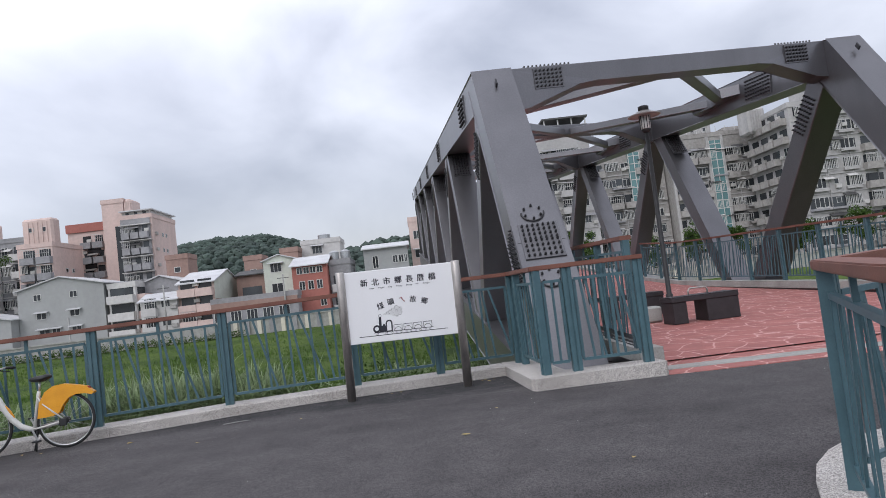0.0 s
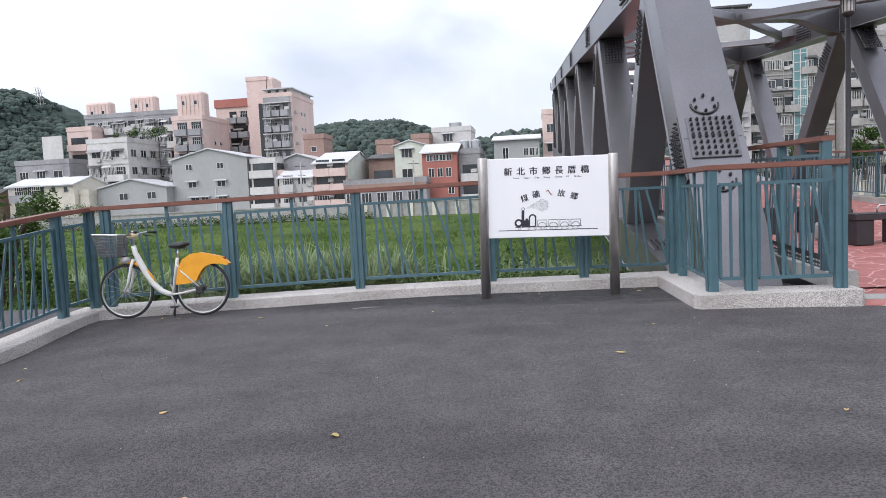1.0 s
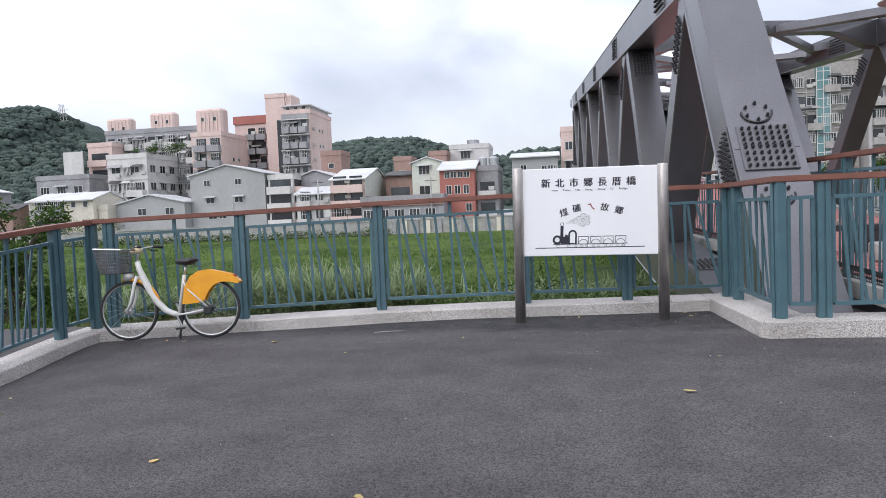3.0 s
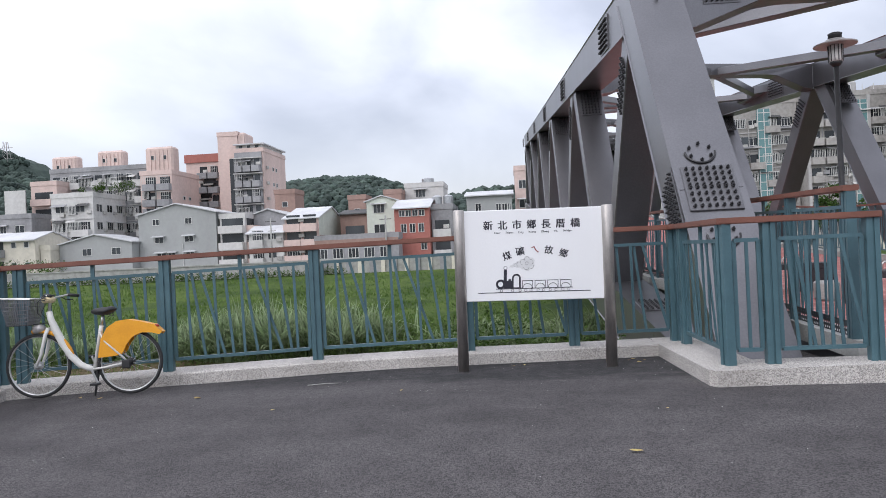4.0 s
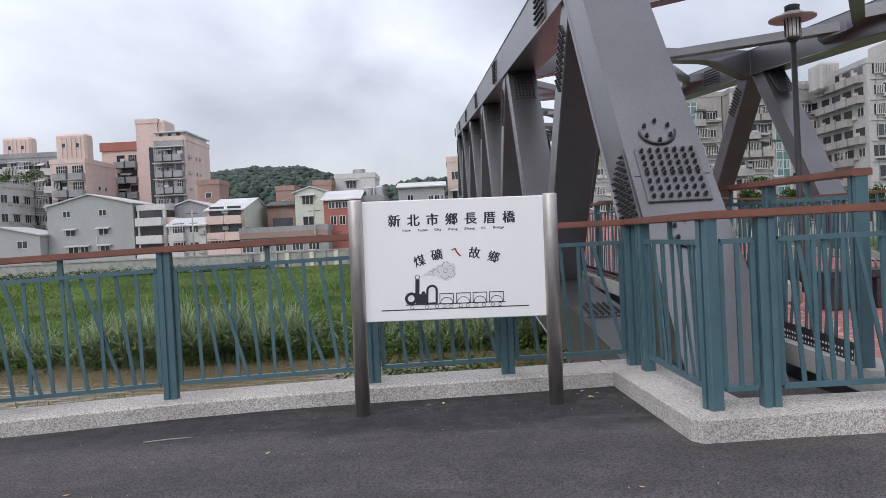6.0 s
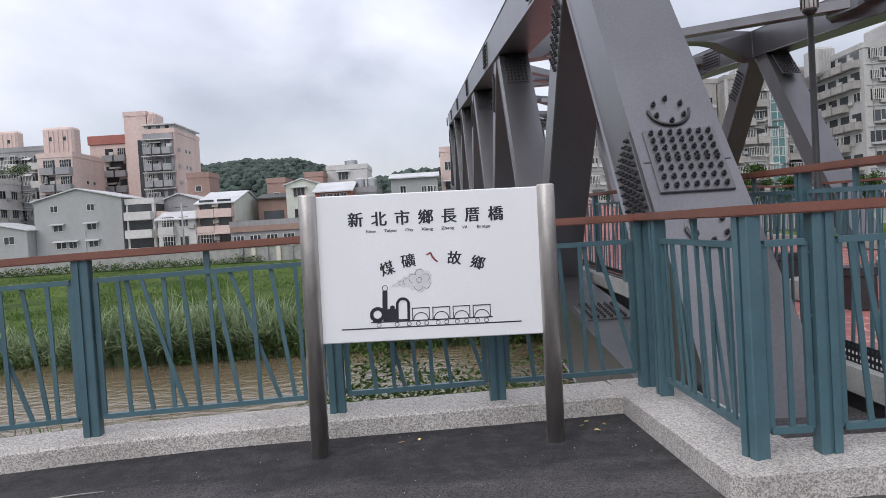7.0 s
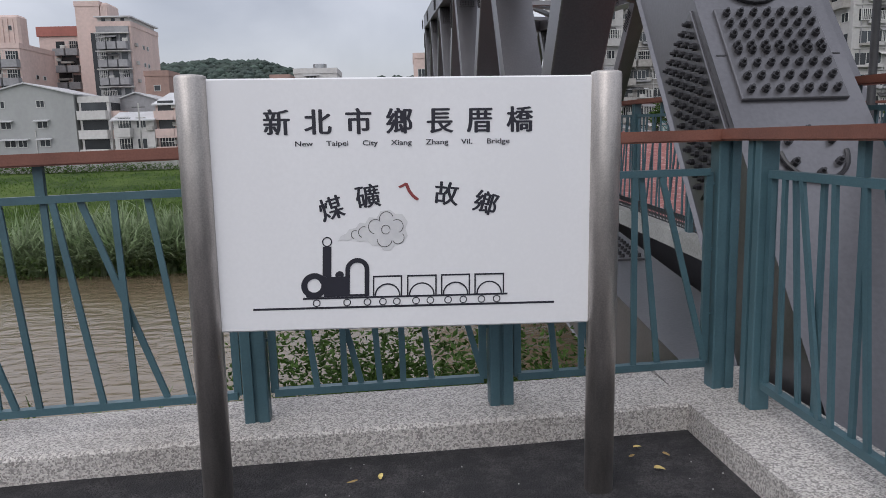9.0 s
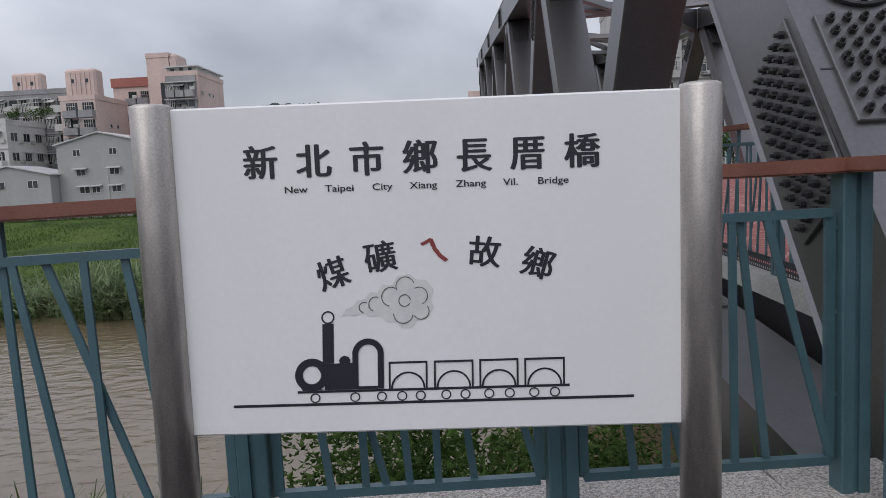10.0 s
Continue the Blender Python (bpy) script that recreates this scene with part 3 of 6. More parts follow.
def railing(pts, zs, height, label, name="railing", bars=BARS, first=True, last=True, fold=True):
    """A railing from post to post: twin-flat posts, a panel of upright and leaning flats in each bay, a broad brown handrail."""
    t = thing(name, (*pts[0], zs[0]), label, "railing", "teal railings")
    hp = height - 0.06
    if hp not in POSTS:
        POSTS[hp] = post_mesh(hp)
    n = len(pts)
    for i, p in enumerate(pts):
        a, b = Vector(pts[max(0, i - 1)]), Vector(pts[min(n - 1, i + 1)])
        if (i == 0 and not first) or (i == n - 1 and not last):
            continue
        d = b - a
        link("post", POSTS[hp], t, Matrix.Translation((*p, zs[i])) @ pose(0, 0, 0, 0, 0, math.degrees(math.atan2(d.y, d.x))))
    for i in range(n - 1):
        a, b = Vector((*pts[i], zs[i])), Vector((*pts[i + 1], zs[i + 1]))
        d = (b - a).normalized()
        run = (b - a).length
        if run < 0.4:
            continue
        up = Vector((0, 0, 1))
        e0, e1 = a + d * 0.095, b - d * 0.095
        zt, zb = height - 0.225, 0.145
        for nm, z in (("top_rail", zt), ("bottom_rail", zb)):
            bar(nm, e0 + up * z, e1 + up * z, 0.045, 0.038, M_TEAL, t)
        for e in (e0, e1):
            bar("stile", e + up * zb, e + up * zt, 0.026, 0.04, M_TEAL, t, d)
        for s in (0.3, 0.55, 0.8):
            for e, q in ((e0, -1), (e1, 1)):
                bar("fixing_bolt", e + up * (height * s) + d * q * 0.06, e + up * (height * s) - d * q * 0.016, 0.016, 0.016, M_TEAL, t)
        span = run - 0.19
        use = bars if run > 0.8 else ((0.5, 0.5),)
        if 0.8 < run < 1.5:
            use = bars[1:8:1]
            use = tuple(((s - 0.1) / 0.72 + 0.05, (q - 0.1) / 0.72 + 0.04) for s, q in use)
        for k, (s, q) in enumerate(use):
            off = Vector((-d.y, d.x, 0)) * (0.012 if k % 2 else -0.012)
            bar("baluster", e0 + d * span * q + up * (zb + 0.018) + off, e0 + d * span * s + up * (zt - 0.018) + off, 0.032, 0.016, M_TEAL, t, (-d.y, d.x, 0))
        if run > 1.4:
            mid = (a + b) / 2
            bar("stub", mid + up * (zt + 0.018), mid + up * (height - 0.06), 0.03, 0.045, M_TEAL, t, d)
    # the handrail, mitred from post to post
    for i in range(n - 1):
        a, b = Vector(pts[i]), Vector(pts[i + 1])

        def side(k):
            p = Vector(pts[k])
            d0 = (p - Vector(pts[k - 1])).normalized() if k else (Vector(pts[1]) - p).normalized()
            d1 = (Vector(pts[k + 1]) - p).normalized() if k < n - 1 else d0
            bis = (Vector((-d0.y, d0.x)) + Vector((-d1.y, d1.x))).normalized()
            return bis / max(0.5, bis.dot(Vector((-d0.y, d0.x))))
        sa, sb = side(i) * 0.082, side(i + 1) * 0.082
        d = (b - a).normalized()
        if i == 0:
            a = a - d * 0.07
        if i == n - 2:
            b = b + d * 0.07
        za, zb_ = zs[i] + height, zs[i + 1] + height
        bm = bmesh.new()
        q = [bm.verts.new(c) for c in ((*(a - sa), za - 0.062), (*(a + sa), za - 0.062), (*(b + sb), zb_ - 0.062), (*(b - sb), zb_ - 0.062), (*(a - sa), za), (*(a + sa), za), (*(b + sb), zb_), (*(b - sb), zb_))]
        for f in ((0, 1, 2, 3), (4, 7, 6, 5), (0, 3, 7, 4), (1, 5, 6, 2), (0, 4, 5, 1), (3, 2, 6, 7)):
            bm.faces.new([q[k] for k in f])
        bmesh.ops.recalc_face_normals(bm, faces=bm.faces)
        bmesh.ops.bevel(bm, geom=[e for e in bm.edges if abs((e.verts[0].co - e.verts[1].co).normalized().dot(Vector((d.x, d.y, 0)))) > 0.8], offset=0.008, segments=2, affect="EDGES")
        part("handrail", bm, M_WOOD, t, "brown wood-toned handrail")
    return t


RH = 1.445
railing(FRONT, [KERB + floor_z(p[1], p[0]) for p in FRONT], RH, "teal steel railing with brown handrail along the riverside kerb")
railing(NOTCH, [TOP] * 5, RH, "teal steel railing with brown handrail round the truss foot", first=False)
railing(LEFT[:1] + LEFT[1:], [KERB + floor_z(p[1], p[0]) for p in LEFT], RH, "teal steel railing with brown handrail beside the path", first=False)
INNER = [(3.66, 9.78), (3.69, 11.4)] + [(3.70 - 0.0157 * (y - 15), y) for y in (13.4, 15.4, 17.4, 19.4, 21.4, 23.4, 25.4, 27.4, 29.4, 31.4)]
inner_rail = railing(INNER, [max(0.33 + 0.022 * (y - 10), deck_z(y) + 0.15) for x, y in INNER], 1.6, "teal steel railing with brown handrail on the bridge deck kerb")


def kick_plate(parent, a, b, high=0.16, cell=0.052):
    """A dark sheet with rows of square holes standing along the foot of a railing bay."""
    m, n = along(a, b)
    bm = bmesh.new()
    cols, rows = int((n - 0.2) / cell), 3
    for i in range(cols):
        for j in range(rows):
            y0, z0 = 0.1 + i * cell, 0.02 + j * high / rows
            h = high / rows
            o = [(y0, z0), (y0 + cell, z0), (y0 + cell, z0 + h), (y0, z0 + h)]
            c = (y0 + cell / 2, z0 + h / 2)
            q = [(c[0] + (y - c[0]) * 0.42, c[1] + (z - c[1]) * 0.42) for y, z in o]
            vo = [bm.verts.new(m @ Vector((-0.03, y, z))) for y, z in o]
            vi = [bm.verts.new(m @ Vector((-0.03, y, z))) for y, z in q]
            for k in range(4):
                bm.faces.new((vo[k], vo[(k + 1) % 4], vi[(k + 1) % 4], vi[k]))
    bmesh.ops.remove_doubles(bm, verts=bm.verts[:], dist=0.0005)
    return part("kick_plate", bm, M_BOLT, parent, "dark perforated metal kick plate")


for (xa, ya), (xb, yb) in zip(INNER[:6], INNER[1:7]):
    za, zb = (max(0.33 + 0.022 * (y - 10), deck_z(y) + 0.15) for y in (ya, yb))
    kick_plate(inner_rail, (xa, ya, za), (xb, yb, zb))
RIGHT = [(11.78 - 0.0157 * (y - 15), y) for y in (10.5, 12.5, 14.5, 16.5, 18.5, 20.5, 22.5, 24.5, 26.5, 28.5, 30.5, 32.5)]
railing(RIGHT, [max(0.33 + 0.022 * (y - 10), deck_z(y) + 0.15) for x, y in RIGHT], 1.6, "teal steel railing with brown handrail on the bridge deck kerb")
NEAR = [(1.15, -1.6), (1.35, 0.2), (2.21, 2.2), (3.17, 4.2), (5.1, 5.15), (7.0, 5.8), (9.0, 6.3)]
railing(NEAR, [-0.06] * 4 + [-0.02, 0.0, 0.0], 1.42, "teal steel railing with brown handrail at the bend of the path")

# ---- truss bridge ----
RISE = 0.1
NODES = [15.15 + 9.85 * i for i in range(6)]


def chord_z(y):
    return 6.2 + RISE * (y - 15.15)


def skew(y):
    return -0.0157 * (y - 15)


SIDE = Matrix(((0, 0, 1, 0), (1, 0, 0, 0), (0, 1, 0, 0), (0, 0, 0, 1)))


def profile_part(name, poly, x0, x1, mat, parent, bevel=0.02, label=""):
    """A side profile in y and z with the width from x0 to x1, leaning with the bridge's line."""
    bm = prism_bm(poly, x0, x1, m=SIDE)
    if bevel:
        bmesh.ops.bevel(bm, geom=bm.edges[:], offset=bevel, segments=1, affect="EDGES")
    for v in bm.verts:
        v.co.x += skew(v.co.y)
    return part(name, bm, mat, parent, label)


def member(p, q, h):
    p, q = Vector(p), Vector(q)
    d = (q - p).normalized()
    n = Vector((-d.y, d.x)) * h / 2
    return [tuple(p - n), tuple(q - n), tuple(q + n), tuple(p + n)]


def hex_bolt_mesh(r=0.026, h=0.048):
    bm = bmesh.new()
    bmesh.ops.create_cone(bm, cap_ends=True, segments=6, radius1=r, radius2=r, depth=h * 0.62, matrix=Matrix.Translation((0, 0, h * 0.31)))
    bmesh.ops.create_cone(bm, cap_ends=True, segments=7, radius1=r * 0.58, radius2=r * 0.45, depth=h * 0.6, matrix=Matrix.Translation((0, 0, h * 0.85)))
    return mesh_of(bm, "bolt", M_BOLT)


BOLT = hex_bolt_mesh()


def bolts(parent, m, us, vs, name="bolt"):
    for u in us:
        for v in vs:
            link(name, BOLT, parent, m @ Matrix.Translation((u, v, 0)) @ pose(0, 0, 0, 0, 0, (u * 531 + v * 917) % 60))


def bolt_field(parent, m, us, vs, r=0.025, h=0.04):
    bm = bmesh.new()
    for u in us:
        for v in vs:
            bmesh.ops.create_cone(bm, cap_ends=True, segments=6, radius1=r, radius2=r * 0.8, depth=h, matrix=m @ Matrix.Translation((u, v, h / 2)))
    return tagged(part("bolting", bm, M_BOLT, parent), kind="stuff")


FSLOPE = 0.757
POST_Y = 11.82 - FSLOPE * 1.806
UPP = Vector((0, FSLOPE, 1)).normalized()
OUTN = Vector((0, -1, FSLOPE)).normalized()


def face_frame(x, z):
    """A frame on the end post's front face: u across, v up the slope, w outwards."""
    m = Matrix((Vector((1, 0, 0)), UPP, OUTN)).transposed().to_4x4()
    y = POST_Y + FSLOPE * z
    m.translation = (x + skew(y), y, z)
    return m


def truss(x0, x1, outer, label, full):
    t = thing("bridge_truss", ((x0 + x1) / 2, 11, -0.5), label, "truss", "bridge trusses")
    nrm = Vector((-1, FSLOPE)).normalized()
    deep = 0.86
    back = Vector((-nrm.x, -nrm.y)) * deep
    lo, hi = Vector((POST_Y + FSLOPE * -0.55, -0.55)), Vector((POST_Y + FSLOPE * 6.2, 6.2))
    profile_part("end_post", [tuple(lo), tuple(lo + back), tuple(hi + back + Vector((0.25, 0.35))), tuple(hi)], x0, x1, M_STEEL, t, 0.025)
    y0, y1 = hi.x + 0.03, NODES[-1] + 0.4
    profile_part("top_chord", [(y0 + 0.3, chord_z(y0 + 0.3) - 0.92), (y1, chord_z(y1) - 0.92), (y1, chord_z(y1)), (y0, chord_z(y0) - 0.003)], x0 + 0.012, x1 - 0.012, M_STEEL, t, 0.025)
    zb = lambda y: 0.18 + RISE * (y - 15.9)
    profile_part("bottom_chord", [(9.9, zb(9.9) - 1.1), (70, zb(70) - 1.1), (70, zb(70)), (9.9, zb(9.9))], x0 + 0.02, x1 - 0.02, M_STEEL, t, 0.02)
    for k, y in enumerate(NODES):
        top = (y + 0.15, chord_z(y) - 0.7)
        dn, nx = (y + 4.9, zb(y + 4.9) - 0.85), (y + 9.7, chord_z(y + 9.85) - 0.7)
        profile_part("diagonal", member((top[0] + 0.35, top[1]), dn, 0.62), x0 + 0.06, x1 - 0.06, M_STEEL, t, 0.02)
        if k < len(NODES) - 1:
            profile_part("diagonal", member(dn, nx, 0.56), x0 + 0.06, x1 - 0.06, M_STEEL, t, 0.02)
            # bolted splice near the head of the rising diagonal
            d = (Vector(nx) - Vector(dn)).normalized()
            c = Vector(nx) - d * 1.15 + Vector((-d.y, d.x)) * 0.28
            m = Matrix((Vector((1, 0, 0)), Vector((0, d.x, d.y)), Vector((0, -d.y, d.x)))).transposed().to_4x4()
            m.translation = ((x0 + x1) / 2 + skew(c.x), c.x, c.y)
            bm = bmesh.new()
            add_box(bm, (-0.30, -0.5, -0.01), (0.30, 0.5, 0.022), 0, m)
            part("splice_plate", bm, M_PLATE, t)
            bolt_field(t, m @ Matrix.Translation((0, 0, 0.02)), [-0.24 + 0.096 * i for i in range(6)], [-0.42 + 0.12 * i for i in range(8)])
        # splice plates and bolts on the chord's outer face
        for sx, sg in ((x0 + 0.012, -1), (x1 - 0.012, 1)):
            ys = y + 2.82
            m = Matrix((Vector((0, 1, RISE)).normalized(), Vector((0, -RISE, 1)).normalized(), Vector((sg, 0, 0)))).transposed().to_4x4()
            m.translation = (sx + skew(ys), ys, chord_z(ys) - 0.46)
            bm = bmesh.new()
            add_box(bm, (-0.62, -0.36, -0.01), (0.62, 0.36, 0.02), 0, m)
            part("splice_plate", bm, M_PLATE, t)
            bolt_field(t, m @ Matrix.Translation((0, 0, 0.018)), [-0.54 + 0.12 * i for i in range(10)], [-0.28 + 0.112 * i for i in range(6)], 0.03, 0.055)
            # the first falling diagonal's bolted flange
            dd = (Vector(dn) - Vector((top[0] + 0.35, top[1]))).normalized()
            cc = Vector((top[0] + 0.35, top[1])) + dd * 1.2
            m = Matrix((Vector((0, dd.x, dd.y)), Vector((0, -dd.y, dd.x)), Vector((sg, 0, 0)))).transposed().to_4x4()
            m.translation = ((x0 + 0.06 if sg < 0 else x1 - 0.06) + skew(cc.x), cc.x, cc.y)
            bolt_field(t, m, [-0.5 + 0.125 * i for i in range(9)], [-0.2 + 0.1 * i for i in range(5)], 0.028, 0.05)
    # flat splice on the upper flange of the first chord bay
    ys = NODES[0] + 2.82
    m = Matrix((Vector((1, 0, 0)), Vector((0, 1, RISE)).normalized(), Vector((0, -RISE, 1)).normalized())).transposed().to_4x4()
    m.translation = ((x0 + x1) / 2 + skew(ys), ys, chord_z(ys))
    bolt_field(t, m, [-0.3 + 0.12 * i for i in range(6)], [-0.55 + 0.12 * i for i in range(10)], 0.028, 0.06)
    # bottom chord splice, seen from above through the railing
    for ys in (15.9, 25.7):
        m.translation = ((x0 + x1) / 2 + skew(ys), ys, zb(ys))
        bm = bmesh.new()
        add_box(bm, (-0.32, -0.5, -0.01), (0.32, 0.5, 0.022), 0, m)
        part("splice_plate", bm, M_PLATE, t)
        bolt_field(t, m @ Matrix.Translation((0, 0, 0.02)), [-0.25 + 0.1 * i for i in range(6)], [-0.42 + 0.12 * i for i in range(8)], 0.026, 0.045)
    # end post: bolted front plate, side plates and round hand-hole covers
    xm = (x0 + x1) / 2
    m = face_frame(xm, 2.125)
    bm = bmesh.new()
    add_box(bm, (-0.355, -0.405, -0.005), (0.355, 0.405, 0.028), 0.006, m)
    part("front_plate", bm, M_PLATE, t)
    bolts(t, m @ Matrix.Translation((0, 0, 0.028)), [-0.285 + 0.095 * i for i in range(7)], [-0.335 + 0.111 * i for i in range(4)] + [0.045 + 0.1 * i for i in range(4)])
    for zc, flip in ((2.67, 1), (1.47, -1)):
        c = face_frame(xm - 0.02, zc)
        bm = bmesh.new()
        bmesh.ops.create_cone(bm, cap_ends=True, segments=36, radius1=0.212, radius2=0.212, depth=0.014, matrix=c @ Matrix.Translation((0, 0, 0.005)))
        part("hatch_cover", bm, M_STEEL, t)
        bm = bmesh.new()
        arc = [radians(180 + 14 * i) for i in range(0, 14)]
        tube_bm([c @ Vector((0.209 * math.cos(a), 0.209 * math.sin(a), 0.018)) for a in arc], 0.016, 6, bm=bm)
        part("hatch_rim", bm, M_BOLT, t)
        for a in range(6):
            link("bolt", BOLT, t, c @ Matrix.Translation((0.16 * math.cos(radians(60 * a + 30)), 0.16 * math.sin(radians(60 * a + 30)), 0.012)))
    for sx, sg in ((x0, -1), (x1, 1)):
        ms = Matrix((-OUTN, UPP, Vector((sg, 0, 0)))).transposed().to_4x4()
        zc = 2.05
        yc = POST_Y + FSLOPE * zc
        ms.translation = Vector((sx + skew(yc), yc, zc)) - OUTN * 0.40
        bm = bmesh.new()
        add_box(bm, (-0.30, -0.62, -0.005), (0.30, 0.62, 0.026), 0.006, ms)
        part("side_plate", bm, M_PLATE, t)
        us, vs = [-0.24 + 0.096 * i for i in range(6)], [-0.54 + 0.108 * i for i in range(11)]
        if full and sg < 0:
            bolts(t, ms @ Matrix.Translation((0, 0, 0.026)), us, vs)
        else:
            bolt_field(t, ms @ Matrix.Translation((0, 0, 0.026)), us, vs)
    # lifting eye near the head of the end post
    c = face_frame(xm + 0.02, 5.75)
    bm = bmesh.new()
    add_box(bm, (-0.02, -0.09, 0), (0.02, 0.09, 0.12), 0.01, c)
    part("lifting_eye", bm, M_BOLT, t)
    # joint across the face of the end post
    c = face_frame(xm, 2.12)
    for u in (-0.39, 0.39):
        bm = bmesh.new()
        add_box(bm, (u - 0.034, -0.006, -0.01), (u + 0.034, 0.006, 0.003), 0, c)
        part("seam", bm, M_BOLT, t)
    return t


TL = (2.44, 3.30)
TR = (12.10, 12.98)
BACK, LIFT = 2.2, 0.6
truss(*TL, -1, "dark grey painted steel truss with bolted splice plates", True)
east = truss(*TR, 1, "dark grey painted steel truss beyond the red deck", False)
east.matrix_basis = Matrix.Translation((0, BACK, LIFT)) @ east.matrix_basis


def longer(y):
    """The east truss has longer bays, so its nodes fall behind the west ones."""
    return 0.305 * max(0.0, y - NODES[0] + 0.3)


for ob in east.children_recursive:
    if ob.type == "MESH" and ob.data.users == 1:
        for v in ob.data.vertices:
            low = v.co.z < 0.1 * (v.co.y - 15) + 0.75 and not ob.name.startswith("end_post")
            v.co.z += 0.05 * longer(v.co.y) - (1.2 if low else 0)
            v.co.y += longer(v.co.y) + (0.35 if low else 0)


def beam_profile(name, poly, y0, y1, parent):
    """A face in x and z with a thickness along y."""
    m = Matrix(((1, 0, 0, 0), (0, 0, 1, 0), (0, 1, 0, 0), (0, 0, 0, 1)))
    bm = prism_bm(poly, y0, y1, m=m)
    bmesh.ops.bevel(bm, geom=bm.edges[:], offset=0.015, segments=1, affect="EDGES")
    return part(name, bm, M_STEEL, parent)


brace = thing("portal_bracing", (6.9, 15.3, 6.0), "dark grey steel cross beams and bracing between the trusses", "bracing")
for k, y in enumerate(NODES):
    z, s = chord_z(y + 0.4), skew(y)
    a, b = TL[1] + s - 0.02, TR[0] + s + 0.02
    dp = 0.46 if k == 0 else 0.42
    beam_profile("cross_beam", [(a, z - 1.0), (a + 0.4, z - 0.95), (a + 1.7, z - dp - 0.05), (a + 2.2, z - dp), (b - 2.2, z - dp), (b - 1.7, z - dp - 0.05), (b - 0.4, z - 0.95), (b, z - 1.0), (b, z - 0.02), (a, z - 0.02)], y + 0.12, y + 0.62, brace)
    if k == 0:
        for c in (a + 0.95, b - 0.95):
            m = Matrix.Translation((c, y + 0.12, z - 0.3)) @ pose(0, 0, 0, 90, 0, 0)
            bm = bmesh.new()
            add_box(bm, (-0.36, -0.24, -0.005), (0.36, 0.24, 0.02), 0, m)
            part("splice_plate", bm, M_PLATE, brace)
            bolt_field(brace, m @ Matrix.Translation((0, 0, 0.02)), [-0.3 + 0.1 * i for i in range(7)], [-0.18 + 0.09 * i for i in range(5)], 0.028, 0.05)
            bolt_field(brace, Matrix.Translation((c, y + 0.37, z - 0.02)), [-0.55 + 0.1 * i for i in range(12)], [-0.18, -0.08, 0.08, 0.18], 0.028, 0.06)
    if k < len(NODES) - 1:
        y2, ym = NODES[k + 1], y + 4.95
        s2, sm, zz, zm, z2 = skew(y2), skew(ym), z - 0.30, chord_z(ym) - 0.42, chord_z(y2 + 0.4) - 0.30
        xm, xn = (a + b) / 2, (a + b) / 2 + s2 - s
        for xa, sg in ((a + sm - s + 0.1, 1), (b + sm - s - 0.1, -1)):
            part("brace", bar_bm((xm - sg * 0.25, y + 0.5, zz), (xa, ym - 0.25, zm), 0.34, 0.26, 0.012), M_STEEL, brace)
            part("brace", bar_bm((xa, ym + 0.25, zm), (xn - sg * 0.25, y2 + 0.25, z2), 0.34, 0.26, 0.012), M_STEEL, brace)
            bm = prism_bm([(xa - sg * 0.2, ym - 1.3), (xa + sg * 0.5, ym - 0.85), (xa + sg * 0.22, ym - 0.25), (xa + sg * 0.18, ym), (xa + sg * 0.22, ym + 0.25), (xa + sg * 0.5, ym + 0.85), (xa - sg * 0.2, ym + 1.3)], zm - 0.17, zm + 0.15)
            part("brace_hub", bm, M_STEEL, brace)
# the east truss stands a little further back, so the bracing runs askew
for ob in brace.children:
    for v in ob.data.vertices:
        f = (v.co.x - TL[1]) / (TR[0] - TL[1])
        v.co.z += (LIFT + 0.05 * longer(v.co.y)) * f
        v.co.y += (BACK + longer(v.co.y)) * f

# ---- the sign ----
SX, SZ = -0.41, 1.865
sign = thing("sign_board", (0.38, 10.2, 0.0), "white bridge-name sign with a steam-train drawing between steel posts", "sign")
part("panel", box((-0.455, 10.225, 0.812), (1.205, 10.262, SZ), 0.006), M_BOARD, sign, "white enamelled panel")
for x in (-0.474, 1.224):
    part("steel_post", tube_bm([(x, 10.232, -0.1), (x, 10.232, 1.866), (x, 10.232, 1.876), (x, 10.232, 1.880)], [0.064, 0.064, 0.061, 0.05], 28), M_INOX, sign, "brushed stainless post", smooth=False)
for ob in sign.children:
    if ob.name.startswith("steel_post"):
        for p in ob.data.polygons:
            p.use_smooth = abs(p.normal.z) < 0.5
INKY = 10.2235


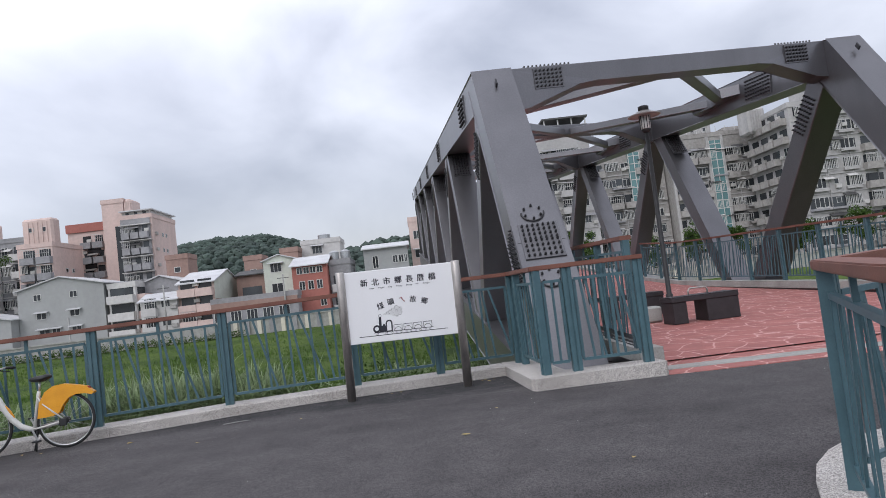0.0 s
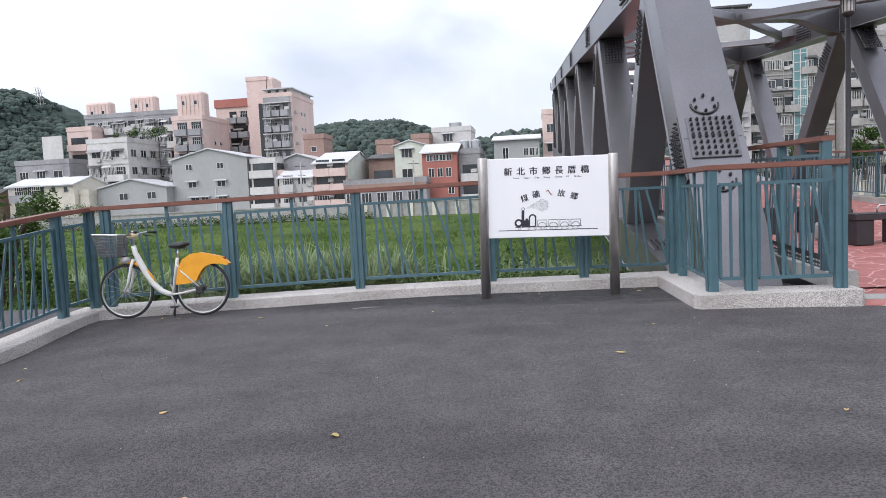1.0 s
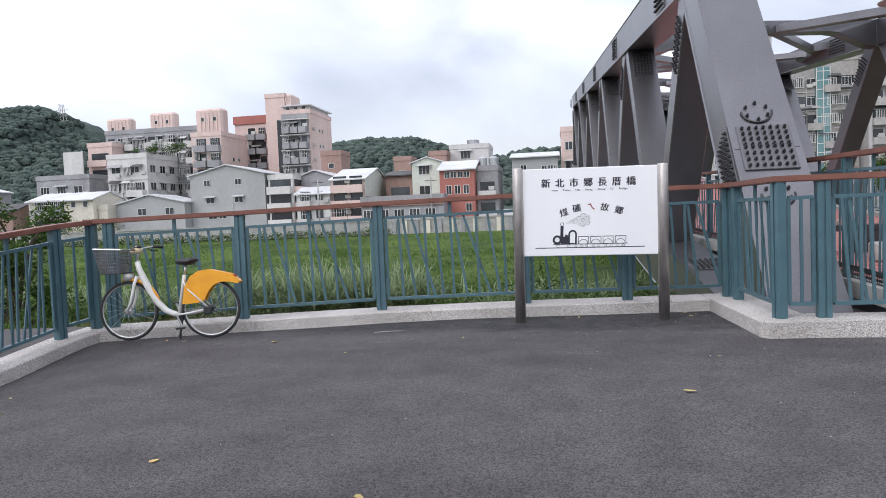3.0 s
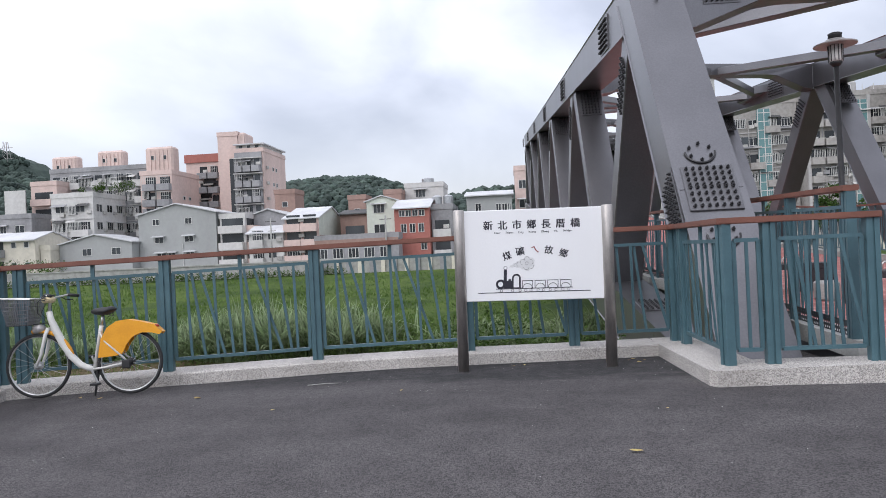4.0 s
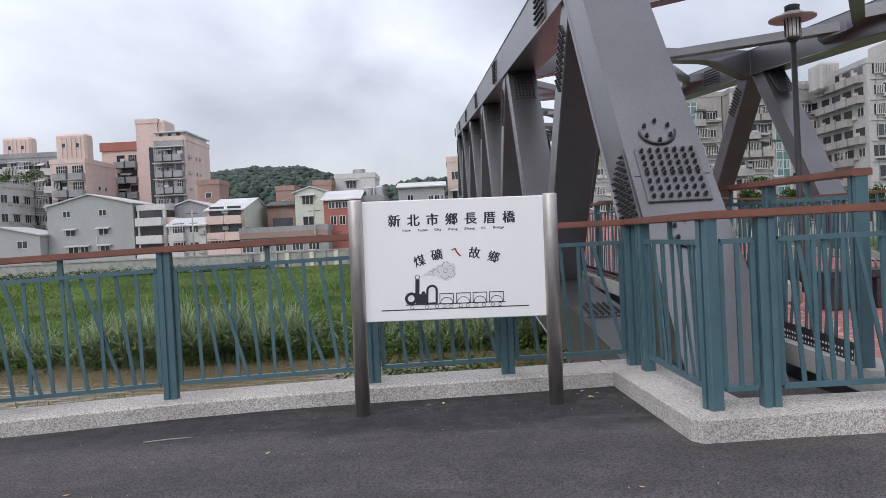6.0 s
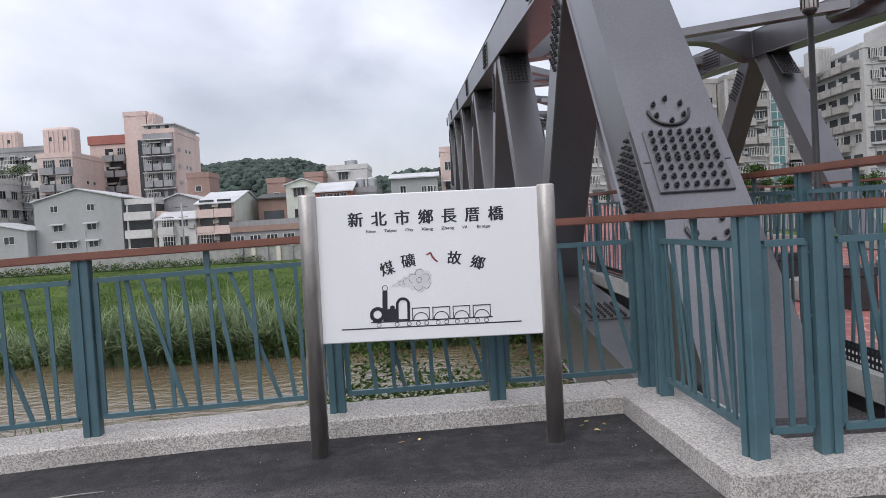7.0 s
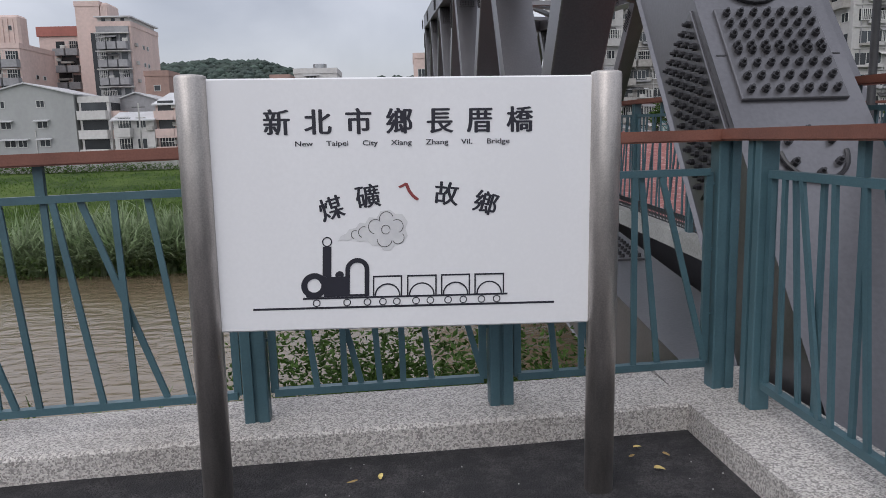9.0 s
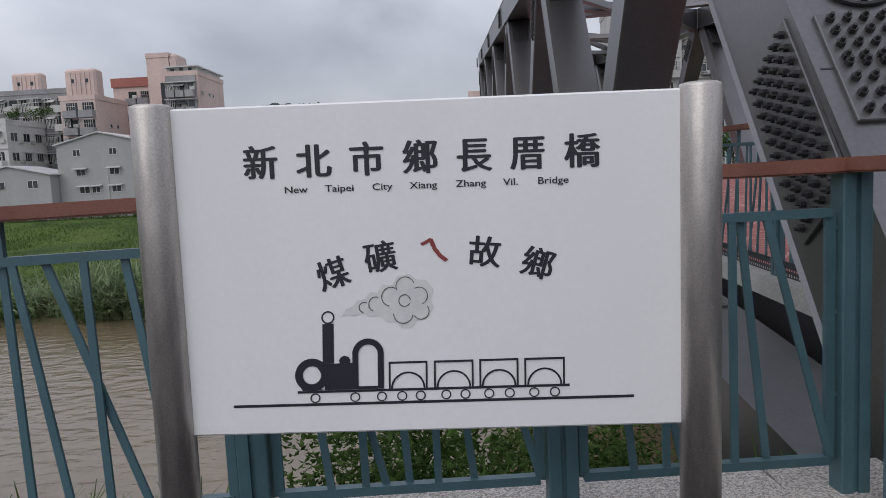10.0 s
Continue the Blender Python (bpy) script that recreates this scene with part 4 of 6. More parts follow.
def lettering(text, x, z, size, mat, turn=0.0, bold=0.0, wide=1.0, name="lettering"):
    """One word or character, printed on the panel; bold thickens its strokes."""
    cu = bpy.data.curves.new(name, "FONT")
    cu.body, cu.size, cu.align_x, cu.align_y, cu.resolution_u = text, size, "CENTER", "CENTER", 3
    tmp = bpy.data.objects.new(name, cu)
    scene.collection.objects.link(tmp)
    me0 = bpy.data.meshes.new_from_object(tmp.evaluated_get(bpy.context.evaluated_depsgraph_get()))
    bpy.data.objects.remove(tmp)
    bpy.data.curves.remove(cu)
    base = [v.co.copy() for v in me0.vertices]
    faces = [tuple(p.vertices) for p in me0.polygons]
    bpy.data.meshes.remove(me0)
    vs, fs = [], []
    for k, (dx, dy) in enumerate(((0, 0), (bold, 0), (-bold, 0), (0, bold * 0.35), (0, -bold * 0.35)) if bold else ((0, 0),)):
        n = len(vs)
        vs += [(v.x + dx, v.y + dy, 0.00025 * k) for v in base]
        fs += [tuple(n + i for i in f) for f in faces]
    me = bpy.data.meshes.new(name)
    me.from_pydata(vs, [], fs)
    me.materials.append(mat)
    m = Matrix.Translation((x, INKY, z)) @ pose(0, 0, 0, 90, 0, 0) @ pose(0, 0, 0, 0, 0, turn) @ Matrix.Diagonal((wide, 1, 1, 1))
    return link(name, me, sign, m)


for i, ch in enumerate("新北市鄉長厝橋"):
    lettering(ch, -0.137 + 0.1665 * i, 1.680, 0.112, M_INK, bold=0.0034)
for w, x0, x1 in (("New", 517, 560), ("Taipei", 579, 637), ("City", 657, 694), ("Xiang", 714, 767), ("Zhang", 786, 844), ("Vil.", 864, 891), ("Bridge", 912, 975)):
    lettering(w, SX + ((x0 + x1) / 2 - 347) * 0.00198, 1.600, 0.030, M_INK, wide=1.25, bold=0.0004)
for ch, x, z, r in (("煤", 0.073, 1.325, 17), ("礦", 0.225, 1.373, 8), ("故", 0.552, 1.378, -6), ("鄉", 0.716, 1.337, -17)):
    lettering(ch, x, z, 0.104, M_INK, r, bold=0.0024)
lettering("ㄟ", 0.395, 1.390, 0.100, M_REDINK, 0, bold=0.003)


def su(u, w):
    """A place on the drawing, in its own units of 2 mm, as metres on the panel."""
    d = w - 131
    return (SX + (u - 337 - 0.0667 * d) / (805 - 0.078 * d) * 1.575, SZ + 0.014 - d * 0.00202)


INK_BM = bmesh.new()
LAYER = [0]


def flat(poly, bm=None):
    bm = bm if bm is not None else INK_BM
    pts = [su(*p) for p in poly]
    f = bm.faces.new([bm.verts.new((x, INKY - 0.0004 * (LAYER[0] % 7), z)) for x, z in pts])
    f.normal_update()
    if f.normal.y > 0:
        f.normal_flip()


def ring(cu, cw, ro, ri, a0=0, a1=360, n=28, bm=None):
    LAYER[0] += 1
    for i in range(n):
        a, b = radians(a0 + (a1 - a0) * i / n), radians(a0 + (a1 - a0) * (i + 1) / n)
        flat([(cu + ro * math.cos(a), cw - ro * math.sin(a)), (cu + ro * math.cos(b), cw - ro * math.sin(b)), (cu + ri * math.cos(b), cw - ri * math.sin(b)), (cu + ri * math.cos(a), cw - ri * math.sin(a))], bm)


def rect(u0, w0, u1, w1):
    LAYER[0] += 1
    flat([(u0, w0), (u1, w0), (u1, w1), (u0, w1)])


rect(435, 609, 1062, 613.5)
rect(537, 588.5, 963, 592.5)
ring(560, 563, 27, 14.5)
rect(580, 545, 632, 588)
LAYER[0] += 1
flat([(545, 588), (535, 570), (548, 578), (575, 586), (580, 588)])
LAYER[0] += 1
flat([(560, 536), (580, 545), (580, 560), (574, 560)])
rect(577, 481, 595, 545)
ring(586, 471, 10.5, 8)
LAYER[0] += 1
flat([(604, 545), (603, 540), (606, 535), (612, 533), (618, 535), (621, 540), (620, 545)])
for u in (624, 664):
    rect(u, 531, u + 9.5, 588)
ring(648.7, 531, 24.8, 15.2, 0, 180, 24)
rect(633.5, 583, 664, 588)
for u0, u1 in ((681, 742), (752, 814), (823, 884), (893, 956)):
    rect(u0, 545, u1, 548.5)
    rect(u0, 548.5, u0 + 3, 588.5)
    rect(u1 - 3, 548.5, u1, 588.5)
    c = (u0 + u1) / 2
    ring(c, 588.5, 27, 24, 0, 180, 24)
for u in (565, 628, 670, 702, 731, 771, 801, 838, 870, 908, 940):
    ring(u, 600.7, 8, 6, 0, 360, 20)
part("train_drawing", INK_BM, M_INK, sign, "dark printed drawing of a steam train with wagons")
SMOKE = bmesh.new()
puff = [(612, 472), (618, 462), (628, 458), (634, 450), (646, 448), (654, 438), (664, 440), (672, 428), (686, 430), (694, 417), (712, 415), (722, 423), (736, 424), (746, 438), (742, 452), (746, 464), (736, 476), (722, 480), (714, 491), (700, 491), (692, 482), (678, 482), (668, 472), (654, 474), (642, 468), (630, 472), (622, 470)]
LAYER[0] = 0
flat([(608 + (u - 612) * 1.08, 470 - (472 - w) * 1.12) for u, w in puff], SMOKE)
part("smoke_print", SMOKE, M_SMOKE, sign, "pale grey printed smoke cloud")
RIMS = bmesh.new()
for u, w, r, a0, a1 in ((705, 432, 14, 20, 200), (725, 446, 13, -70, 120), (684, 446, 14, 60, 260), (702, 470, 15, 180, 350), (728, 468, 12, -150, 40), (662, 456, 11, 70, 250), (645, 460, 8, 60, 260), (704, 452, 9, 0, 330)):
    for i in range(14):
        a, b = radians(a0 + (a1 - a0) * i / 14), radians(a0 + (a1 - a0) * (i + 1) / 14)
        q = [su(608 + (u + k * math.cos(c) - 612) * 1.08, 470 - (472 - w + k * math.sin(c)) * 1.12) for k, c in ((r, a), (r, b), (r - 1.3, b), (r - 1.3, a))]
        f = RIMS.faces.new([RIMS.verts.new((x, INKY - 0.0012, z)) for x, z in q])
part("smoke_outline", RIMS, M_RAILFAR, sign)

# the whole sign leans a little to one side
sign.matrix_basis = Matrix.Translation((0.38, 10.2, 0.010)) @ pose(0, 0, 0, 0, 0.7, 0.5)

# ---- street lamp and benches on the deck ----
lz = deck_z(17.0)
lamp = thing("street_lamp", (6.84, 17.0, lz), "black post-top street lamp with a wide shade", "street lamp")
LX, LY = 6.84, 17.0


def lathe(name, rows, mat, parent, label="", sides=20, smooth=True):
    """A turned part of the lamp: rows of height and radius."""
    return part(name, tube_bm([(LX, LY, z) for z, _ in rows], [r for _, r in rows], sides), mat, parent, label, smooth=smooth)


lathe("pole", ((lz, 0.085), (lz + 0.5, 0.085), (lz + 0.52, 0.06), (4.82, 0.05)), M_BLACK, lamp, "black pole", 16)
lathe("collar", ((4.78, 0.06), (4.84, 0.115), (4.88, 0.115)), M_BLACK, lamp)
lathe("lantern", ((4.875, 0.12), (4.90, 0.128), (5.23, 0.132)), M_LAMPGLASS, lamp, "ribbed translucent lantern")
for i in range(12):
    a = i * math.pi / 6
    c, s = math.cos(a), math.sin(a)
    bar("rib", (LX + 0.134 * c, LY + 0.134 * s, 4.88), (LX + 0.138 * c, LY + 0.138 * s, 5.23), 0.014, 0.012, M_BENCH, lamp, (c, s, 0))
lathe("shade", ((5.205, 0.40), (5.225, 0.405), (5.29, 0.22), (5.33, 0.16), (5.335, 0.13)), M_LIGHTGREY, lamp, "pale grey metal shade", 32, False)
lathe("cap", ((5.33, 0.13), (5.41, 0.125), (5.44, 0.135), (5.46, 0.10)), M_BENCH, lamp, "dark cap")


def bench(x, y, turn, label):
    z = deck_z(y)
    t = thing("bench", (0, 0, 0), label, "bench", "dark benches")
    part("seat", box((-0.77, -0.30, 0.46), (0.77, 0.30, 0.56), 0.012), M_BENCH, t)
    for i in range(5):
        part("seat_slat", box((-0.77, -0.295 + i * 0.12, 0.561), (0.77, -0.295 + i * 0.12 + 0.106, 0.578), 0.004), M_BENCH, t)
    part("leg", box((-0.74, -0.27, 0), (-0.42, 0.27, 0.46), 0.01), M_BENCH, t)
    part("leg", box((0.02, -0.285, 0), (0.76, 0.285, 0.46), 0.01), M_BENCH, t)
    part("armrest", tube_bm([(-0.22, 0, 0.57), (-0.22, 0, 0.67), (-0.18, 0, 0.72), (0.18, 0, 0.72), (0.22, 0, 0.67), (0.22, 0, 0.57)], 0.018, 10), M_INOX, t, "bent stainless armrest", smooth=True)
    t.matrix_basis = Matrix.Translation((x, y, z)) @ pose(0, 0, 0, 0, 0, turn)
    return t


bench(6.72, 14.95, 5, "dark slab bench with a steel armrest on the red deck")
bench(6.05, 17.6, 5, "dark slab bench with a steel armrest behind the lamp")
part_block = tagged(part("stone_block", box((5.75, 15.55, deck_z(15.8)), (6.1, 15.95, deck_z(15.8) + 0.36), 0.04), M_CONC), "pale concrete block beside the bench", "block")

# ---- shared bicycle on its stand ----
bike = thing("bicycle", (0, 0, 0), "white and orange public bicycle with a front basket, on its stand", "bicycle")
WR = 0.372


def circle(cx, cz, r, n=36, y=0.0):
    return [(cx + r * math.cos(i * 2 * math.pi / n), y, cz + r * math.sin(i * 2 * math.pi / n)) for i in range(n)]


for cx in (0.03, 1.075):
    w = part("wheel", tube_bm(circle(cx, WR, WR - 0.034), 0.013, 8, True), M_ALU, bike, "aluminium rim", smooth=True)
    part("tyre", tube_bm(circle(cx, WR, WR - 0.019), 0.0205, 10, True), M_RUBBER, w, "black tyre", smooth=True)
    part("hub", tube_bm([(cx, -0.05, WR), (cx, -0.03, WR), (cx, 0.03, WR), (cx, 0.05, WR)], [0.02, 0.045, 0.045, 0.02], 12), M_BLACK if cx < 0.5 else M_ALU, w)
    for i in range(18):
        a = i * 2 * math.pi / 18
        s = 0.03 if i % 2 else -0.03
        bar("spoke", (cx + 0.03 * math.cos(a + 0.6), s, WR + 0.03 * math.sin(a + 0.6)), (cx + (WR - 0.04) * math.cos(a), 0, WR + (WR - 0.04) * math.sin(a)), 0.0035, 0.0035, M_ALU, w)
part("frame", tube_bm([(0.95, 0, 0.99), (0.93, 0, 0.90), (0.88, 0, 0.78), (0.80, 0, 0.62), (0.70, 0, 0.46), (0.60, 0, 0.36), (0.50, 0, 0.315), (0.44, 0, 0.305)], [0.032, 0.035, 0.042, 0.042, 0.040, 0.038, 0.035, 0.03], 12), M_WHITE, bike, "white step-through frame tube", smooth=True)
part("seat_tube", tube_bm([(0.44, 0, 0.29), (0.365, 0, 0.74), (0.355, 0, 0.80)], 0.024, 12), M_WHITE, bike, smooth=True)
part("seat_post", tube_bm([(0.356, 0, 0.79), (0.335, 0, 0.93)], 0.015, 10), M_ALU, bike, smooth=True)
for s in (-1, 1):
    part("chainstay", tube_bm([(0.44, s * 0.03, 0.305), (0.30, s * 0.055, 0.32), (0.03, s * 0.065, WR)], 0.013, 8), M_WHITE, bike, smooth=True)
    part("seat_stay", tube_bm([(0.37, s * 0.02, 0.72), (0.30, s * 0.055, 0.62), (0.03, s * 0.065, WR)], 0.011, 8), M_WHITE, bike, smooth=True)
    part("fork_blade", tube_bm([(0.955, s * 0.02, 0.80), (0.97, s * 0.055, 0.72), (1.02, s * 0.058, 0.5), (1.075, s * 0.055, WR)], [0.022, 0.02, 0.018, 0.012], 10), M_WHITE, bike, smooth=True)
part("stem", tube_bm([(0.95, 0, 0.98), (0.935, 0, 1.10), (0.955, 0, 1.14)], 0.017, 10), M_ALU, bike, smooth=True)
part("handlebar", tube_bm([(0.80, -0.31, 1.17), (0.86, -0.25, 1.18), (0.95, -0.12, 1.15), (0.97, 0, 1.14), (0.95, 0.12, 1.15), (0.86, 0.25, 1.18), (0.80, 0.31, 1.17)], 0.012, 10), M_ALU, bike, smooth=True)
for s in (-1, 1):
    part("grip", tube_bm([(0.76, s * 0.325, 1.165), (0.86, s * 0.25, 1.18)], 0.019, 10), M_BLACK, bike, smooth=True)
    part("brake_lever", tube_bm([(0.92, s * 0.2, 1.165), (0.90, s * 0.27, 1.13), (0.83, s * 0.32, 1.12)], 0.007, 6), M_BLACK, bike, smooth=True)
bm = bmesh.new()
add_box(bm, (0.89, -0.06, 1.09), (1.02, 0.06, 1.165), 0.025)
part("control_box", bm, M_CREAM, bike, "cream control housing on the handlebar")
bm = bmesh.new()
add_box(bm, (0.90, -0.05, 1.165), (1.0, 0.05, 1.185), 0.008)
part("control_panel", bm, M_BLACK, bike)
# saddle
bm = bmesh.new()
bmesh.ops.create_uvsphere(bm, u_segments=18, v_segments=10, radius=1.0)
for v in bm.verts:
    x, y, z = v.co
    wdt = 0.085 if x < 0 else 0.085 - 0.055 * min(1, x * 1.3)
    v.co = Vector((0.325 + x * 0.150, y * (wdt + 0.012), 0.965 + z * 0.046 + 0.018 * (x < -0.5)))
part("saddle", bm, M_BLACK, bike, "black padded saddle", smooth=True)
for s in (-0.045, 0.045):
    part("saddle_spring", tube_bm([(0.24 + 0.012 * math.cos(i), s + 0.012 * math.sin(i), 0.90 + 0.0045 * i) for i in range(14)], 0.004, 5), M_BLACK, bike)
# rear mudguard housing
HOUSE = [(0.375, 0.40), (0.345, 0.60), (0.27, 0.74), (0.16, 0.81), (0.03, 0.825), (-0.13, 0.79), (-0.26, 0.755), (-0.36, 0.665), (-0.33, 0.635), (-0.24, 0.66), (-0.13, 0.665), (-0.03, 0.63), (0.04, 0.55), (0.09, 0.45), (0.13, 0.42), (0.25, 0.405)]
SIDEXZ = Matrix(((1, 0, 0, 0), (0, 0, 1, 0), (0, 1, 0, 0), (0, 0, 0, 1)))
bm = bmesh.new()
for y0, y1 in ((-0.062, -0.054), (0.054, 0.062)):
    prism_bm(HOUSE, y0, y1, bm=bm, m=SIDEXZ)
top = HOUSE[1:8]
for (xa, za), (xb, zb_) in zip(top, top[1:]):
    q = [bm.verts.new(c) for c in ((xa, -0.062, za), (xb, -0.062, zb_), (xb, 0.062, zb_), (xa, 0.062, za))]
    bm.faces.new(q)
for v in bm.verts:
    v.co.z += 0.035
bmesh.ops.recalc_face_normals(bm, faces=bm.faces)
housing = part("rear_housing", bm, M_ORANGE, bike, "orange plastic mudguard housing")
for k in range(5):
    bar("mark", (0.19 - 0.045 * k, -0.064, 0.665 + 0.02 * (k % 2)), (0.165 - 0.045 * k, -0.064, 0.70 + 0.012 * (k % 3)), 0.004, 0.012, M_RUBBER, housing)
part("mark_arc", tube_bm([(0.27 - 0.07 * i / 6, -0.0635, 0.655 - 0.025 * math.sin(i * math.pi / 6)) for i in range(7)], 0.005, 5), M_RUBBER, housing)
part("tail_light", box((-0.30, -0.035, 0.735), (-0.25, 0.035, 0.785), 0.01), M_LAMPRED, housing, "red tail light")
part("front_mudguard", tube_bm([(1.075 + 0.398 * math.cos(radians(a)), 0, WR + 0.398 * math.sin(radians(a))) for a in range(80, 175, 8)], 0.024, 8), M_ORANGE, bike, "orange front mudguard", smooth=True)
part("front_lamp", tube_bm([(1.0, 0, 0.80), (1.04, 0, 0.80), (1.12, 0, 0.79), (1.13, 0, 0.79)], [0.03, 0.05, 0.05, 0.03], 12), M_LIGHTGREY, bike, smooth=True)
# basket of wire mesh
basket = part("basket", tube_bm([(1.08, -0.17, 1.14), (1.42, -0.17, 1.16), (1.42, 0.17, 1.16), (1.08, 0.17, 1.14)], 0.012, 8, True), M_ALU, bike, "dark wire front basket")
part("basket_base", box((1.13, -0.12, 0.84), (1.36, 0.12, 0.85), 0.0), M_BLACK, basket)
for i in range(13):
    f = i / 12
    for s in (-1, 1):
        bar("wire", (1.13 + 0.23 * f, s * 0.12, 0.845), (1.08 + 0.34 * f, s * 0.17, 1.145), 0.006, 0.006, M_BASKET, basket)
        bar("wire", (1.13 if s < 0 else 1.36, -0.12 + 0.24 * f, 0.845), (1.08 if s < 0 else 1.42, -0.17 + 0.34 * f, 1.145), 0.007, 0.007, M_BASKET, basket)
for k in range(1, 7):
    f = k / 7
    part("wire_loop", tube_bm([(1.13 - 0.05 * f, -0.12 - 0.05 * f, 0.845 + 0.3 * f), (1.36 + 0.06 * f, -0.12 - 0.05 * f, 0.845 + 0.3 * f), (1.36 + 0.06 * f, 0.12 + 0.05 * f, 0.845 + 0.3 * f), (1.13 - 0.05 * f, 0.12 + 0.05 * f, 0.845 + 0.3 * f)], 0.0045, 5, True), M_BASKET, basket)
bar("basket_stay", (0.97, 0, 0.86), (1.2, 0, 0.845), 0.03, 0.01, M_BLACK, basket)
# drive, crank, stand, cables
part("chain_guard", bar_bm((0.45, -0.055, 0.30), (0.02, -0.06, WR), 0.012, 0.06, 0.004), M_LIGHTGREY, bike)
part("crank_disc", tube_bm([(0.44, -0.045, 0.295), (0.44, -0.06, 0.295)], 0.075, 20), M_BLACK, bike)
for s, dx, dz in ((-1, 0.07, 0.15), (1, -0.07, -0.15)):
    part("crank", bar_bm((0.44, s * 0.075, 0.295), (0.44 + dx, s * 0.085, 0.295 + dz), 0.014, 0.026, 0.004), M_ALU, bike)
    part("pedal", box((0.44 + dx - 0.045, s * 0.145 - 0.05, 0.295 + dz - 0.012), (0.44 + dx + 0.045, s * 0.145 + 0.05, 0.295 + dz + 0.012), 0.005), M_BLACK, bike)
for s, dx in ((-1, 0.10), (1, -0.02)):
    part("stand_leg", tube_bm([(0.40, s * 0.03, 0.28), (0.40 + dx, s * 0.13, 0.012)], 0.011, 8), M_BLACK, bike, smooth=True)
for s in (-1, 1):
    part("cable", tube_bm([(0.93, s * 0.15, 1.16), (1.03, s * 0.10, 1.10), (1.06, s * 0.04, 0.98), (0.99, s * 0.03, 0.90), (0.93, s * 0.045, 0.84)], 0.0045, 6), M_BLACK, bike, smooth=True)
part("rack_lock", box((0.0, 0.06, 0.30), (0.10, 0.09, 0.40), 0.01), M_BLACK, bike)
bike.matrix_basis = Matrix.Translation((-4.275, 9.80, -0.04)) @ pose(0, 0, 0, 3.0, 0, 180 + 7.5)

# ---- fallen leaves, litter and twigs ----
def leaf_mesh(k):
    bm = bmesh.new()
    n = 9
    ring_ = []
    for i in range(n):
        a = i * 2 * math.pi / n
        ring_.append(bm.verts.new((0.055 * math.cos(a), (0.021 + 0.004 * k) * math.sin(a) * (1 - 0.25 * math.cos(a)), 0.006 + 0.012 * abs(math.sin(a)) + 0.005 * math.cos(a * 2 + k))))
    c = bm.verts.new((0, 0, 0.004))
    for i in range(n):
        bm.faces.new((ring_[i], ring_[(i + 1) % n], c))
    return mesh_of(bm, "leaf", M_LEAFDRY)


LEAVES = [leaf_mesh(k) for k in range(3)]
spots = [(0.95, 7.10, 0.9), (-2.50, 5.57, 0.7), (-1.07, 5.12, 0.8), (0.1, 10.38, 0.5), (0.23, 10.42, 0.5), (1.55, 10.36, 0.5), (1.46, 10.5, 0.45), (1.63, 10.5, 0.5), (1.52, 10.6, 0.4), (-4.6, 9.65, 0.6), (-4.9, 9.75, 0.6), (-3.3, 9.35, 0.7), (-1.05, 9.2, 0.6), (-5.1, 7.4, 0.5), (-4.5, 6.6, 0.6), (-3.3, 4.6, 0.8), (-1.6, 4.2, 0.5), (2.2, 5.6, 0.5), (1.4, 8.2, 0.4), (-2.2, 8.6, 0.4)]
for i, (x, y, s) in enumerate(spots):
    ob = link("fallen_leaf", LEAVES[i % 3], None, Matrix.Translation((x, y, floor_z(y, x) + (0.012 if y > 10 else 0.003))) @ pose(0, 0, 0, 4, 3, i * 67) @ Matrix.Diagonal((s, s, s, 1)))
    tagged(ob, "dry yellow-brown leaf fallen on the asphalt", "leaf", "fallen leaves")
rng = random.Random(5)
bm = bmesh.new()
for i in range(230):
    x, y = rng.uniform(-5, 6), rng.uniform(2.2, 10.3)
    if i > 160:
        x, y = rng.uniform(-2.0, 1.9), rng.uniform(9.0, 10.6)
    r = rng.uniform(0.002, 0.005)
    bmesh.ops.create_icosphere(bm, subdivisions=1, radius=r, matrix=Matrix.Translation((x, y, floor_z(y, x) + r * 0.4)))
tagged(part("grit", bm, M_CONC), "pale grit scattered over the asphalt", "grit", kind="stuff")
for i, (x, y, a, n) in enumerate(((-2.2, 9.75, 8, 0.42), (-1.7, 9.95, -4, 0.34), (0.9, 9.6, 30, 0.2))):
    c, s = math.cos(radians(a)), math.sin(radians(a))
    tagged(part("twig", tube_bm([(x, y, 0.006), (x + n * c * 0.5, y + n * s * 0.5, 0.014), (x + n * c, y + n * s + 0.03, 0.006)], [0.004, 0.005, 0.002], 5), M_CONC), "thin dry stalk lying on the asphalt", "twig", "dry stalks")
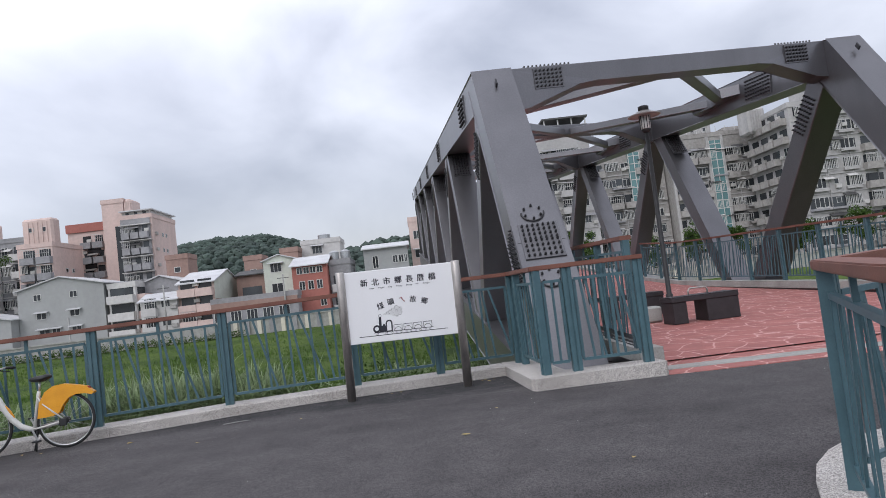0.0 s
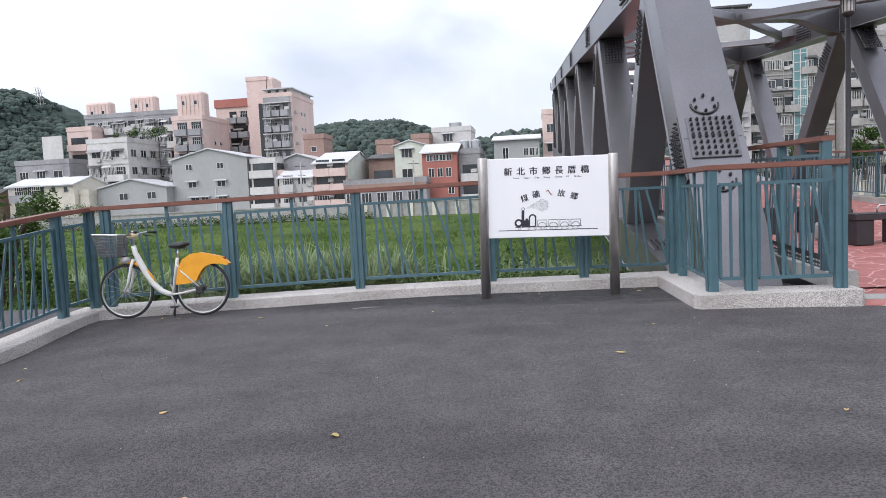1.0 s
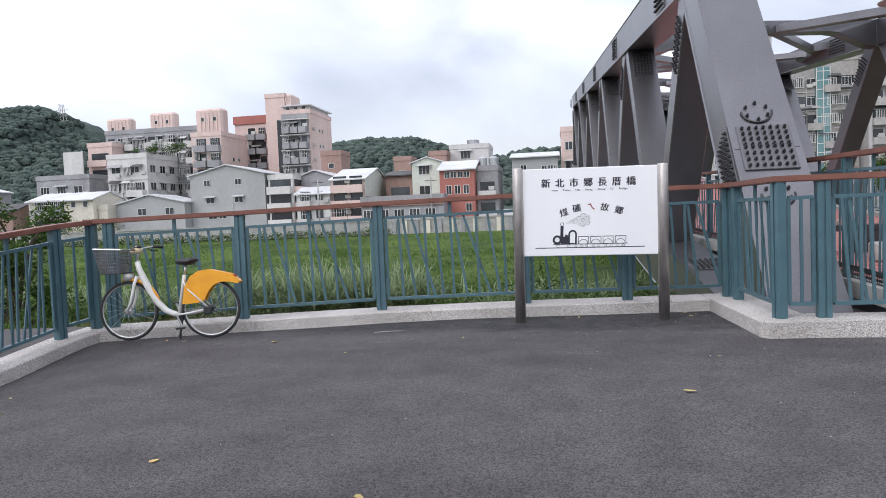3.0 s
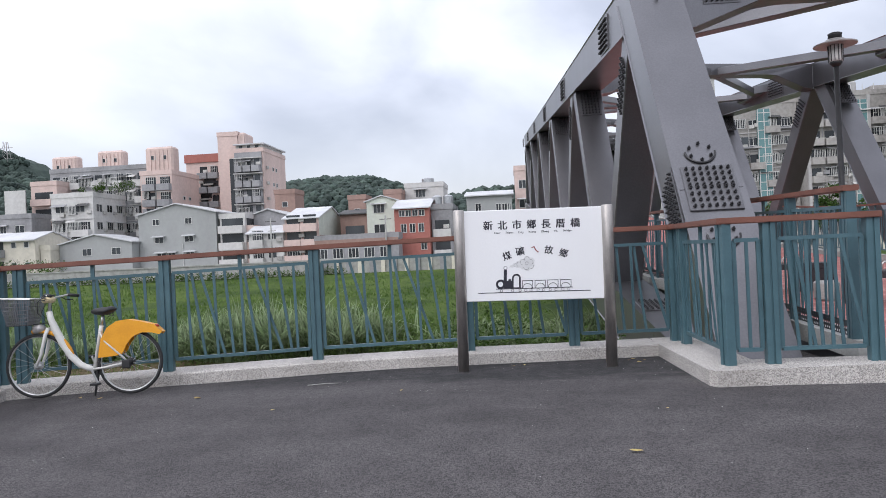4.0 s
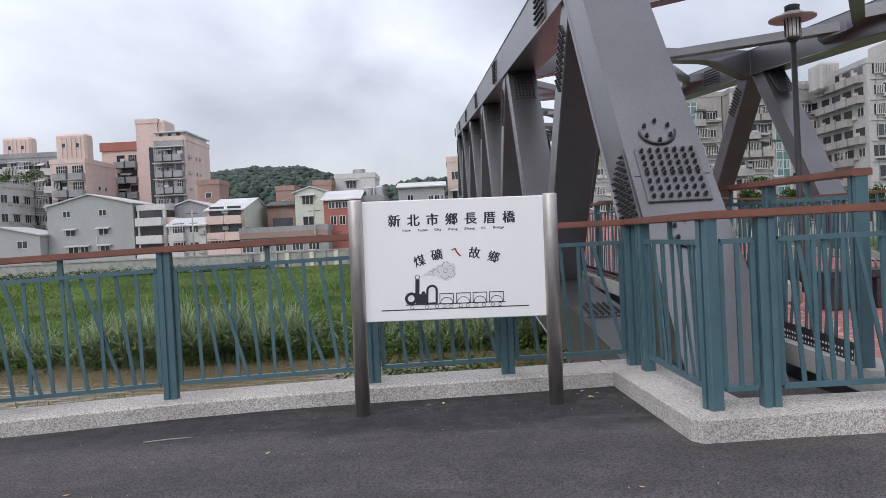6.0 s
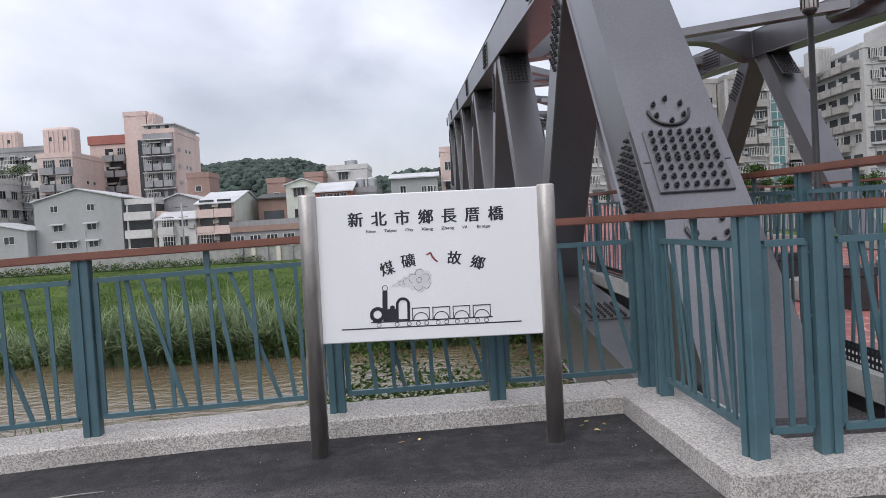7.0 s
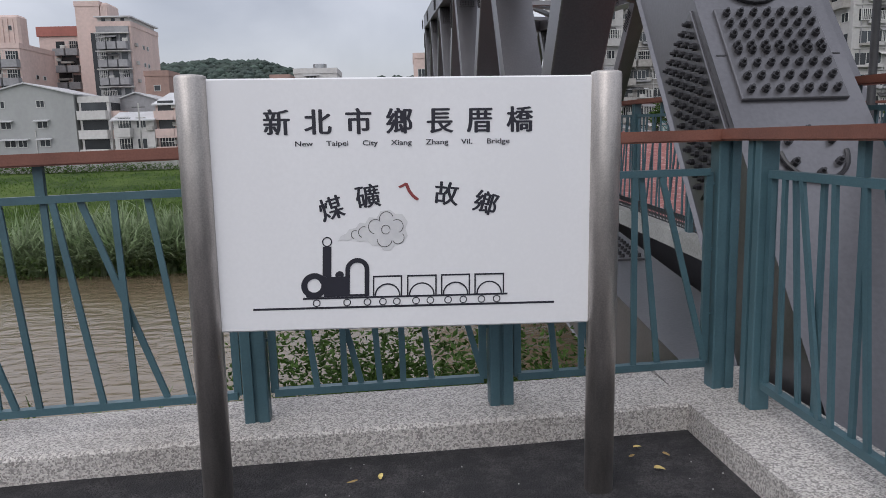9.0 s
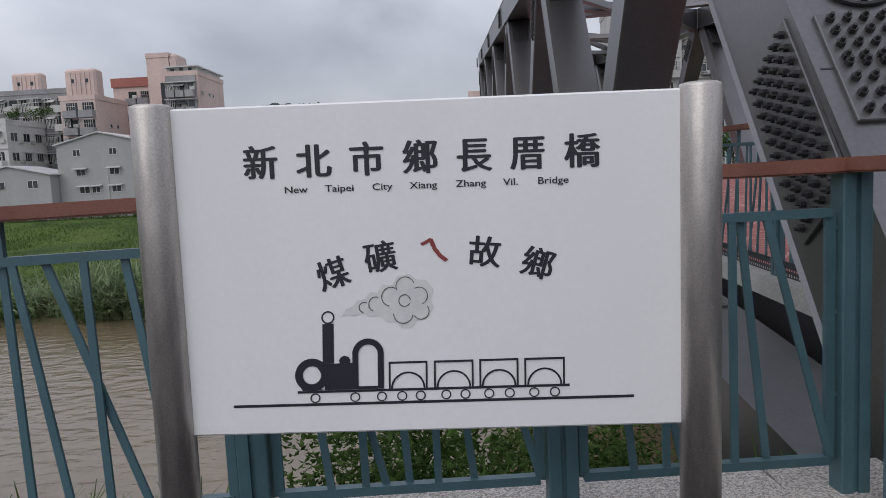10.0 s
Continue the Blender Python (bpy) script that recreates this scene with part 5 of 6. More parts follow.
# ---- plants ----
def blades(name, count, place, length, width, mat, label, seed, lean=0.5, seg=3):
    """Many bent, tapering blades in one mesh."""
    r = random.Random(seed)
    vs, fs = [], []
    for _ in range(count):
        p = place(r)
        if p is None:
            continue
        x, y, z, k = p
        a = r.uniform(0, 6.283)
        ln = length * k * r.uniform(0.6, 1.15)
        w = width * r.uniform(0.7, 1.3)
        dx, dy = math.cos(a), math.sin(a)
        b = r.uniform(0.1, lean) * ln
        base = len(vs)
        for i in range(seg + 1):
            f = i / seg
            cx, cy, cz = x + dx * b * f * f, y + dy * b * f * f, z + ln * (f - 0.22 * f * f * (b / ln) * 2)
            ww = w * (1 - f) ** 0.7 * 0.5 + 0.002
            vs += [(cx - dy * ww, cy + dx * ww, cz), (cx + dy * ww, cy - dx * ww, cz)]
        fs += [(base + 2 * i, base + 2 * i + 1, base + 2 * i + 3, base + 2 * i + 2) for i in range(seg)]
    me = bpy.data.meshes.new(name)
    me.from_pydata(vs, [], fs)
    me.materials.append(mat)
    return tagged(new(name, me), label, "plants", kind="stuff")


REED_CLUMPS = ((-17.5, 2.2, 0.95), (-13.8, 1.7, 1.1), (-10.6, 1.6, 1.0), (-25.5, 1.6, 0.6), (-33.0, 2.6, 0.8), (-42.0, 3.0, 0.8), (-52.0, 3.5, 0.7), (-1.5, 1.6, 0.5), (4.5, 2.0, 0.6))


def reed_place(r):
    c, w, k = r.choice(REED_CLUMPS)
    x, y = r.gauss(c, w), 41.7 + abs(r.gauss(0, 1.6))
    k *= 0.85 + 0.5 * noise.noise(Vector((x * 0.8, y * 0.8, 0)))
    return (x, y, land_z(y) - 0.1, max(0.3, k))


def scrub_place(r):
    x, y = r.uniform(-80, 14), 40.9 + abs(r.gauss(0, 2.2))
    return (x, y, land_z(y) - 0.05, 0.5 + 0.4 * noise.noise(Vector((x * 0.3, 9, 0))))


def lawn_place(r):
    y = 44 + 43 * r.random() ** 1.5
    x = r.uniform(-8 - y, 8 + 0.2 * y)
    k = 0.7 + 0.8 * noise.noise(Vector((x * 0.13, y * 0.13, 4)))
    return None if k < 0.35 else (x, y, land_z(y) - 0.05, k)


def weed_places(seed, count):
    r = random.Random(seed)
    out = []
    for _ in range(count):
        x, y = r.uniform(-62, 9), 41.4 + abs(r.gauss(0, 1.9))
        out.append((x, y, land_z(y) + r.uniform(0.0, 0.7), r.uniform(0.4, 0.95)))
    return out


blades("lawn_tufts", 60000, lawn_place, 0.42, 0.09, M_BLADE, "uneven tufts of rough lawn grass", 8, 0.9, 2)
blades("reeds", 16000, reed_place, 3.1, 0.17, M_REED, "tall arching reeds in clumps on the far river bank", 1, 1.35, 5)
blades("bank_grass", 9000, scrub_place, 0.6, 0.10, M_BLADE, "rough grass at the far water's edge", 2, 0.6)


def near_place(r):
    x, y = r.uniform(-16, 2.3), 11.5 + abs(r.gauss(0, 3.0))
    if y > 19.5:
        return None
    return (x, y, land_z(y) - 0.1, 0.8)


blades("near_bank_grass", 16000, near_place, 0.85, 0.022, M_BLADE, "rank grass on the near bank behind the railing", 4, 0.9)


def leafy(name, clumps, count, size, mat, label, seed, parent=None, category="shrub", kind="stuff"):
    """Small folded leaves scattered about the given clumps (x, y, z, radius)."""
    r = random.Random(seed)
    vs, fs = [], []
    for cx, cy, cz, rad in clumps:
        for _ in range(count):
            d = Vector((r.gauss(0, 1), r.gauss(0, 1), r.gauss(0, 0.8)))
            d = d.normalized() * rad * r.uniform(0.35, 1.0) ** 0.6
            p = Vector((cx, cy, cz)) + d
            a, t = r.uniform(0, 6.283), r.uniform(-0.7, 0.9)
            u = Vector((math.cos(a) * math.cos(t), math.sin(a) * math.cos(t), math.sin(t)))
            v = u.cross(Vector((r.uniform(-1, 1), r.uniform(-1, 1), 1))).normalized()
            s = size * r.uniform(0.6, 1.3)
            b = len(vs)
            mid = p + u * s * 0.5 + u.cross(v) * s * 0.12
            vs += [tuple(p), tuple(mid + v * s * 0.24), tuple(p + u * s), tuple(mid - v * s * 0.24)]
            fs += [(b, b + 1, b + 2, b + 3)]
    me = bpy.data.meshes.new(name)
    me.from_pydata(vs, [], fs)
    me.materials.append(mat)
    if parent is not None:
        return link(name, me, parent, None, label)
    return tagged(new(name, me), label, category, kind=kind)


rr = random.Random(11)
leafy("bank_shrubs", [(x, y, land_z(y) + rr.uniform(0.1, 1.5), rr.uniform(0.3, 0.6)) for x, y in [(rr.uniform(-0.9, 2.1), rr.uniform(12.6, 16.0)) for _ in range(64)]], 420, 0.075, M_LEAF, "leafy weeds and shrubs on the near bank below the sign", 21)
leafy("bank_weeds", weed_places(51, 230), 150, 0.22, M_WEED, "low broad-leaved weeds along the far bank", 52, category="weeds")
leafy("side_shrubs", [(x, y, land_z(y) + rr.uniform(0.2, 1.3), rr.uniform(0.4, 0.8)) for x, y in [(rr.uniform(-20, -7.5), rr.uniform(12.5, 18)) for _ in range(46)]], 240, 0.11, M_LEAF, "leafy shrubs on the near bank", 22)


def tree(x, y, z, h, spread, seed, label, leaf=0.13, clumps=26, per=260, name="tree"):
    r = random.Random(seed)
    t = thing(name, (x, y, z), label, "tree", "trees")
    bm = tube_bm([(x, y, z - 0.2), (x + 0.05 * h * r.uniform(-1, 1), y, z + h * 0.3), (x + 0.06 * h * r.uniform(-1, 1), y, z + h * 0.62), (x, y, z + h * 0.9)], [0.028 * h, 0.02 * h, 0.013 * h, 0.004 * h], 8)
    cl = []
    for i in range(clumps):
        f = r.uniform(0.35, 1.0)
        a = i * 2.4 + r.uniform(-0.4, 0.4)
        rad = spread * (1.05 - 0.75 * abs(f - 0.6) / 0.4 * 0.6) * r.uniform(0.4, 1.0)
        c = (x + rad * math.cos(a), y + rad * math.sin(a), z + h * f)
        cl.append((*c, spread * r.uniform(0.22, 0.42)))
        tube_bm([(x, y, z + h * (f - 0.22)), ((x + c[0]) / 2, (y + c[1]) / 2, z + h * (f - 0.08)), c], [0.009 * h, 0.006 * h, 0.002 * h], 5, bm=bm)
    part("trunk", bm, M_BARK, t)
    leafy("crown", cl, per, leaf, M_LEAF, "", seed + 1, t)
    return t


tree(-14.2, 18.2, land_z(18.2), 6.3, 1.5, 31, "slender young tree with light green leaves on the bank", 0.16, 30, 200)
tree(-18.5, 19.0, land_z(19.0), 5.4, 1.7, 33, "bushy young tree with green leaves on the bank", 0.16, 30, 200)

# ---- houses and apartment blocks across the river ----
P_GREY = paint("grey_render", (0.37, 0.38, 0.375), 0.84)
P_WHITE = paint("white_render", (0.64, 0.63, 0.61), 0.70)
P_CREAM = paint("cream_render", (0.70, 0.66, 0.56), 0.72)
P_PINK = paint("pink_tile", (0.70, 0.545, 0.495), 0.74)
P_PALE = paint("pale_green_render", (0.64, 0.68, 0.60), 0.78)
P_RED = paint("red_brick_tile", (0.42, 0.16, 0.13), 0.75)
P_BROWN = paint("brown_brick", (0.36, 0.24, 0.20), 0.7)
P_DARK = paint("weathered_grey", (0.36, 0.36, 0.37), 0.6)
P_APT = paint("stained_beige_render", (0.44, 0.42, 0.395), 0.52)
P_APT2 = paint("pale_beige_render", (0.50, 0.49, 0.48), 0.7)
WIN = {}


def window_meshes(w, h, bars_):
    key = (round(w, 2), round(h, 2), bars_)
    if key not in WIN:
        bm = bmesh.new()
        f = 0.07
        xs = [-w / 2]
        for i in range(bars_ + 2):
            c = -w / 2 + w * i / (bars_ + 1)
            xs += [c + f] if i == 0 else [c - f] if i == bars_ + 1 else [c - f / 2, c + f / 2]
        xs += [w / 2]
        zs = [0, f, h - f, h]
        gv = [[bm.verts.new((x, 0.02, z)) for z in zs] for x in xs]
        for i in range(len(xs) - 1):
            for j in range(3):
                if j != 1 or i % 2 == 0:
                    bm.faces.new((gv[i][j], gv[i + 1][j], gv[i + 1][j + 1], gv[i][j + 1]))
        ex = bmesh.ops.extrude_face_region(bm, geom=bm.faces[:])
        for v in ex["geom"]:
            if isinstance(v, bmesh.types.BMVert):
                v.co.y = -0.08
        bmesh.ops.recalc_face_normals(bm, faces=bm.faces)
        WIN[key] = (mesh_of(bm, "window", M_FRAME), mesh_of(box((-w / 2 + 0.05, -0.03, 0.05), (w / 2 - 0.05, 0.015, h - 0.05)), "pane", M_GLASS))
    return WIN[key]


def face_m(face, u, z, lo, hi):
    """A place on a block's front, right or left side; its own -y points out of the wall."""
    if face == "f":
        return Matrix.Translation((u, lo[1], z))
    if face == "r":
        return Matrix.Translation((hi[0], u, z)) @ pose(0, 0, 0, 0, 0, 90)
    return Matrix.Translation((lo[0], u, z)) @ pose(0, 0, 0, 0, 0, -90)


def window(t, face, u, z, w, h, lo, hi, bars_=1, awning=False, name="window"):
    fm, pm = window_meshes(w, h, bars_)
    m = face_m(face, u, z, lo, hi)
    ob = link(name, fm, t, m)
    link("pane", pm, ob, m)
    if awning:
        bm = bmesh.new()
        add_box(bm, (-w / 2 - 0.3, -0.75, 0), (w / 2 + 0.3, 0.02, 0.06))
        part("awning", bm, M_ROOFW, t, "", m=m @ Matrix.Translation((0, 0, h + 0.12)) @ pose(0, 0, 0, 14, 0, 0))
    return ob


BALC = {}


def balcony(t, face, u, z, w, lo, hi, mat, deep=1.1, high=1.0, grille=False):
    key = (round(w, 2), mat.name, deep, grille)
    if key not in BALC:
        bm = bmesh.new()
        add_box(bm, (-w / 2, -deep, -0.14), (w / 2, 0.02, high))
        tf = [f for f in bm.faces if f.normal.z > 0.9]
        bmesh.ops.inset_region(bm, faces=tf, thickness=0.12)
        bmesh.ops.translate(bm, verts=tf[0].verts[:], vec=(0, 0, -high + 0.02))
        g = bmesh.new()
        n = max(3, int(w / 0.35))
        for i in range(n + 1):
            x = -w / 2 + 0.05 + (w - 0.1) * i / n
            add_box(g, (x - 0.02, -deep + 0.02, high), (x + 0.02, -deep + 0.06, 2.3))
        add_box(g, (-w / 2, -deep, 2.3), (w / 2, -deep + 0.08, 2.38))
        add_box(g, (-w / 2, -deep, 1.6), (w / 2, -deep + 0.06, 1.64))
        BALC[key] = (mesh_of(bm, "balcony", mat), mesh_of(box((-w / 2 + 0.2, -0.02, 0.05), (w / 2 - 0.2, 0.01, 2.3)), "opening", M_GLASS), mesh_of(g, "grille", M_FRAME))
    a, b, c = BALC[key]
    m = face_m(face, u, z, lo, hi)
    ob = link("balcony", a, t, m)
    link("opening", b, ob, m)
    if grille:
        link("grille", c, ob, m)
    return ob


ACM = mesh_of(box((-0.42, -0.34, 0), (0.42, 0.0, 0.55), 0.03), "air_conditioner", M_AC)


def aircon(t, face, u, z, lo, hi):
    link("air_conditioner", ACM, t, face_m(face, u, z, lo, hi))


def block(name, label, lo, hi, mat, roof="flat", rmat=None, peak=1.2, group=""):
    """A house: walls, and a flat roof with a parapet, a gable facing the river, or a pitched roof along its width."""
    t = thing(name, ((lo[0] + hi[0]) / 2, lo[1], lo[2]), label, "house" if name == "house" else "building", group)
    x0, y0, z0 = lo
    x1, y1, z1 = hi
    rmat = rmat or M_ROOFW
    xm, ym = (x0 + x1) / 2, (y0 + y1) / 2
    fm = Matrix(((1, 0, 0, 0), (0, 0, 1, 0), (0, 1, 0, 0), (0, 0, 0, 1)))
    if roof == "gable":
        part("wall", prism_bm([(x0, z0), (x1, z0), (x1, z1), (xm, z1 + peak), (x0, z1)], y0, y1, m=fm), mat, t)
        for a, b in (((x0 - 0.35, z1 - 0.12), (xm, z1 + peak + 0.05)), ((xm, z1 + peak + 0.05), (x1 + 0.35, z1 - 0.12))):
            part("roof", prism_bm([a, b, (b[0], b[1] + 0.16), (a[0], a[1] + 0.16)], y0 - 0.35, y1 + 0.3, m=fm), rmat, t)
    elif roof == "pitch":
        bm = prism_bm([(y0, z0), (y1, z0), (y1, z1), (ym, z1 + peak), (y0, z1)], x0, x1, m=SIDE)
        part("wall", bm, mat, t)
        for a, b in (((y0 - 0.6, z1 - 0.2), (ym, z1 + peak + 0.04)), ((ym, z1 + peak + 0.04), (y1 + 0.4, z1 - 0.15))):
            part("roof", prism_bm([a, b, (b[0], b[1] + 0.15), (a[0], a[1] + 0.15)], x0 - 0.3, x1 + 0.3, m=SIDE), rmat, t)
    else:
        part("wall", box(lo, hi), mat, t)
        bm = bmesh.new()
        for a, b in (((x0 - 0.1, y0 - 0.1, z1), (x1 + 0.1, y0 + 0.15, z1 + 0.8)), ((x0 - 0.1, y1 - 0.15, z1), (x1 + 0.1, y1 + 0.1, z1 + 0.8)), ((x0 - 0.1, y0 + 0.15, z1), (x0 + 0.15, y1 - 0.15, z1 + 0.8)), ((x1 - 0.15, y0 + 0.15, z1), (x1 + 0.1, y1 - 0.15, z1 + 0.8))):
            add_box(bm, a, b)
        part("parapet", bm, mat, t)
        part("roof", box((x0 + 0.15, y0 + 0.15, z1 + 0.004), (x1 - 0.15, y1 - 0.15, z1 + 0.05)), M_CONC, t)
    return t


def facade(t, face, u0, u1, lo, hi, floors, mat, seed, fh=3.0, bay=3.2, z_first=None, kinds=("w", "b", "w", "g")):
    """Floors of windows, balconies, cages and air conditioners, one of each kind to a bay."""
    r = random.Random(seed)
    n = max(1, int((u1 - u0) / bay))
    col = [r.choice(kinds) for _ in range(n)]
    z0 = lo[2] + 0.9 if z_first is None else z_first
    for k in range(floors):
        z = z0 + k * fh
        for i in range(n):
            u = u0 + (i + 0.5) * (u1 - u0) / n
            w = (u1 - u0) / n
            kind = col[i] if r.random() < 0.8 else r.choice(kinds)
            if kind == "w":
                window(t, face, u - 0.1 * w, z + 0.2, min(1.7, w * 0.55), 1.35, lo, hi, r.choice((1, 2)), awning=r.random() < 0.3)
                if r.random() < 0.8:
                    aircon(t, face, u + w * 0.36, z - 0.1, lo, hi)
            elif kind == "s":
                window(t, face, u, z + 0.4, 0.8, 0.9, lo, hi, 0)
            else:
                balcony(t, face, u, z - 0.75, w * 0.86, lo, hi, mat, grille=(kind == "g"))
                if kind == "b" and r.random() < 0.5:
                    aircon(t, face, u + w * 0.2, z + 0.35, lo, hi)


def tank(t, x, y, z, r=0.75, h=1.7):
    part("water_tank", tube_bm([(x, y, z), (x, y, z + 0.35), (x, y, z + 0.35 + h), (x, y, z + 0.6 + h)], [r * 0.8, r, r, r * 0.3], 14), M_TANK, t, "steel rooftop water tank", smooth=False)


def rooftop(t, lo, hi, mat, win=True):
    part("roof_block", box(lo, hi, 0.35), mat, t)
    for i in range(5):
        u = lo[0] + (hi[0] - lo[0]) * (0.2 + 0.15 * i)
        part("rib", box((u - 0.12, lo[1] - 0.12, lo[2] + 0.5), (u + 0.12, lo[1] + 0.02, hi[2] - 0.6)), mat, t)
    if win:
        for i in range(2):
            window(t, "f", lo[0] + (hi[0] - lo[0]) * (0.3 + 0.4 * i), lo[2] + (hi[2] - lo[2]) * 0.55, 0.9, 0.8, lo, hi, 0)


# the row along the far road, west to east
lo, hi = (-102.8, 104, 0.3), (-95.0, 112, 8.2)
h = block("house", "grey two-storey house with a pale metal roof", lo, hi, P_DARK, "gable", peak=0.9)
facade(h, "f", -102, -96, lo, hi, 2, P_WHITE, 1, kinds=("w",))
lo, hi = (-91.0, 96, 0.3), (-81.2, 103, 4.3)
h = block("house", "low red-roofed house with a brick front", lo, hi, P_BROWN, "pitch", M_DARKROOF, 1.2)
facade(h, "f", -90, -82, lo, hi, 1, P_WHITE, 2, kinds=("w", "b"))
lo, hi = (-80.0, 98, 0.3), (-69.1, 106, 5.8)
h = block("house", "cream two-storey house with an overhanging pale roof", lo, hi, P_CREAM, "pitch", M_ROOFW, 1.1)
facade(h, "f", -79.6, -73.4, lo, hi, 2, P_DARK, 3, kinds=("b", "g"))
facade(h, "f", -73.4, -69.4, lo, hi, 2, P_CREAM, 4, bay=1.9, kinds=("s",))
lo, hi = (-69.0, 99, 0.3), (-67.45, 104, 4.1)
block("house", "small cream lean-to shed", lo, hi, P_CREAM, "flat")
lo, hi = (-67.4, 101, 0.3), (-55.95, 108, 4.85)
h = block("house", "grey shed with a shallow pale gable roof", lo, hi, P_GREY, "gable", peak=1.2)
for u in (-63.0, -58.4):
    window(h, "f", u, 3.0, 1.5, 1.1, lo, hi, 1)
lo, hi = (-55.9, 103, 0.3), (-43.7, 114, 8.75)
h = block("house", "plain grey gabled house with small hooded windows", lo, hi, P_GREY, "gable", peak=1.4)
for u, z, w, aw in ((-53.1, 7.1, 1.1, 0), (-48.0, 7.1, 1.1, 0), (-52.7, 4.4, 1.4, 1), (-48.0, 4.4, 1.4, 1), (-52.4, 2.0, 1.5, 1), (-50.8, 2.0, 1.2, 1), (-47.9, 2.0, 1.4, 1)):
    window(h, "f", u, z, w, 0.95, lo, hi, 1, aw)
part("drainpipe", tube_bm([(-49.0, 102.9, 0.3), (-49.0, 102.9, 4.2)], 0.06, 6), M_FRAME, h)
lo, hi = (-43.3, 103.4, 0.3), (-39.4, 113, 7.6)
h = block("house", "narrow white house with stacked balconies", lo, hi, P_WHITE, "flat")
for k in range(3):
    balcony(h, "f", -41.35, 0.5 + 2.5 * k, 3.7, lo, hi, P_WHITE)
    balcony(h, "r", 106, 0.5 + 2.5 * k, 4.2, lo, hi, P_PINK)
lo, hi = (-40.0, 107, 0.3), (-34.2, 116, 8.0)
h = block("house", "weathered grey house with a dark side wall", lo, hi, P_DARK, "gable", peak=0.9)
facade(h, "f", -39.6, -34.6, lo, hi, 2, P_WHITE, 6, kinds=("w", "b"))
lo, hi = (-37.2, 99, 0.3), (-32.2, 105, 5.1)
h = block("house", "small pale house with a sloping metal roof", lo, hi, P_WHITE, "pitch", M_ROOFW, 0.9)
facade(h, "f", -37, -32.4, lo, hi, 2, P_WHITE, 7, fh=2.6, bay=2.3, kinds=("w", "g"))
lo, hi = (-32.2, 100, 0.3), (-27.2, 114, 7.0)
h = block("house", "pink and white house with a pale pitched roof and green gable", lo, hi, P_PINK, "pitch", M_ROOFW, 1.7)
for k in range(3):
    z = 0.6 + 2.25 * k
    balcony(h, "f", -30.9, z, 2.4, lo, hi, P_PINK, grille=k == 0)
    balcony(h, "f", -28.5, z, 2.3, lo, hi, P_PINK)
    aircon(h, "f", -29.7, z + 1.3, lo, hi)
part("gable_wall", prism_bm([(100, 4.4), (114, 4.4), (114, 7.0), (107, 8.68), (100, 7.0)], -27.19, -27.12, m=SIDE), P_PALE, h, "pale green upper gable")
part("side_wall", box((-27.19, 100.2, 0.4), (-27.1, 113.9, 4.4)), P_BROWN, h, "brown lower side wall")
lo, hi = (-26.0, 108, 0.3), (-21.5, 116, 7.7)
h = block("house", "brown brick house with a grey roof", lo, hi, P_BROWN, "pitch", M_DARKROOF, 0.6)
facade(h, "f", -25.7, -21.8, lo, hi, 2, P_BROWN, 9, bay=2.0, kinds=("w", "b", "g"))
lo, hi = (-21.4, 106, 0.3), (-16.7, 116, 9.2)
h = block("house", "cream and pale green house", lo, hi, P_PALE, "gable", M_ROOFW, 0.7)
facade(h, "f", -21.2, -17, lo, hi, 3, P_CREAM, 10, bay=2.2, kinds=("w", "s"))
lo, hi = (-16.4, 101, 0.3), (-11.4, 111, 7.7)
h = block("house", "red-tiled house with a pale metal roof", lo, hi, P_RED, "pitch", M_ROOFW, 1.3)
for i in range(3):
    window(h, "f", -15.1 + 1.25 * i, 4.1, 0.85, 1.3, lo, hi, 1)
for i in range(4):
    window(h, "f", -15.3 + 0.95 * i, 6.4, 0.85, 0.95, lo, hi, 1)
window(h, "f", -12.3, 1.6, 0.9, 1.2, lo, hi, 1)
for k in range(3):
    window(h, "r", 104, 1.5 + 2.2 * k, 0.9, 1.1, lo, hi, 1)
lo, hi = (-11.3, 103, 0.3), (-8.2, 112, 7.3)
h = block("house", "grey narrow house with rooftop tanks", lo, hi, P_DARK, "flat")
facade(h, "f", -11.2, -8.3, lo, hi, 2, P_WHITE, 12, bay=1.5, kinds=("w", "b"))
tank(h, -9.0, 106, 7.3)
tank(h, -10.7, 106, 7.3)
lo, hi = (-6.3, 106, 0.3), (0.4, 115, 9.3)
h = block("house", "grey-blue house under a wide metal roof", lo, hi, P_GREY, "pitch", M_ROOFW, 0.7)
for i, (u, w) in enumerate(((-4.6, 0.9), (-1.6, 0.8), (-0.7, 0.8), (0.0, 0.5))):
    window(h, "f", u, 6.7 if i else 6.2, w, 1.2 if i else 1.9, lo, hi, 1)
facade(h, "f", -6, 0, lo, hi, 2, P_WHITE, 13, kinds=("w", "b"))
lo, hi = (1.0, 112, 0.3), (4.5, 120, 13.2)
h = block("house", "slim pink block behind the bridge", lo, hi, P_PINK, "flat")
facade(h, "f", 1.1, 4.4, lo, hi, 4, P_PINK, 14, bay=1.7, kinds=("w", "b"))
# low shop row along the road
lo, hi = (-27.0, 97, 0.2), (-15.3, 100.2, 3.4)
h = block("house", "low weathered shop row with a faded band and open fronts", lo, hi, P_DARK, "flat")
part("fascia", box((-27.0, 96.7, 2.75), (-15.3, 96.98, 3.5)), P_BROWN, h, "faded brown fascia")
for i in range(5):
    window(h, "f", -26 + 2.2 * i, 0.9, 1.5, 1.4, lo, hi, 2)
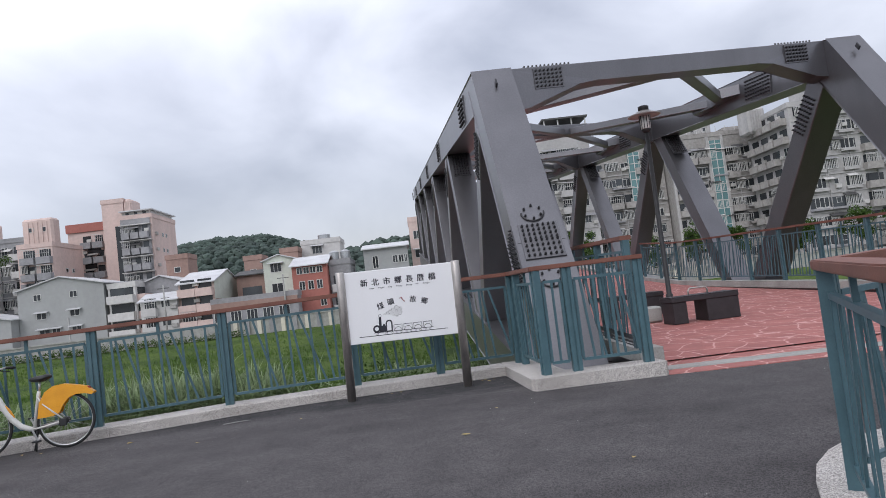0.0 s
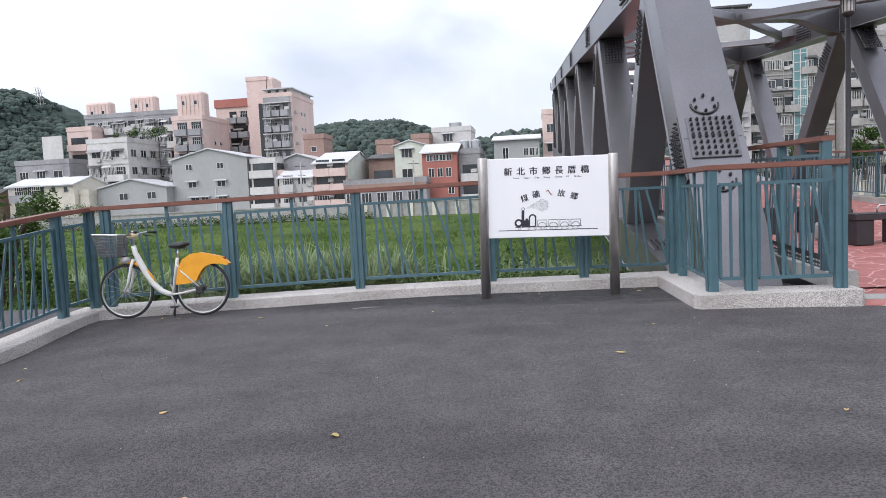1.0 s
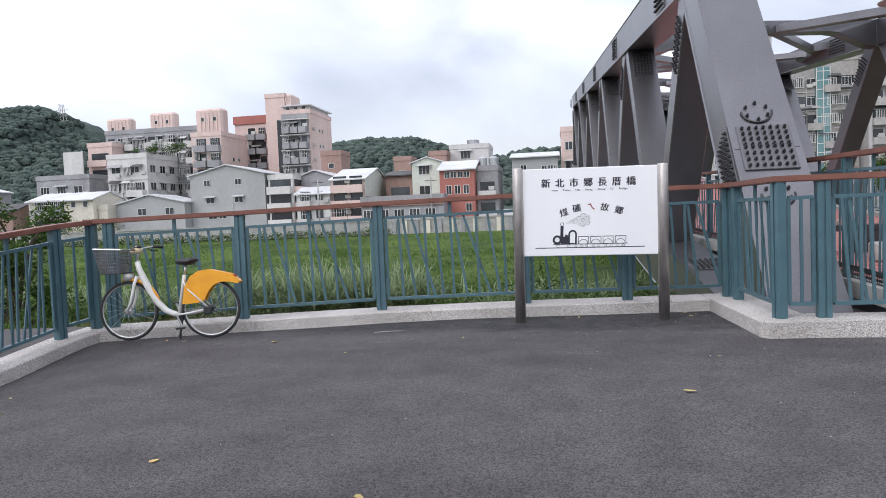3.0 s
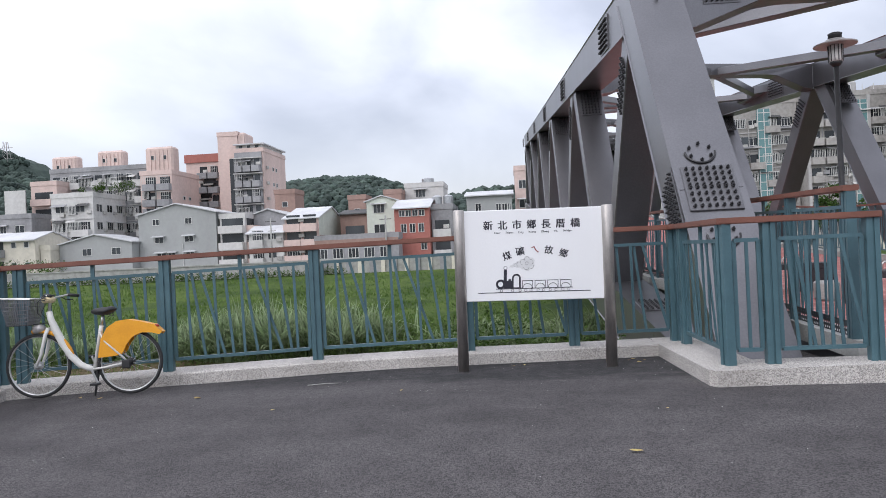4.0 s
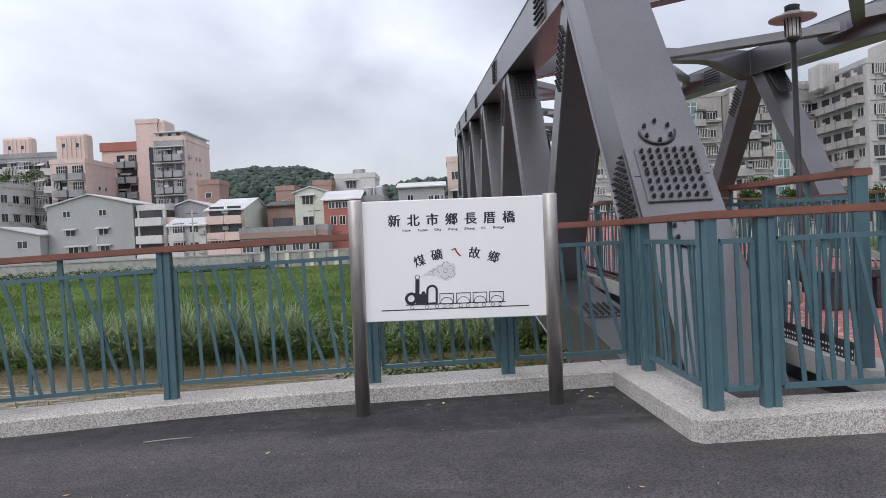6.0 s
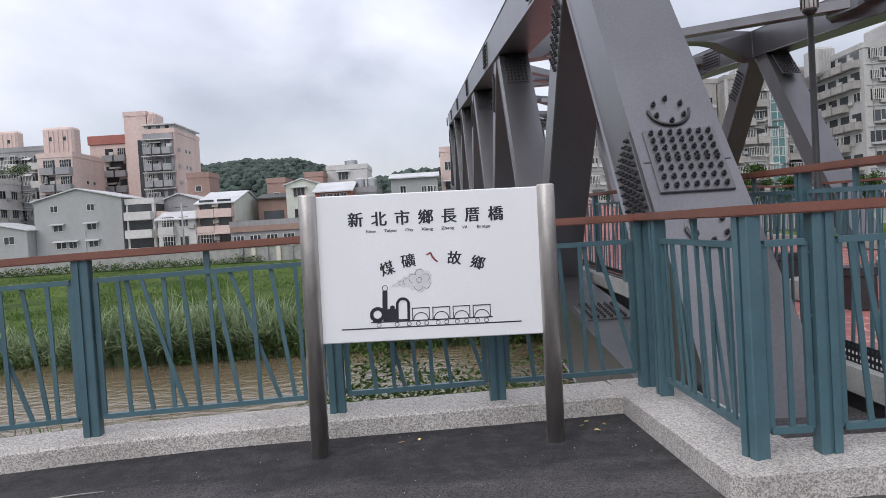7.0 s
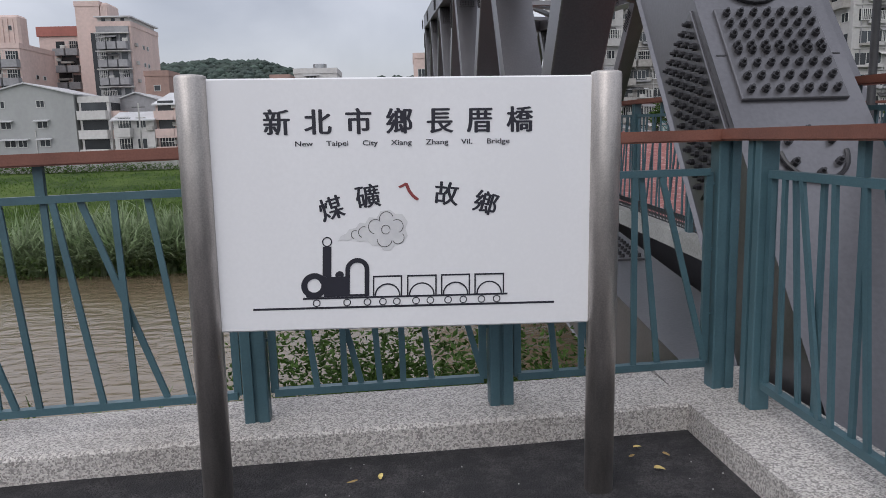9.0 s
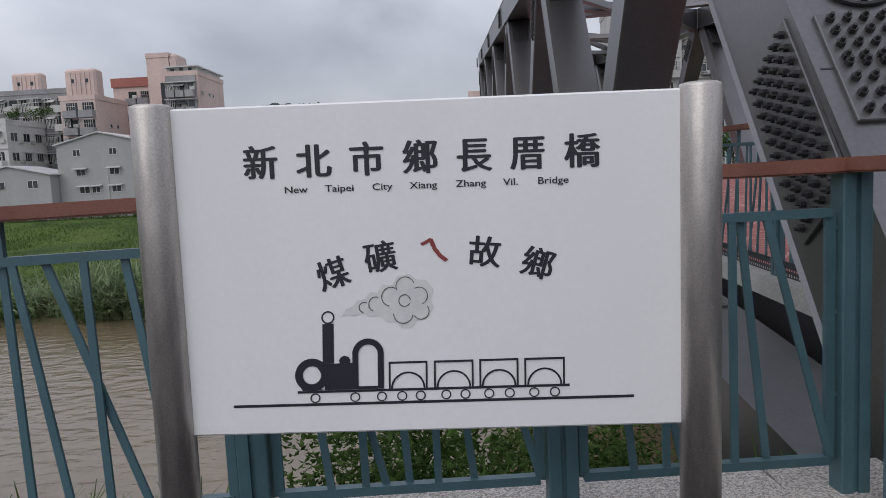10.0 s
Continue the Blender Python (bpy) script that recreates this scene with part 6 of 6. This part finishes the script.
# rooftop sheds behind the row
for x0_, x1_, z_, w_ in ((-39.0, -35.5, 12.0, 2.2), (-26.5, -23.6, 10.4, 2.4), (-20.5, -17.6, 11.0, 1.8)):
    lo, hi = (x0_, 116, 0.4), (x1_, 121, z_)
    h = block("house", "brick stair tower rising behind the roofs", lo, hi, P_BROWN, "flat")
    window(h, "f", (x0_ + x1_) / 2, z_ - w_, 1.0, 0.9, lo, hi, 0)
lo, hi = (-17.6, 120, 0.4), (-11.0, 128, 12.2)
h = block("house", "white rooftop storey with a tank", lo, hi, P_WHITE, "flat")
facade(h, "f", -17.4, -11.2, lo, hi, 4, P_WHITE, 15, kinds=("w", "s"))
tank(h, -14, 124, 12.2, 1.1, 1.4)
# the taller blocks behind
lo, hi = (-76.0, 112, 0.4), (-68.6, 121.9, 13.0)
h = block("apartment_building", "white terraced building with planted roof terraces", lo, hi, P_WHITE, "flat")
facade(h, "f", -75.8, -68.8, lo, hi, 4, P_WHITE, 16, bay=2.4, kinds=("b", "w", "g"))
facade(h, "r", 112.4, 121.6, lo, hi, 4, P_WHITE, 17, bay=2.5, kinds=("b", "w"))
lo, hi = (-83.8, 118, 0.4), (-79.0, 128, 16.0)
h = block("apartment_building", "pink building beside the terraces", lo, hi, P_PINK, "flat")
facade(h, "f", -83.6, -79.2, lo, hi, 5, P_PINK, 18, bay=2.2, kinds=("b", "w"))
lo, hi = (-89.8, 112, 0.4), (-79.6, 117, 10.0)
h = block("apartment_building", "low grey building below the hoarding", lo, hi, P_DARK, "flat")
facade(h, "f", -89.5, -79.8, lo, hi, 3, P_BROWN, 19, kinds=("w", "b"))
hoard = thing("billboard", (-84.3, 114.6, 10.7), "blank white hoarding on a rooftop frame", "billboard")
part("hoarding", box((-86.2, 114.5, 10.7), (-82.4, 114.7, 15.0)), P_WHITE, hoard)
for i in range(4):
    bar("strut", (-86.1 + 1.2 * i, 114.85, 10.0), (-86.1 + 1.2 * i, 114.85, 15.0), 0.12, 0.12, M_RAILFAR, hoard, (0, 1, 0))
lo, hi = (-83.0, 122.2, 0.4), (-64.4, 134, 18.6)
h = block("apartment_building", "grey stepped apartment block with glazed roof rooms", lo, hi, P_DARK, "flat")
facade(h, "f", -82.8, -64.6, lo, hi, 6, P_WHITE, 20, bay=2.0, kinds=("g", "w", "b"))
rooftop(h, (-86.0, 127, 17), (-80.9, 129.2, 22.4), P_PINK)
rooftop(h, (-76.8, 127, 18), (-71.7, 129.2, 23.0), P_PINK)
lo, hi = (-64.6, 120, 0.4), (-58.8, 130.6, 17.0)
h = block("apartment_building", "pink-tiled block with stacked grey balconies", lo, hi, P_PINK, "flat")
facade(h, "f", -64.0, -58.7, lo, hi, 6, P_DARK, 21, fh=2.75, bay=1.9, kinds=("b", "g"))
for k in range(3):
    for u in (124.4, 126.6):
        window(h, "r", u, 5.5 + 3.6 * k, 0.9, 0.7, lo, hi, 0)
rooftop(h, (-64.4, 121.6, 17), (-59.2, 124.2, 22.2), P_PINK)
lo, hi = (-63.0, 134.6, 0.4), (-56.0, 141, 20.8)
h = block("apartment_building", "pink block with a dark red roof band", lo, hi, P_PINK, "flat")
part("roof_band", box((-63.2, 134.3, 20.8), (-55.8, 141.2, 22.4)), P_RED, h, "dark red roof band")
facade(h, "f", -60.6, -56.2, lo, hi, 7, P_DARK, 22, fh=2.85, bay=1.9, kinds=("b", "g", "w"))
lo, hi = (-50.4, 128, 0.4), (-44.9, 140.5, 21.2)
h = block("apartment_building", "tall pink tower with a caged grey front", lo, hi, P_PINK, "flat")
part("cladding", box((-50.4, 127.75, 3.0), (-45.2, 127.99, 21.2)), P_DARK, h, "grey weathered facing")
facade(h, "f", -50.2, -45.3, (lo[0], 127.75, lo[2]), hi, 7, P_DARK, 23, fh=2.85, bay=1.6, kinds=("b", "g", "g", "w"))
for k in range(6):
    for u in (133.0, 134.8):
        if k % 3:
            window(h, "r", u, 3.5 + 2.9 * k, 0.9, 0.75, lo, hi, 0)
    aircon(h, "r", 129.5, 3.6 + 2.9 * k, lo, hi)
part("roof_room", box((-50.2, 128.3, 21.2), (-45.1, 139.5, 22.6)), P_WHITE, h)
part("roof", box((-50.5, 127.6, 22.6), (-44.6, 140.4, 22.8)), M_ROOFW, h)
for k in range(7):
    part("floor_band", box((-50.5, 127.0, 2.9 + 2.85 * k), (-45.0, 127.74, 3.05 + 2.85 * k)), P_WHITE, h)
facade(h, "f", -50, -45.4, (lo[0], 128.3, lo[2]), hi, 1, P_DARK, 24, bay=1.4, z_first=21.3, kinds=("s",))
lo, hi = (-54.4, 130, 0.4), (-50.5, 135, 24.8)
h = stair = block("apartment_building", "slim pink stair tower with a glazed strip", lo, hi, P_PINK, "flat")
part("glazing", box((-52.2, 129.9, 4), (-50.6, 129.98, 20.5)), M_GLASS, h)
rooftop(stair, (-50.5, 130.2, 21.8), (-49.1, 134.8, 25.4), P_PINK, False)
# the long apartment row to the east
lo, hi = (24.0, 118, 0.4), (33.5, 132, 27.4)
h = block("apartment_building", "pale apartment block with bay windows", lo, hi, P_APT2, "flat")
facade(h, "f", 24.3, 33.2, lo, hi, 8, P_APT2, 30, bay=2.3, kinds=("w", "g", "w"))
facade(h, "r", 118.5, 131, lo, hi, 8, P_APT, 31, bay=3.0, kinds=("b", "w"))
part("roof_canopy", box((26, 118.5, 29.6), (34, 130, 29.9)), M_DARKROOF, h)
for i in range(4):
    bar("roof_post", (26.4 + 2.4 * i, 119, 27.4), (26.4 + 2.4 * i, 119, 29.6), 0.2, 0.2, M_FRAME, h, (0, 1, 0))
lo, hi = (33.6, 121, 0.4), (47.0, 134, 23.4)
h = block("apartment_building", "stained beige apartment block with caged balconies", lo, hi, P_APT, "flat")
facade(h, "f", 33.8, 46.8, lo, hi, 7, P_APT, 32, bay=2.2, kinds=("b", "w", "g", "b"))
lo, hi = (47.2, 118, 0.4), (68.0, 134, 23.3)
h = block("apartment_building", "stained beige apartment block with a teal glazed stair strip", lo, hi, P_APT, "flat")
facade(h, "f", 47.4, 53.8, lo, hi, 7, P_APT, 33, bay=2.1, kinds=("b", "w", "b"))
facade(h, "f", 56.6, 67.8, lo, hi, 7, P_APT, 34, bay=2.2, kinds=("w", "b", "g", "w"))
part("stair_glazing", box((54.1, 117.5, 1.5), (56.2, 118.0, 22.5)), M_CYAN, h, "teal glazed stair strip")
for k in range(15):
    part("glazing_bar", box((54.05, 117.44, 1.5 + 1.45 * k), (56.25, 117.5, 1.62 + 1.45 * k)), M_FRAME, h)
for u in (54.05, 55.1, 56.15):
    part("glazing_bar", box((u, 117.42, 1.5), (u + 0.12, 117.5, 22.5)), M_FRAME, h)
for u in (47.3, 53.9, 56.5, 61.5):
    part("pier", box((u - 0.22, 117.6, 0.5), (u + 0.22, 118.0, 23.3)), P_APT2, h)
rooftop(h, (52, 122, 23.3), (57, 128, 26.6), P_APT2)
part("roof_room", box((58, 119.5, 23.3), (67.5, 128, 25.0)), P_APT, h)
for i in range(12):
    bar("roof_rail", (47.4 + i * 1.7, 118.1, 24.1), (47.4 + i * 1.7, 118.1, 25.1), 0.07, 0.07, M_FRAME, h, (0, 1, 0))
lo, hi = (61.0, 104, 0.4), (88.0, 117, 24.0)
h = block("apartment_building", "pale beige apartment block with white bay windows", lo, hi, P_APT2, "flat")
for k in range(8):
    for i, u in enumerate((64.2, 69.5, 76.0, 81.5)):
        window(h, "f", u, 1.5 + 3.0 * k, 2.2, 1.6, lo, hi, 2)
        part("sill_box", box((u - 1.2, 103.5, 1.0 + 3.0 * k), (u + 1.2, 104.0, 1.45 + 3.0 * k)), P_APT2, h)
    window(h, "f", 66.9, 2.0 + 3.0 * k, 0.8, 0.9, lo, hi, 0)
    balcony(h, "f", 72.8, 0.8 + 3.0 * k, 2.6, lo, hi, P_APT, grille=k % 2 == 0)
facade(h, "l", 104.6, 116.5, lo, hi, 8, P_APT, 36, bay=2.9, kinds=("b", "g", "b", "w"))
rooftop(h, (58.8, 112, 22.0), (61.8, 116, 26.4), P_APT2, False)
rooftop(h, (66.5, 106, 24.0), (82.5, 113, 28.4), P_APT2)
lo, hi = (88.2, 108, 0.4), (120.0, 120, 24.0)
h = block("apartment_building", "beige apartment block with glazed balconies", lo, hi, P_APT, "flat")
facade(h, "f", 88.5, 119.5, lo, hi, 7, P_APT2, 37, bay=3.1, kinds=("b", "w", "g"))

# a second teal stair strip on the middle block
strip = next(ob for ob in bpy.data.objects if ob.parent is None and ob.name.startswith("apartment_building") and 38 < ob.matrix_basis.translation.x < 42)
part("stair_glazing", box((40.7, 120.5, 1.5), (42.7, 121.0, 22.5)), M_CYAN, strip, "teal glazed stair strip")
for k in range(15):
    part("glazing_bar", box((40.65, 120.44, 1.5 + 1.45 * k), (42.75, 120.5, 1.62 + 1.45 * k)), M_FRAME, strip)
for u in (40.65, 41.65, 42.65):
    part("glazing_bar", box((u, 120.42, 1.5), (u + 0.12, 120.5, 22.5)), M_FRAME, strip)


# welded window cages, built as frames with many uprights
CAGES = [window_meshes(w, h, n)[0] for w, h, n in ((1.71, 1.46, 6), (2.41, 1.61, 8), (1.21, 1.31, 4))]
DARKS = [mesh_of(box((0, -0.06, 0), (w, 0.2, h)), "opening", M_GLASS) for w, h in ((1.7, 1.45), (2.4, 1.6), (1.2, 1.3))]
TRAYS = [mesh_of(box((0, -0.7, 0), (w, 0.2, 0.32), 0.03), "planter_ledge", m) for w, m in ((2.0, P_APT), (2.6, P_DARK), (1.5, P_APT2))]
UNITS = [mesh_of(box((0, -0.45, 0), (0.85, 0.2, 0.6), 0.04), "air_conditioner", m) for m in (P_WHITE, M_AC, P_DARK)]
HOODS = [mesh_of(prism_bm([(0.2, 0.5), (-0.8, 0.0), (-0.8, 0.05), (0.2, 0.6)], 0, w, m=SIDE), "awning", m) for w, m in ((2.0, M_DARKROOF), (1.6, P_WHITE), (2.6, P_DARK))]


def clutter(h, x0, x1, y0, z0, floors, seed, dense, fh=3.0):
    """Cages, ledges, cooling units, hoods and pipes over a block's front, floor by floor."""
    r = random.Random(seed)
    for k in range(floors):
        x = x0 + r.uniform(0, 0.8)
        while x < x1 - 2.6:
            z = z0 + k * fh
            kind = r.random()
            if kind < 0.42:
                c = r.randrange(3)
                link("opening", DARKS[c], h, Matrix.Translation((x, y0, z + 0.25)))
                link("window_cage", CAGES[c], h, Matrix.Translation((x + (0.85, 1.2, 0.6)[c], y0 - 0.45, z + 0.22)))
                if r.random() < 0.5:
                    link("awning", r.choice(HOODS), h, Matrix.Translation((x - 0.1, y0, z + 1.75)))
                x += (1.7, 2.4, 1.2)[c]
            elif kind < 0.62:
                c = r.randrange(3)
                link("opening", DARKS[1], h, Matrix.Translation((x, y0, z + 0.2)))
                link("planter_ledge", TRAYS[c], h, Matrix.Translation((x, y0, z - 0.2)))
                x += 2.0
            elif kind < 0.85:
                link("air_conditioner", r.choice(UNITS), h, Matrix.Translation((x, y0, z + r.uniform(-0.3, 0.9))))
                x += 0.8
            else:
                link("awning", r.choice(HOODS), h, Matrix.Translation((x, y0, z + 1.55)))
                x += 1.2
            x += r.uniform(0.1, 1.0) / dense
    for i in range(int((x1 - x0) / 3.2)):
        x = x0 + (i + r.random()) * 3.2
        part("downpipe", box((x, y0 - 0.14, z0 - 0.5), (x + 0.11, y0 + 0.3, z0 + floors * fh - r.uniform(0.5, 5)), 0.02), r.choice((P_DARK, P_APT2)), h)
    for k in range(1, floors):
        part("floor_ledge", box((x0 - 0.2, y0 - 0.16, z0 + k * fh - 0.62), (x1 + 0.2, y0 + 0.1, z0 + k * fh - 0.46)), P_APT2, h)


for k, (x, x1_, y, floors) in enumerate(((24.0, 33.5, 118, 8), (33.6, 47.0, 121, 7), (47.2, 68.0, 118, 7), (61.0, 88.0, 104, 8), (88.2, 120.0, 108, 7))):
    h = next(ob for ob in bpy.data.objects if ob.parent is None and ob.name.startswith("apartment_building") and abs(ob.matrix_basis.translation.x - (x + x1_) / 2) < 0.1)
    clutter(h, x + 0.5, x1_ - 0.5, y, 1.2, floors, 77 + k, 1.6 if k < 3 else 0.7)
    h.matrix_basis = h.matrix_basis @ Matrix.Diagonal((1, 1, 0.97, 1))
for k, (x, x1_, y, z, floors) in enumerate(((-50.3, -45.2, 127.74, 3.4, 6), (-64.5, -59.0, 120, 4.0, 4), (-82.9, -64.6, 122.2, 7.0, 4), (-76.0, -68.6, 112, 4.2, 3), (-60.6, -56.2, 134.6, 5.0, 5))):
    h = min((ob for ob in bpy.data.objects if ob.parent is None and ob.name.startswith("apartment_building")), key=lambda ob: abs(ob.matrix_basis.translation.x - (x + x1_) / 2) + abs(ob.matrix_basis.translation.y - y))
    clutter(h, x, x1_, y, z, floors, 97 + k, 1.4, 2.85)

# ---- levee wall, hedge, poles, far trees ----
wall = thing("levee_wall", (-30, 90, -0.4), "long grey concrete levee wall with pilasters", "wall")
part("wall_body", box((-125, 90, -1.6), (60, 90.4, 0.75)), M_CONC, wall)
part("coping", box((-125, 89.9, 0.75), (60, 90.5, 0.92)), M_CONC, wall)
for i in range(46):
    part("pilaster", box((-24 + i * 1.5, 89.75, -1.1), (-23.5 + i * 1.5, 89.99, 0.7)), P_CREAM if i % 2 else P_DARK, wall)
rr = random.Random(41)
leafy("hedge", [(-90 + i * 0.62, 88.6 + rr.uniform(-0.4, 0.4), -0.75 + rr.uniform(-0.2, 0.25), 0.65) for i in range(112)], 90, 0.26, M_LEAF, "dark green hedge at the foot of the levee wall", 42)
leafy("far_shrubs", [(rr.uniform(-110, -62), rr.uniform(90, 96), rr.uniform(0.4, 2.0), rr.uniform(0.6, 1.3)) for i in range(46)], 110, 0.3, M_LEAF, "shrubs between the far houses", 43)
leafy("east_bank_shrubs", [(rr.uniform(12.5, 34), y, land_z(y) + rr.uniform(0.6, 3.6), rr.uniform(0.8, 1.5)) for y in [rr.uniform(16, 40) for _ in range(60)]], 230, 0.26, M_LEAF, "dense shrubs on the bank beyond the bridge", 44)
leafy("terrace_plants", [(rr.uniform(-72, -62), 113 + rr.uniform(0, 2), 14.2 + rr.uniform(0, 0.8), 0.6) for i in range(14)], 90, 0.3, M_LEAF, "potted plants on the roof terrace", 45)
for i in range(9):
    tree(26 + i * 7.5 + rr.uniform(-2, 2), 96 + rr.uniform(-3, 3), 0.2, rr.uniform(4.5, 7.5), 2.4, 60 + i, "roadside tree in front of the apartments", 0.42, 16, 110)
for x, y, hgt in ((-33.2, 97.0, 7.0), (-93.0, 95.0, 9.0), (-16.9, 96.5, 6.5)):
    u = thing("utility_pole", (x, y, 0.2), "grey concrete utility pole by the far road", "pole", "utility poles")
    part("shaft", tube_bm([(x, y, 0.1), (x, y, hgt)], [0.14, 0.09], 10), M_CONC, u, smooth=True)
    bar("crossarm", (x - 0.8, y, hgt - 0.5), (x + 0.8, y, hgt - 0.5), 0.1, 0.1, M_DARKROOF, u)
sl = thing("street_lamp", (-88.0, 99.0, 0.3), "pale curved street lamp by the far road", "street lamp")
part("pole", tube_bm([(-88, 99, 0.3), (-88, 99, 7.2), (-87.6, 99, 7.8), (-86.6, 99, 8.0)], [0.1, 0.07, 0.06, 0.05], 8), M_LIGHTGREY, sl)

# ---- wooded hills ----
def ridge(points, x):
    for (a, za), (b, zb_) in zip(points, points[1:]):
        if a <= x <= b:
            f = (x - a) / (b - a)
            f = f * f * (3 - 2 * f)
            return za + (zb_ - za) * f
    return points[0][1] if x < points[0][0] else points[-1][1]


WEST = [(-700, 46), (-560, 68), (-470, 82), (-415, 88), (-380, 91), (-356, 90), (-338, 84), (-326, 68), (-300, 56), (-250, 30), (-200, 8)]
MID = [(-330, 4), (-250, 30), (-200, 48), (-150, 51), (-114, 53), (-92, 52), (-70, 46), (-55, 39), (-38, 35), (-8, 36), (30, 30), (120, 20), (240, 4)]


def hill(name, points, y0, yr, label, seed, count, size):
    x0, x1 = points[0][0], points[-1][0]

    def at(u, v):
        x = x0 + (x1 - x0) * u
        f = math.sin(min(1, v * 1.25) * math.pi / 2)
        z = ridge(points, x) * f * 0.95
        return (x, y0 + (yr - y0) * v * 1.25, z - 2 + 2.5 * noise.noise(Vector((x * 0.03, v * 6, seed))))
    r = random.Random(seed)
    me = sheet(90, 14, at)
    bm = bmesh.new()
    bm.from_mesh(me)
    ico = bmesh.new()
    bmesh.ops.create_icosphere(ico, subdivisions=1, radius=1.0)
    iv, fv = [v.co.copy() for v in ico.verts], [[v.index for v in f.verts] for f in ico.faces]
    ico.free()
    vs, fs = [v.co[:] for v in bm.verts], [[v.index for v in f.verts] for f in bm.faces]
    bm.free()
    for _ in range(count):
        u, v = r.uniform(0.01, 0.99), r.uniform(0.1, 0.86)
        p = at(u, v)
        s = size * r.uniform(0.5, 1.25)
        b = len(vs)
        for c in iv:
            k = s * (1 + 0.35 * noise.noise(Vector((c.x * 2 + p[0], c.y * 2, c.z * 2 + p[1]))))
            vs.append((p[0] + c.x * k, p[1] + c.y * k, p[2] + s * 0.35 + c.z * k * 0.85))
        fs += [[b + i for i in f] for f in fv]
    m2 = bpy.data.meshes.new(name)
    m2.from_pydata(vs, [], fs)
    m2.materials.append(M_FOREST)
    bpy.data.meshes.remove(me)
    return tagged(new(name, m2), label, "hill", kind="stuff")


hill("wooded_hill", WEST, 300, 450, "steep wooded hill behind the town", 3, 11500, 2.7)
hill("wooded_ridge", MID, 320, 450, "low wooded ridge behind the roofs", 4, 8000, 2.7)
hill("far_ridge", [(-300, 20), (-120, 44), (-20, 58), (60, 60), (200, 56), (420, 40), (600, 10)], 560, 700, "distant wooded ridge", 6, 1500, 7.0)
PX = -333
py = thing("transmission_pylon", (PX, 440, 62), "pale lattice transmission pylon on the hill", "pylon")
for s, q in ((-1, -1), (1, -1), (1, 1), (-1, 1)):
    bar("leg", (PX + s * 3.2, 440 + q * 3.2, 60), (PX + s * 0.5, 440 + q * 0.5, 87), 0.28, 0.28, M_LIGHTGREY, py, (0, 1, 0))
for k in range(6):
    w = 2.9 - 0.44 * k
    bar("lattice", (PX - w, 437, 63 + 4 * k), (PX + w * 0.85, 437, 67 + 4 * k), 0.2, 0.2, M_LIGHTGREY, py, (0, 1, 0))
    bar("lattice", (PX + w, 437, 63 + 4 * k), (PX - w * 0.85, 437, 67 + 4 * k), 0.2, 0.2, M_LIGHTGREY, py, (0, 1, 0))
for k in range(3):
    bar("arm", (PX - 4.5, 440, 76 + 3.6 * k), (PX + 4.5, 440, 76 + 3.6 * k), 0.25, 0.3, M_LIGHTGREY, py)
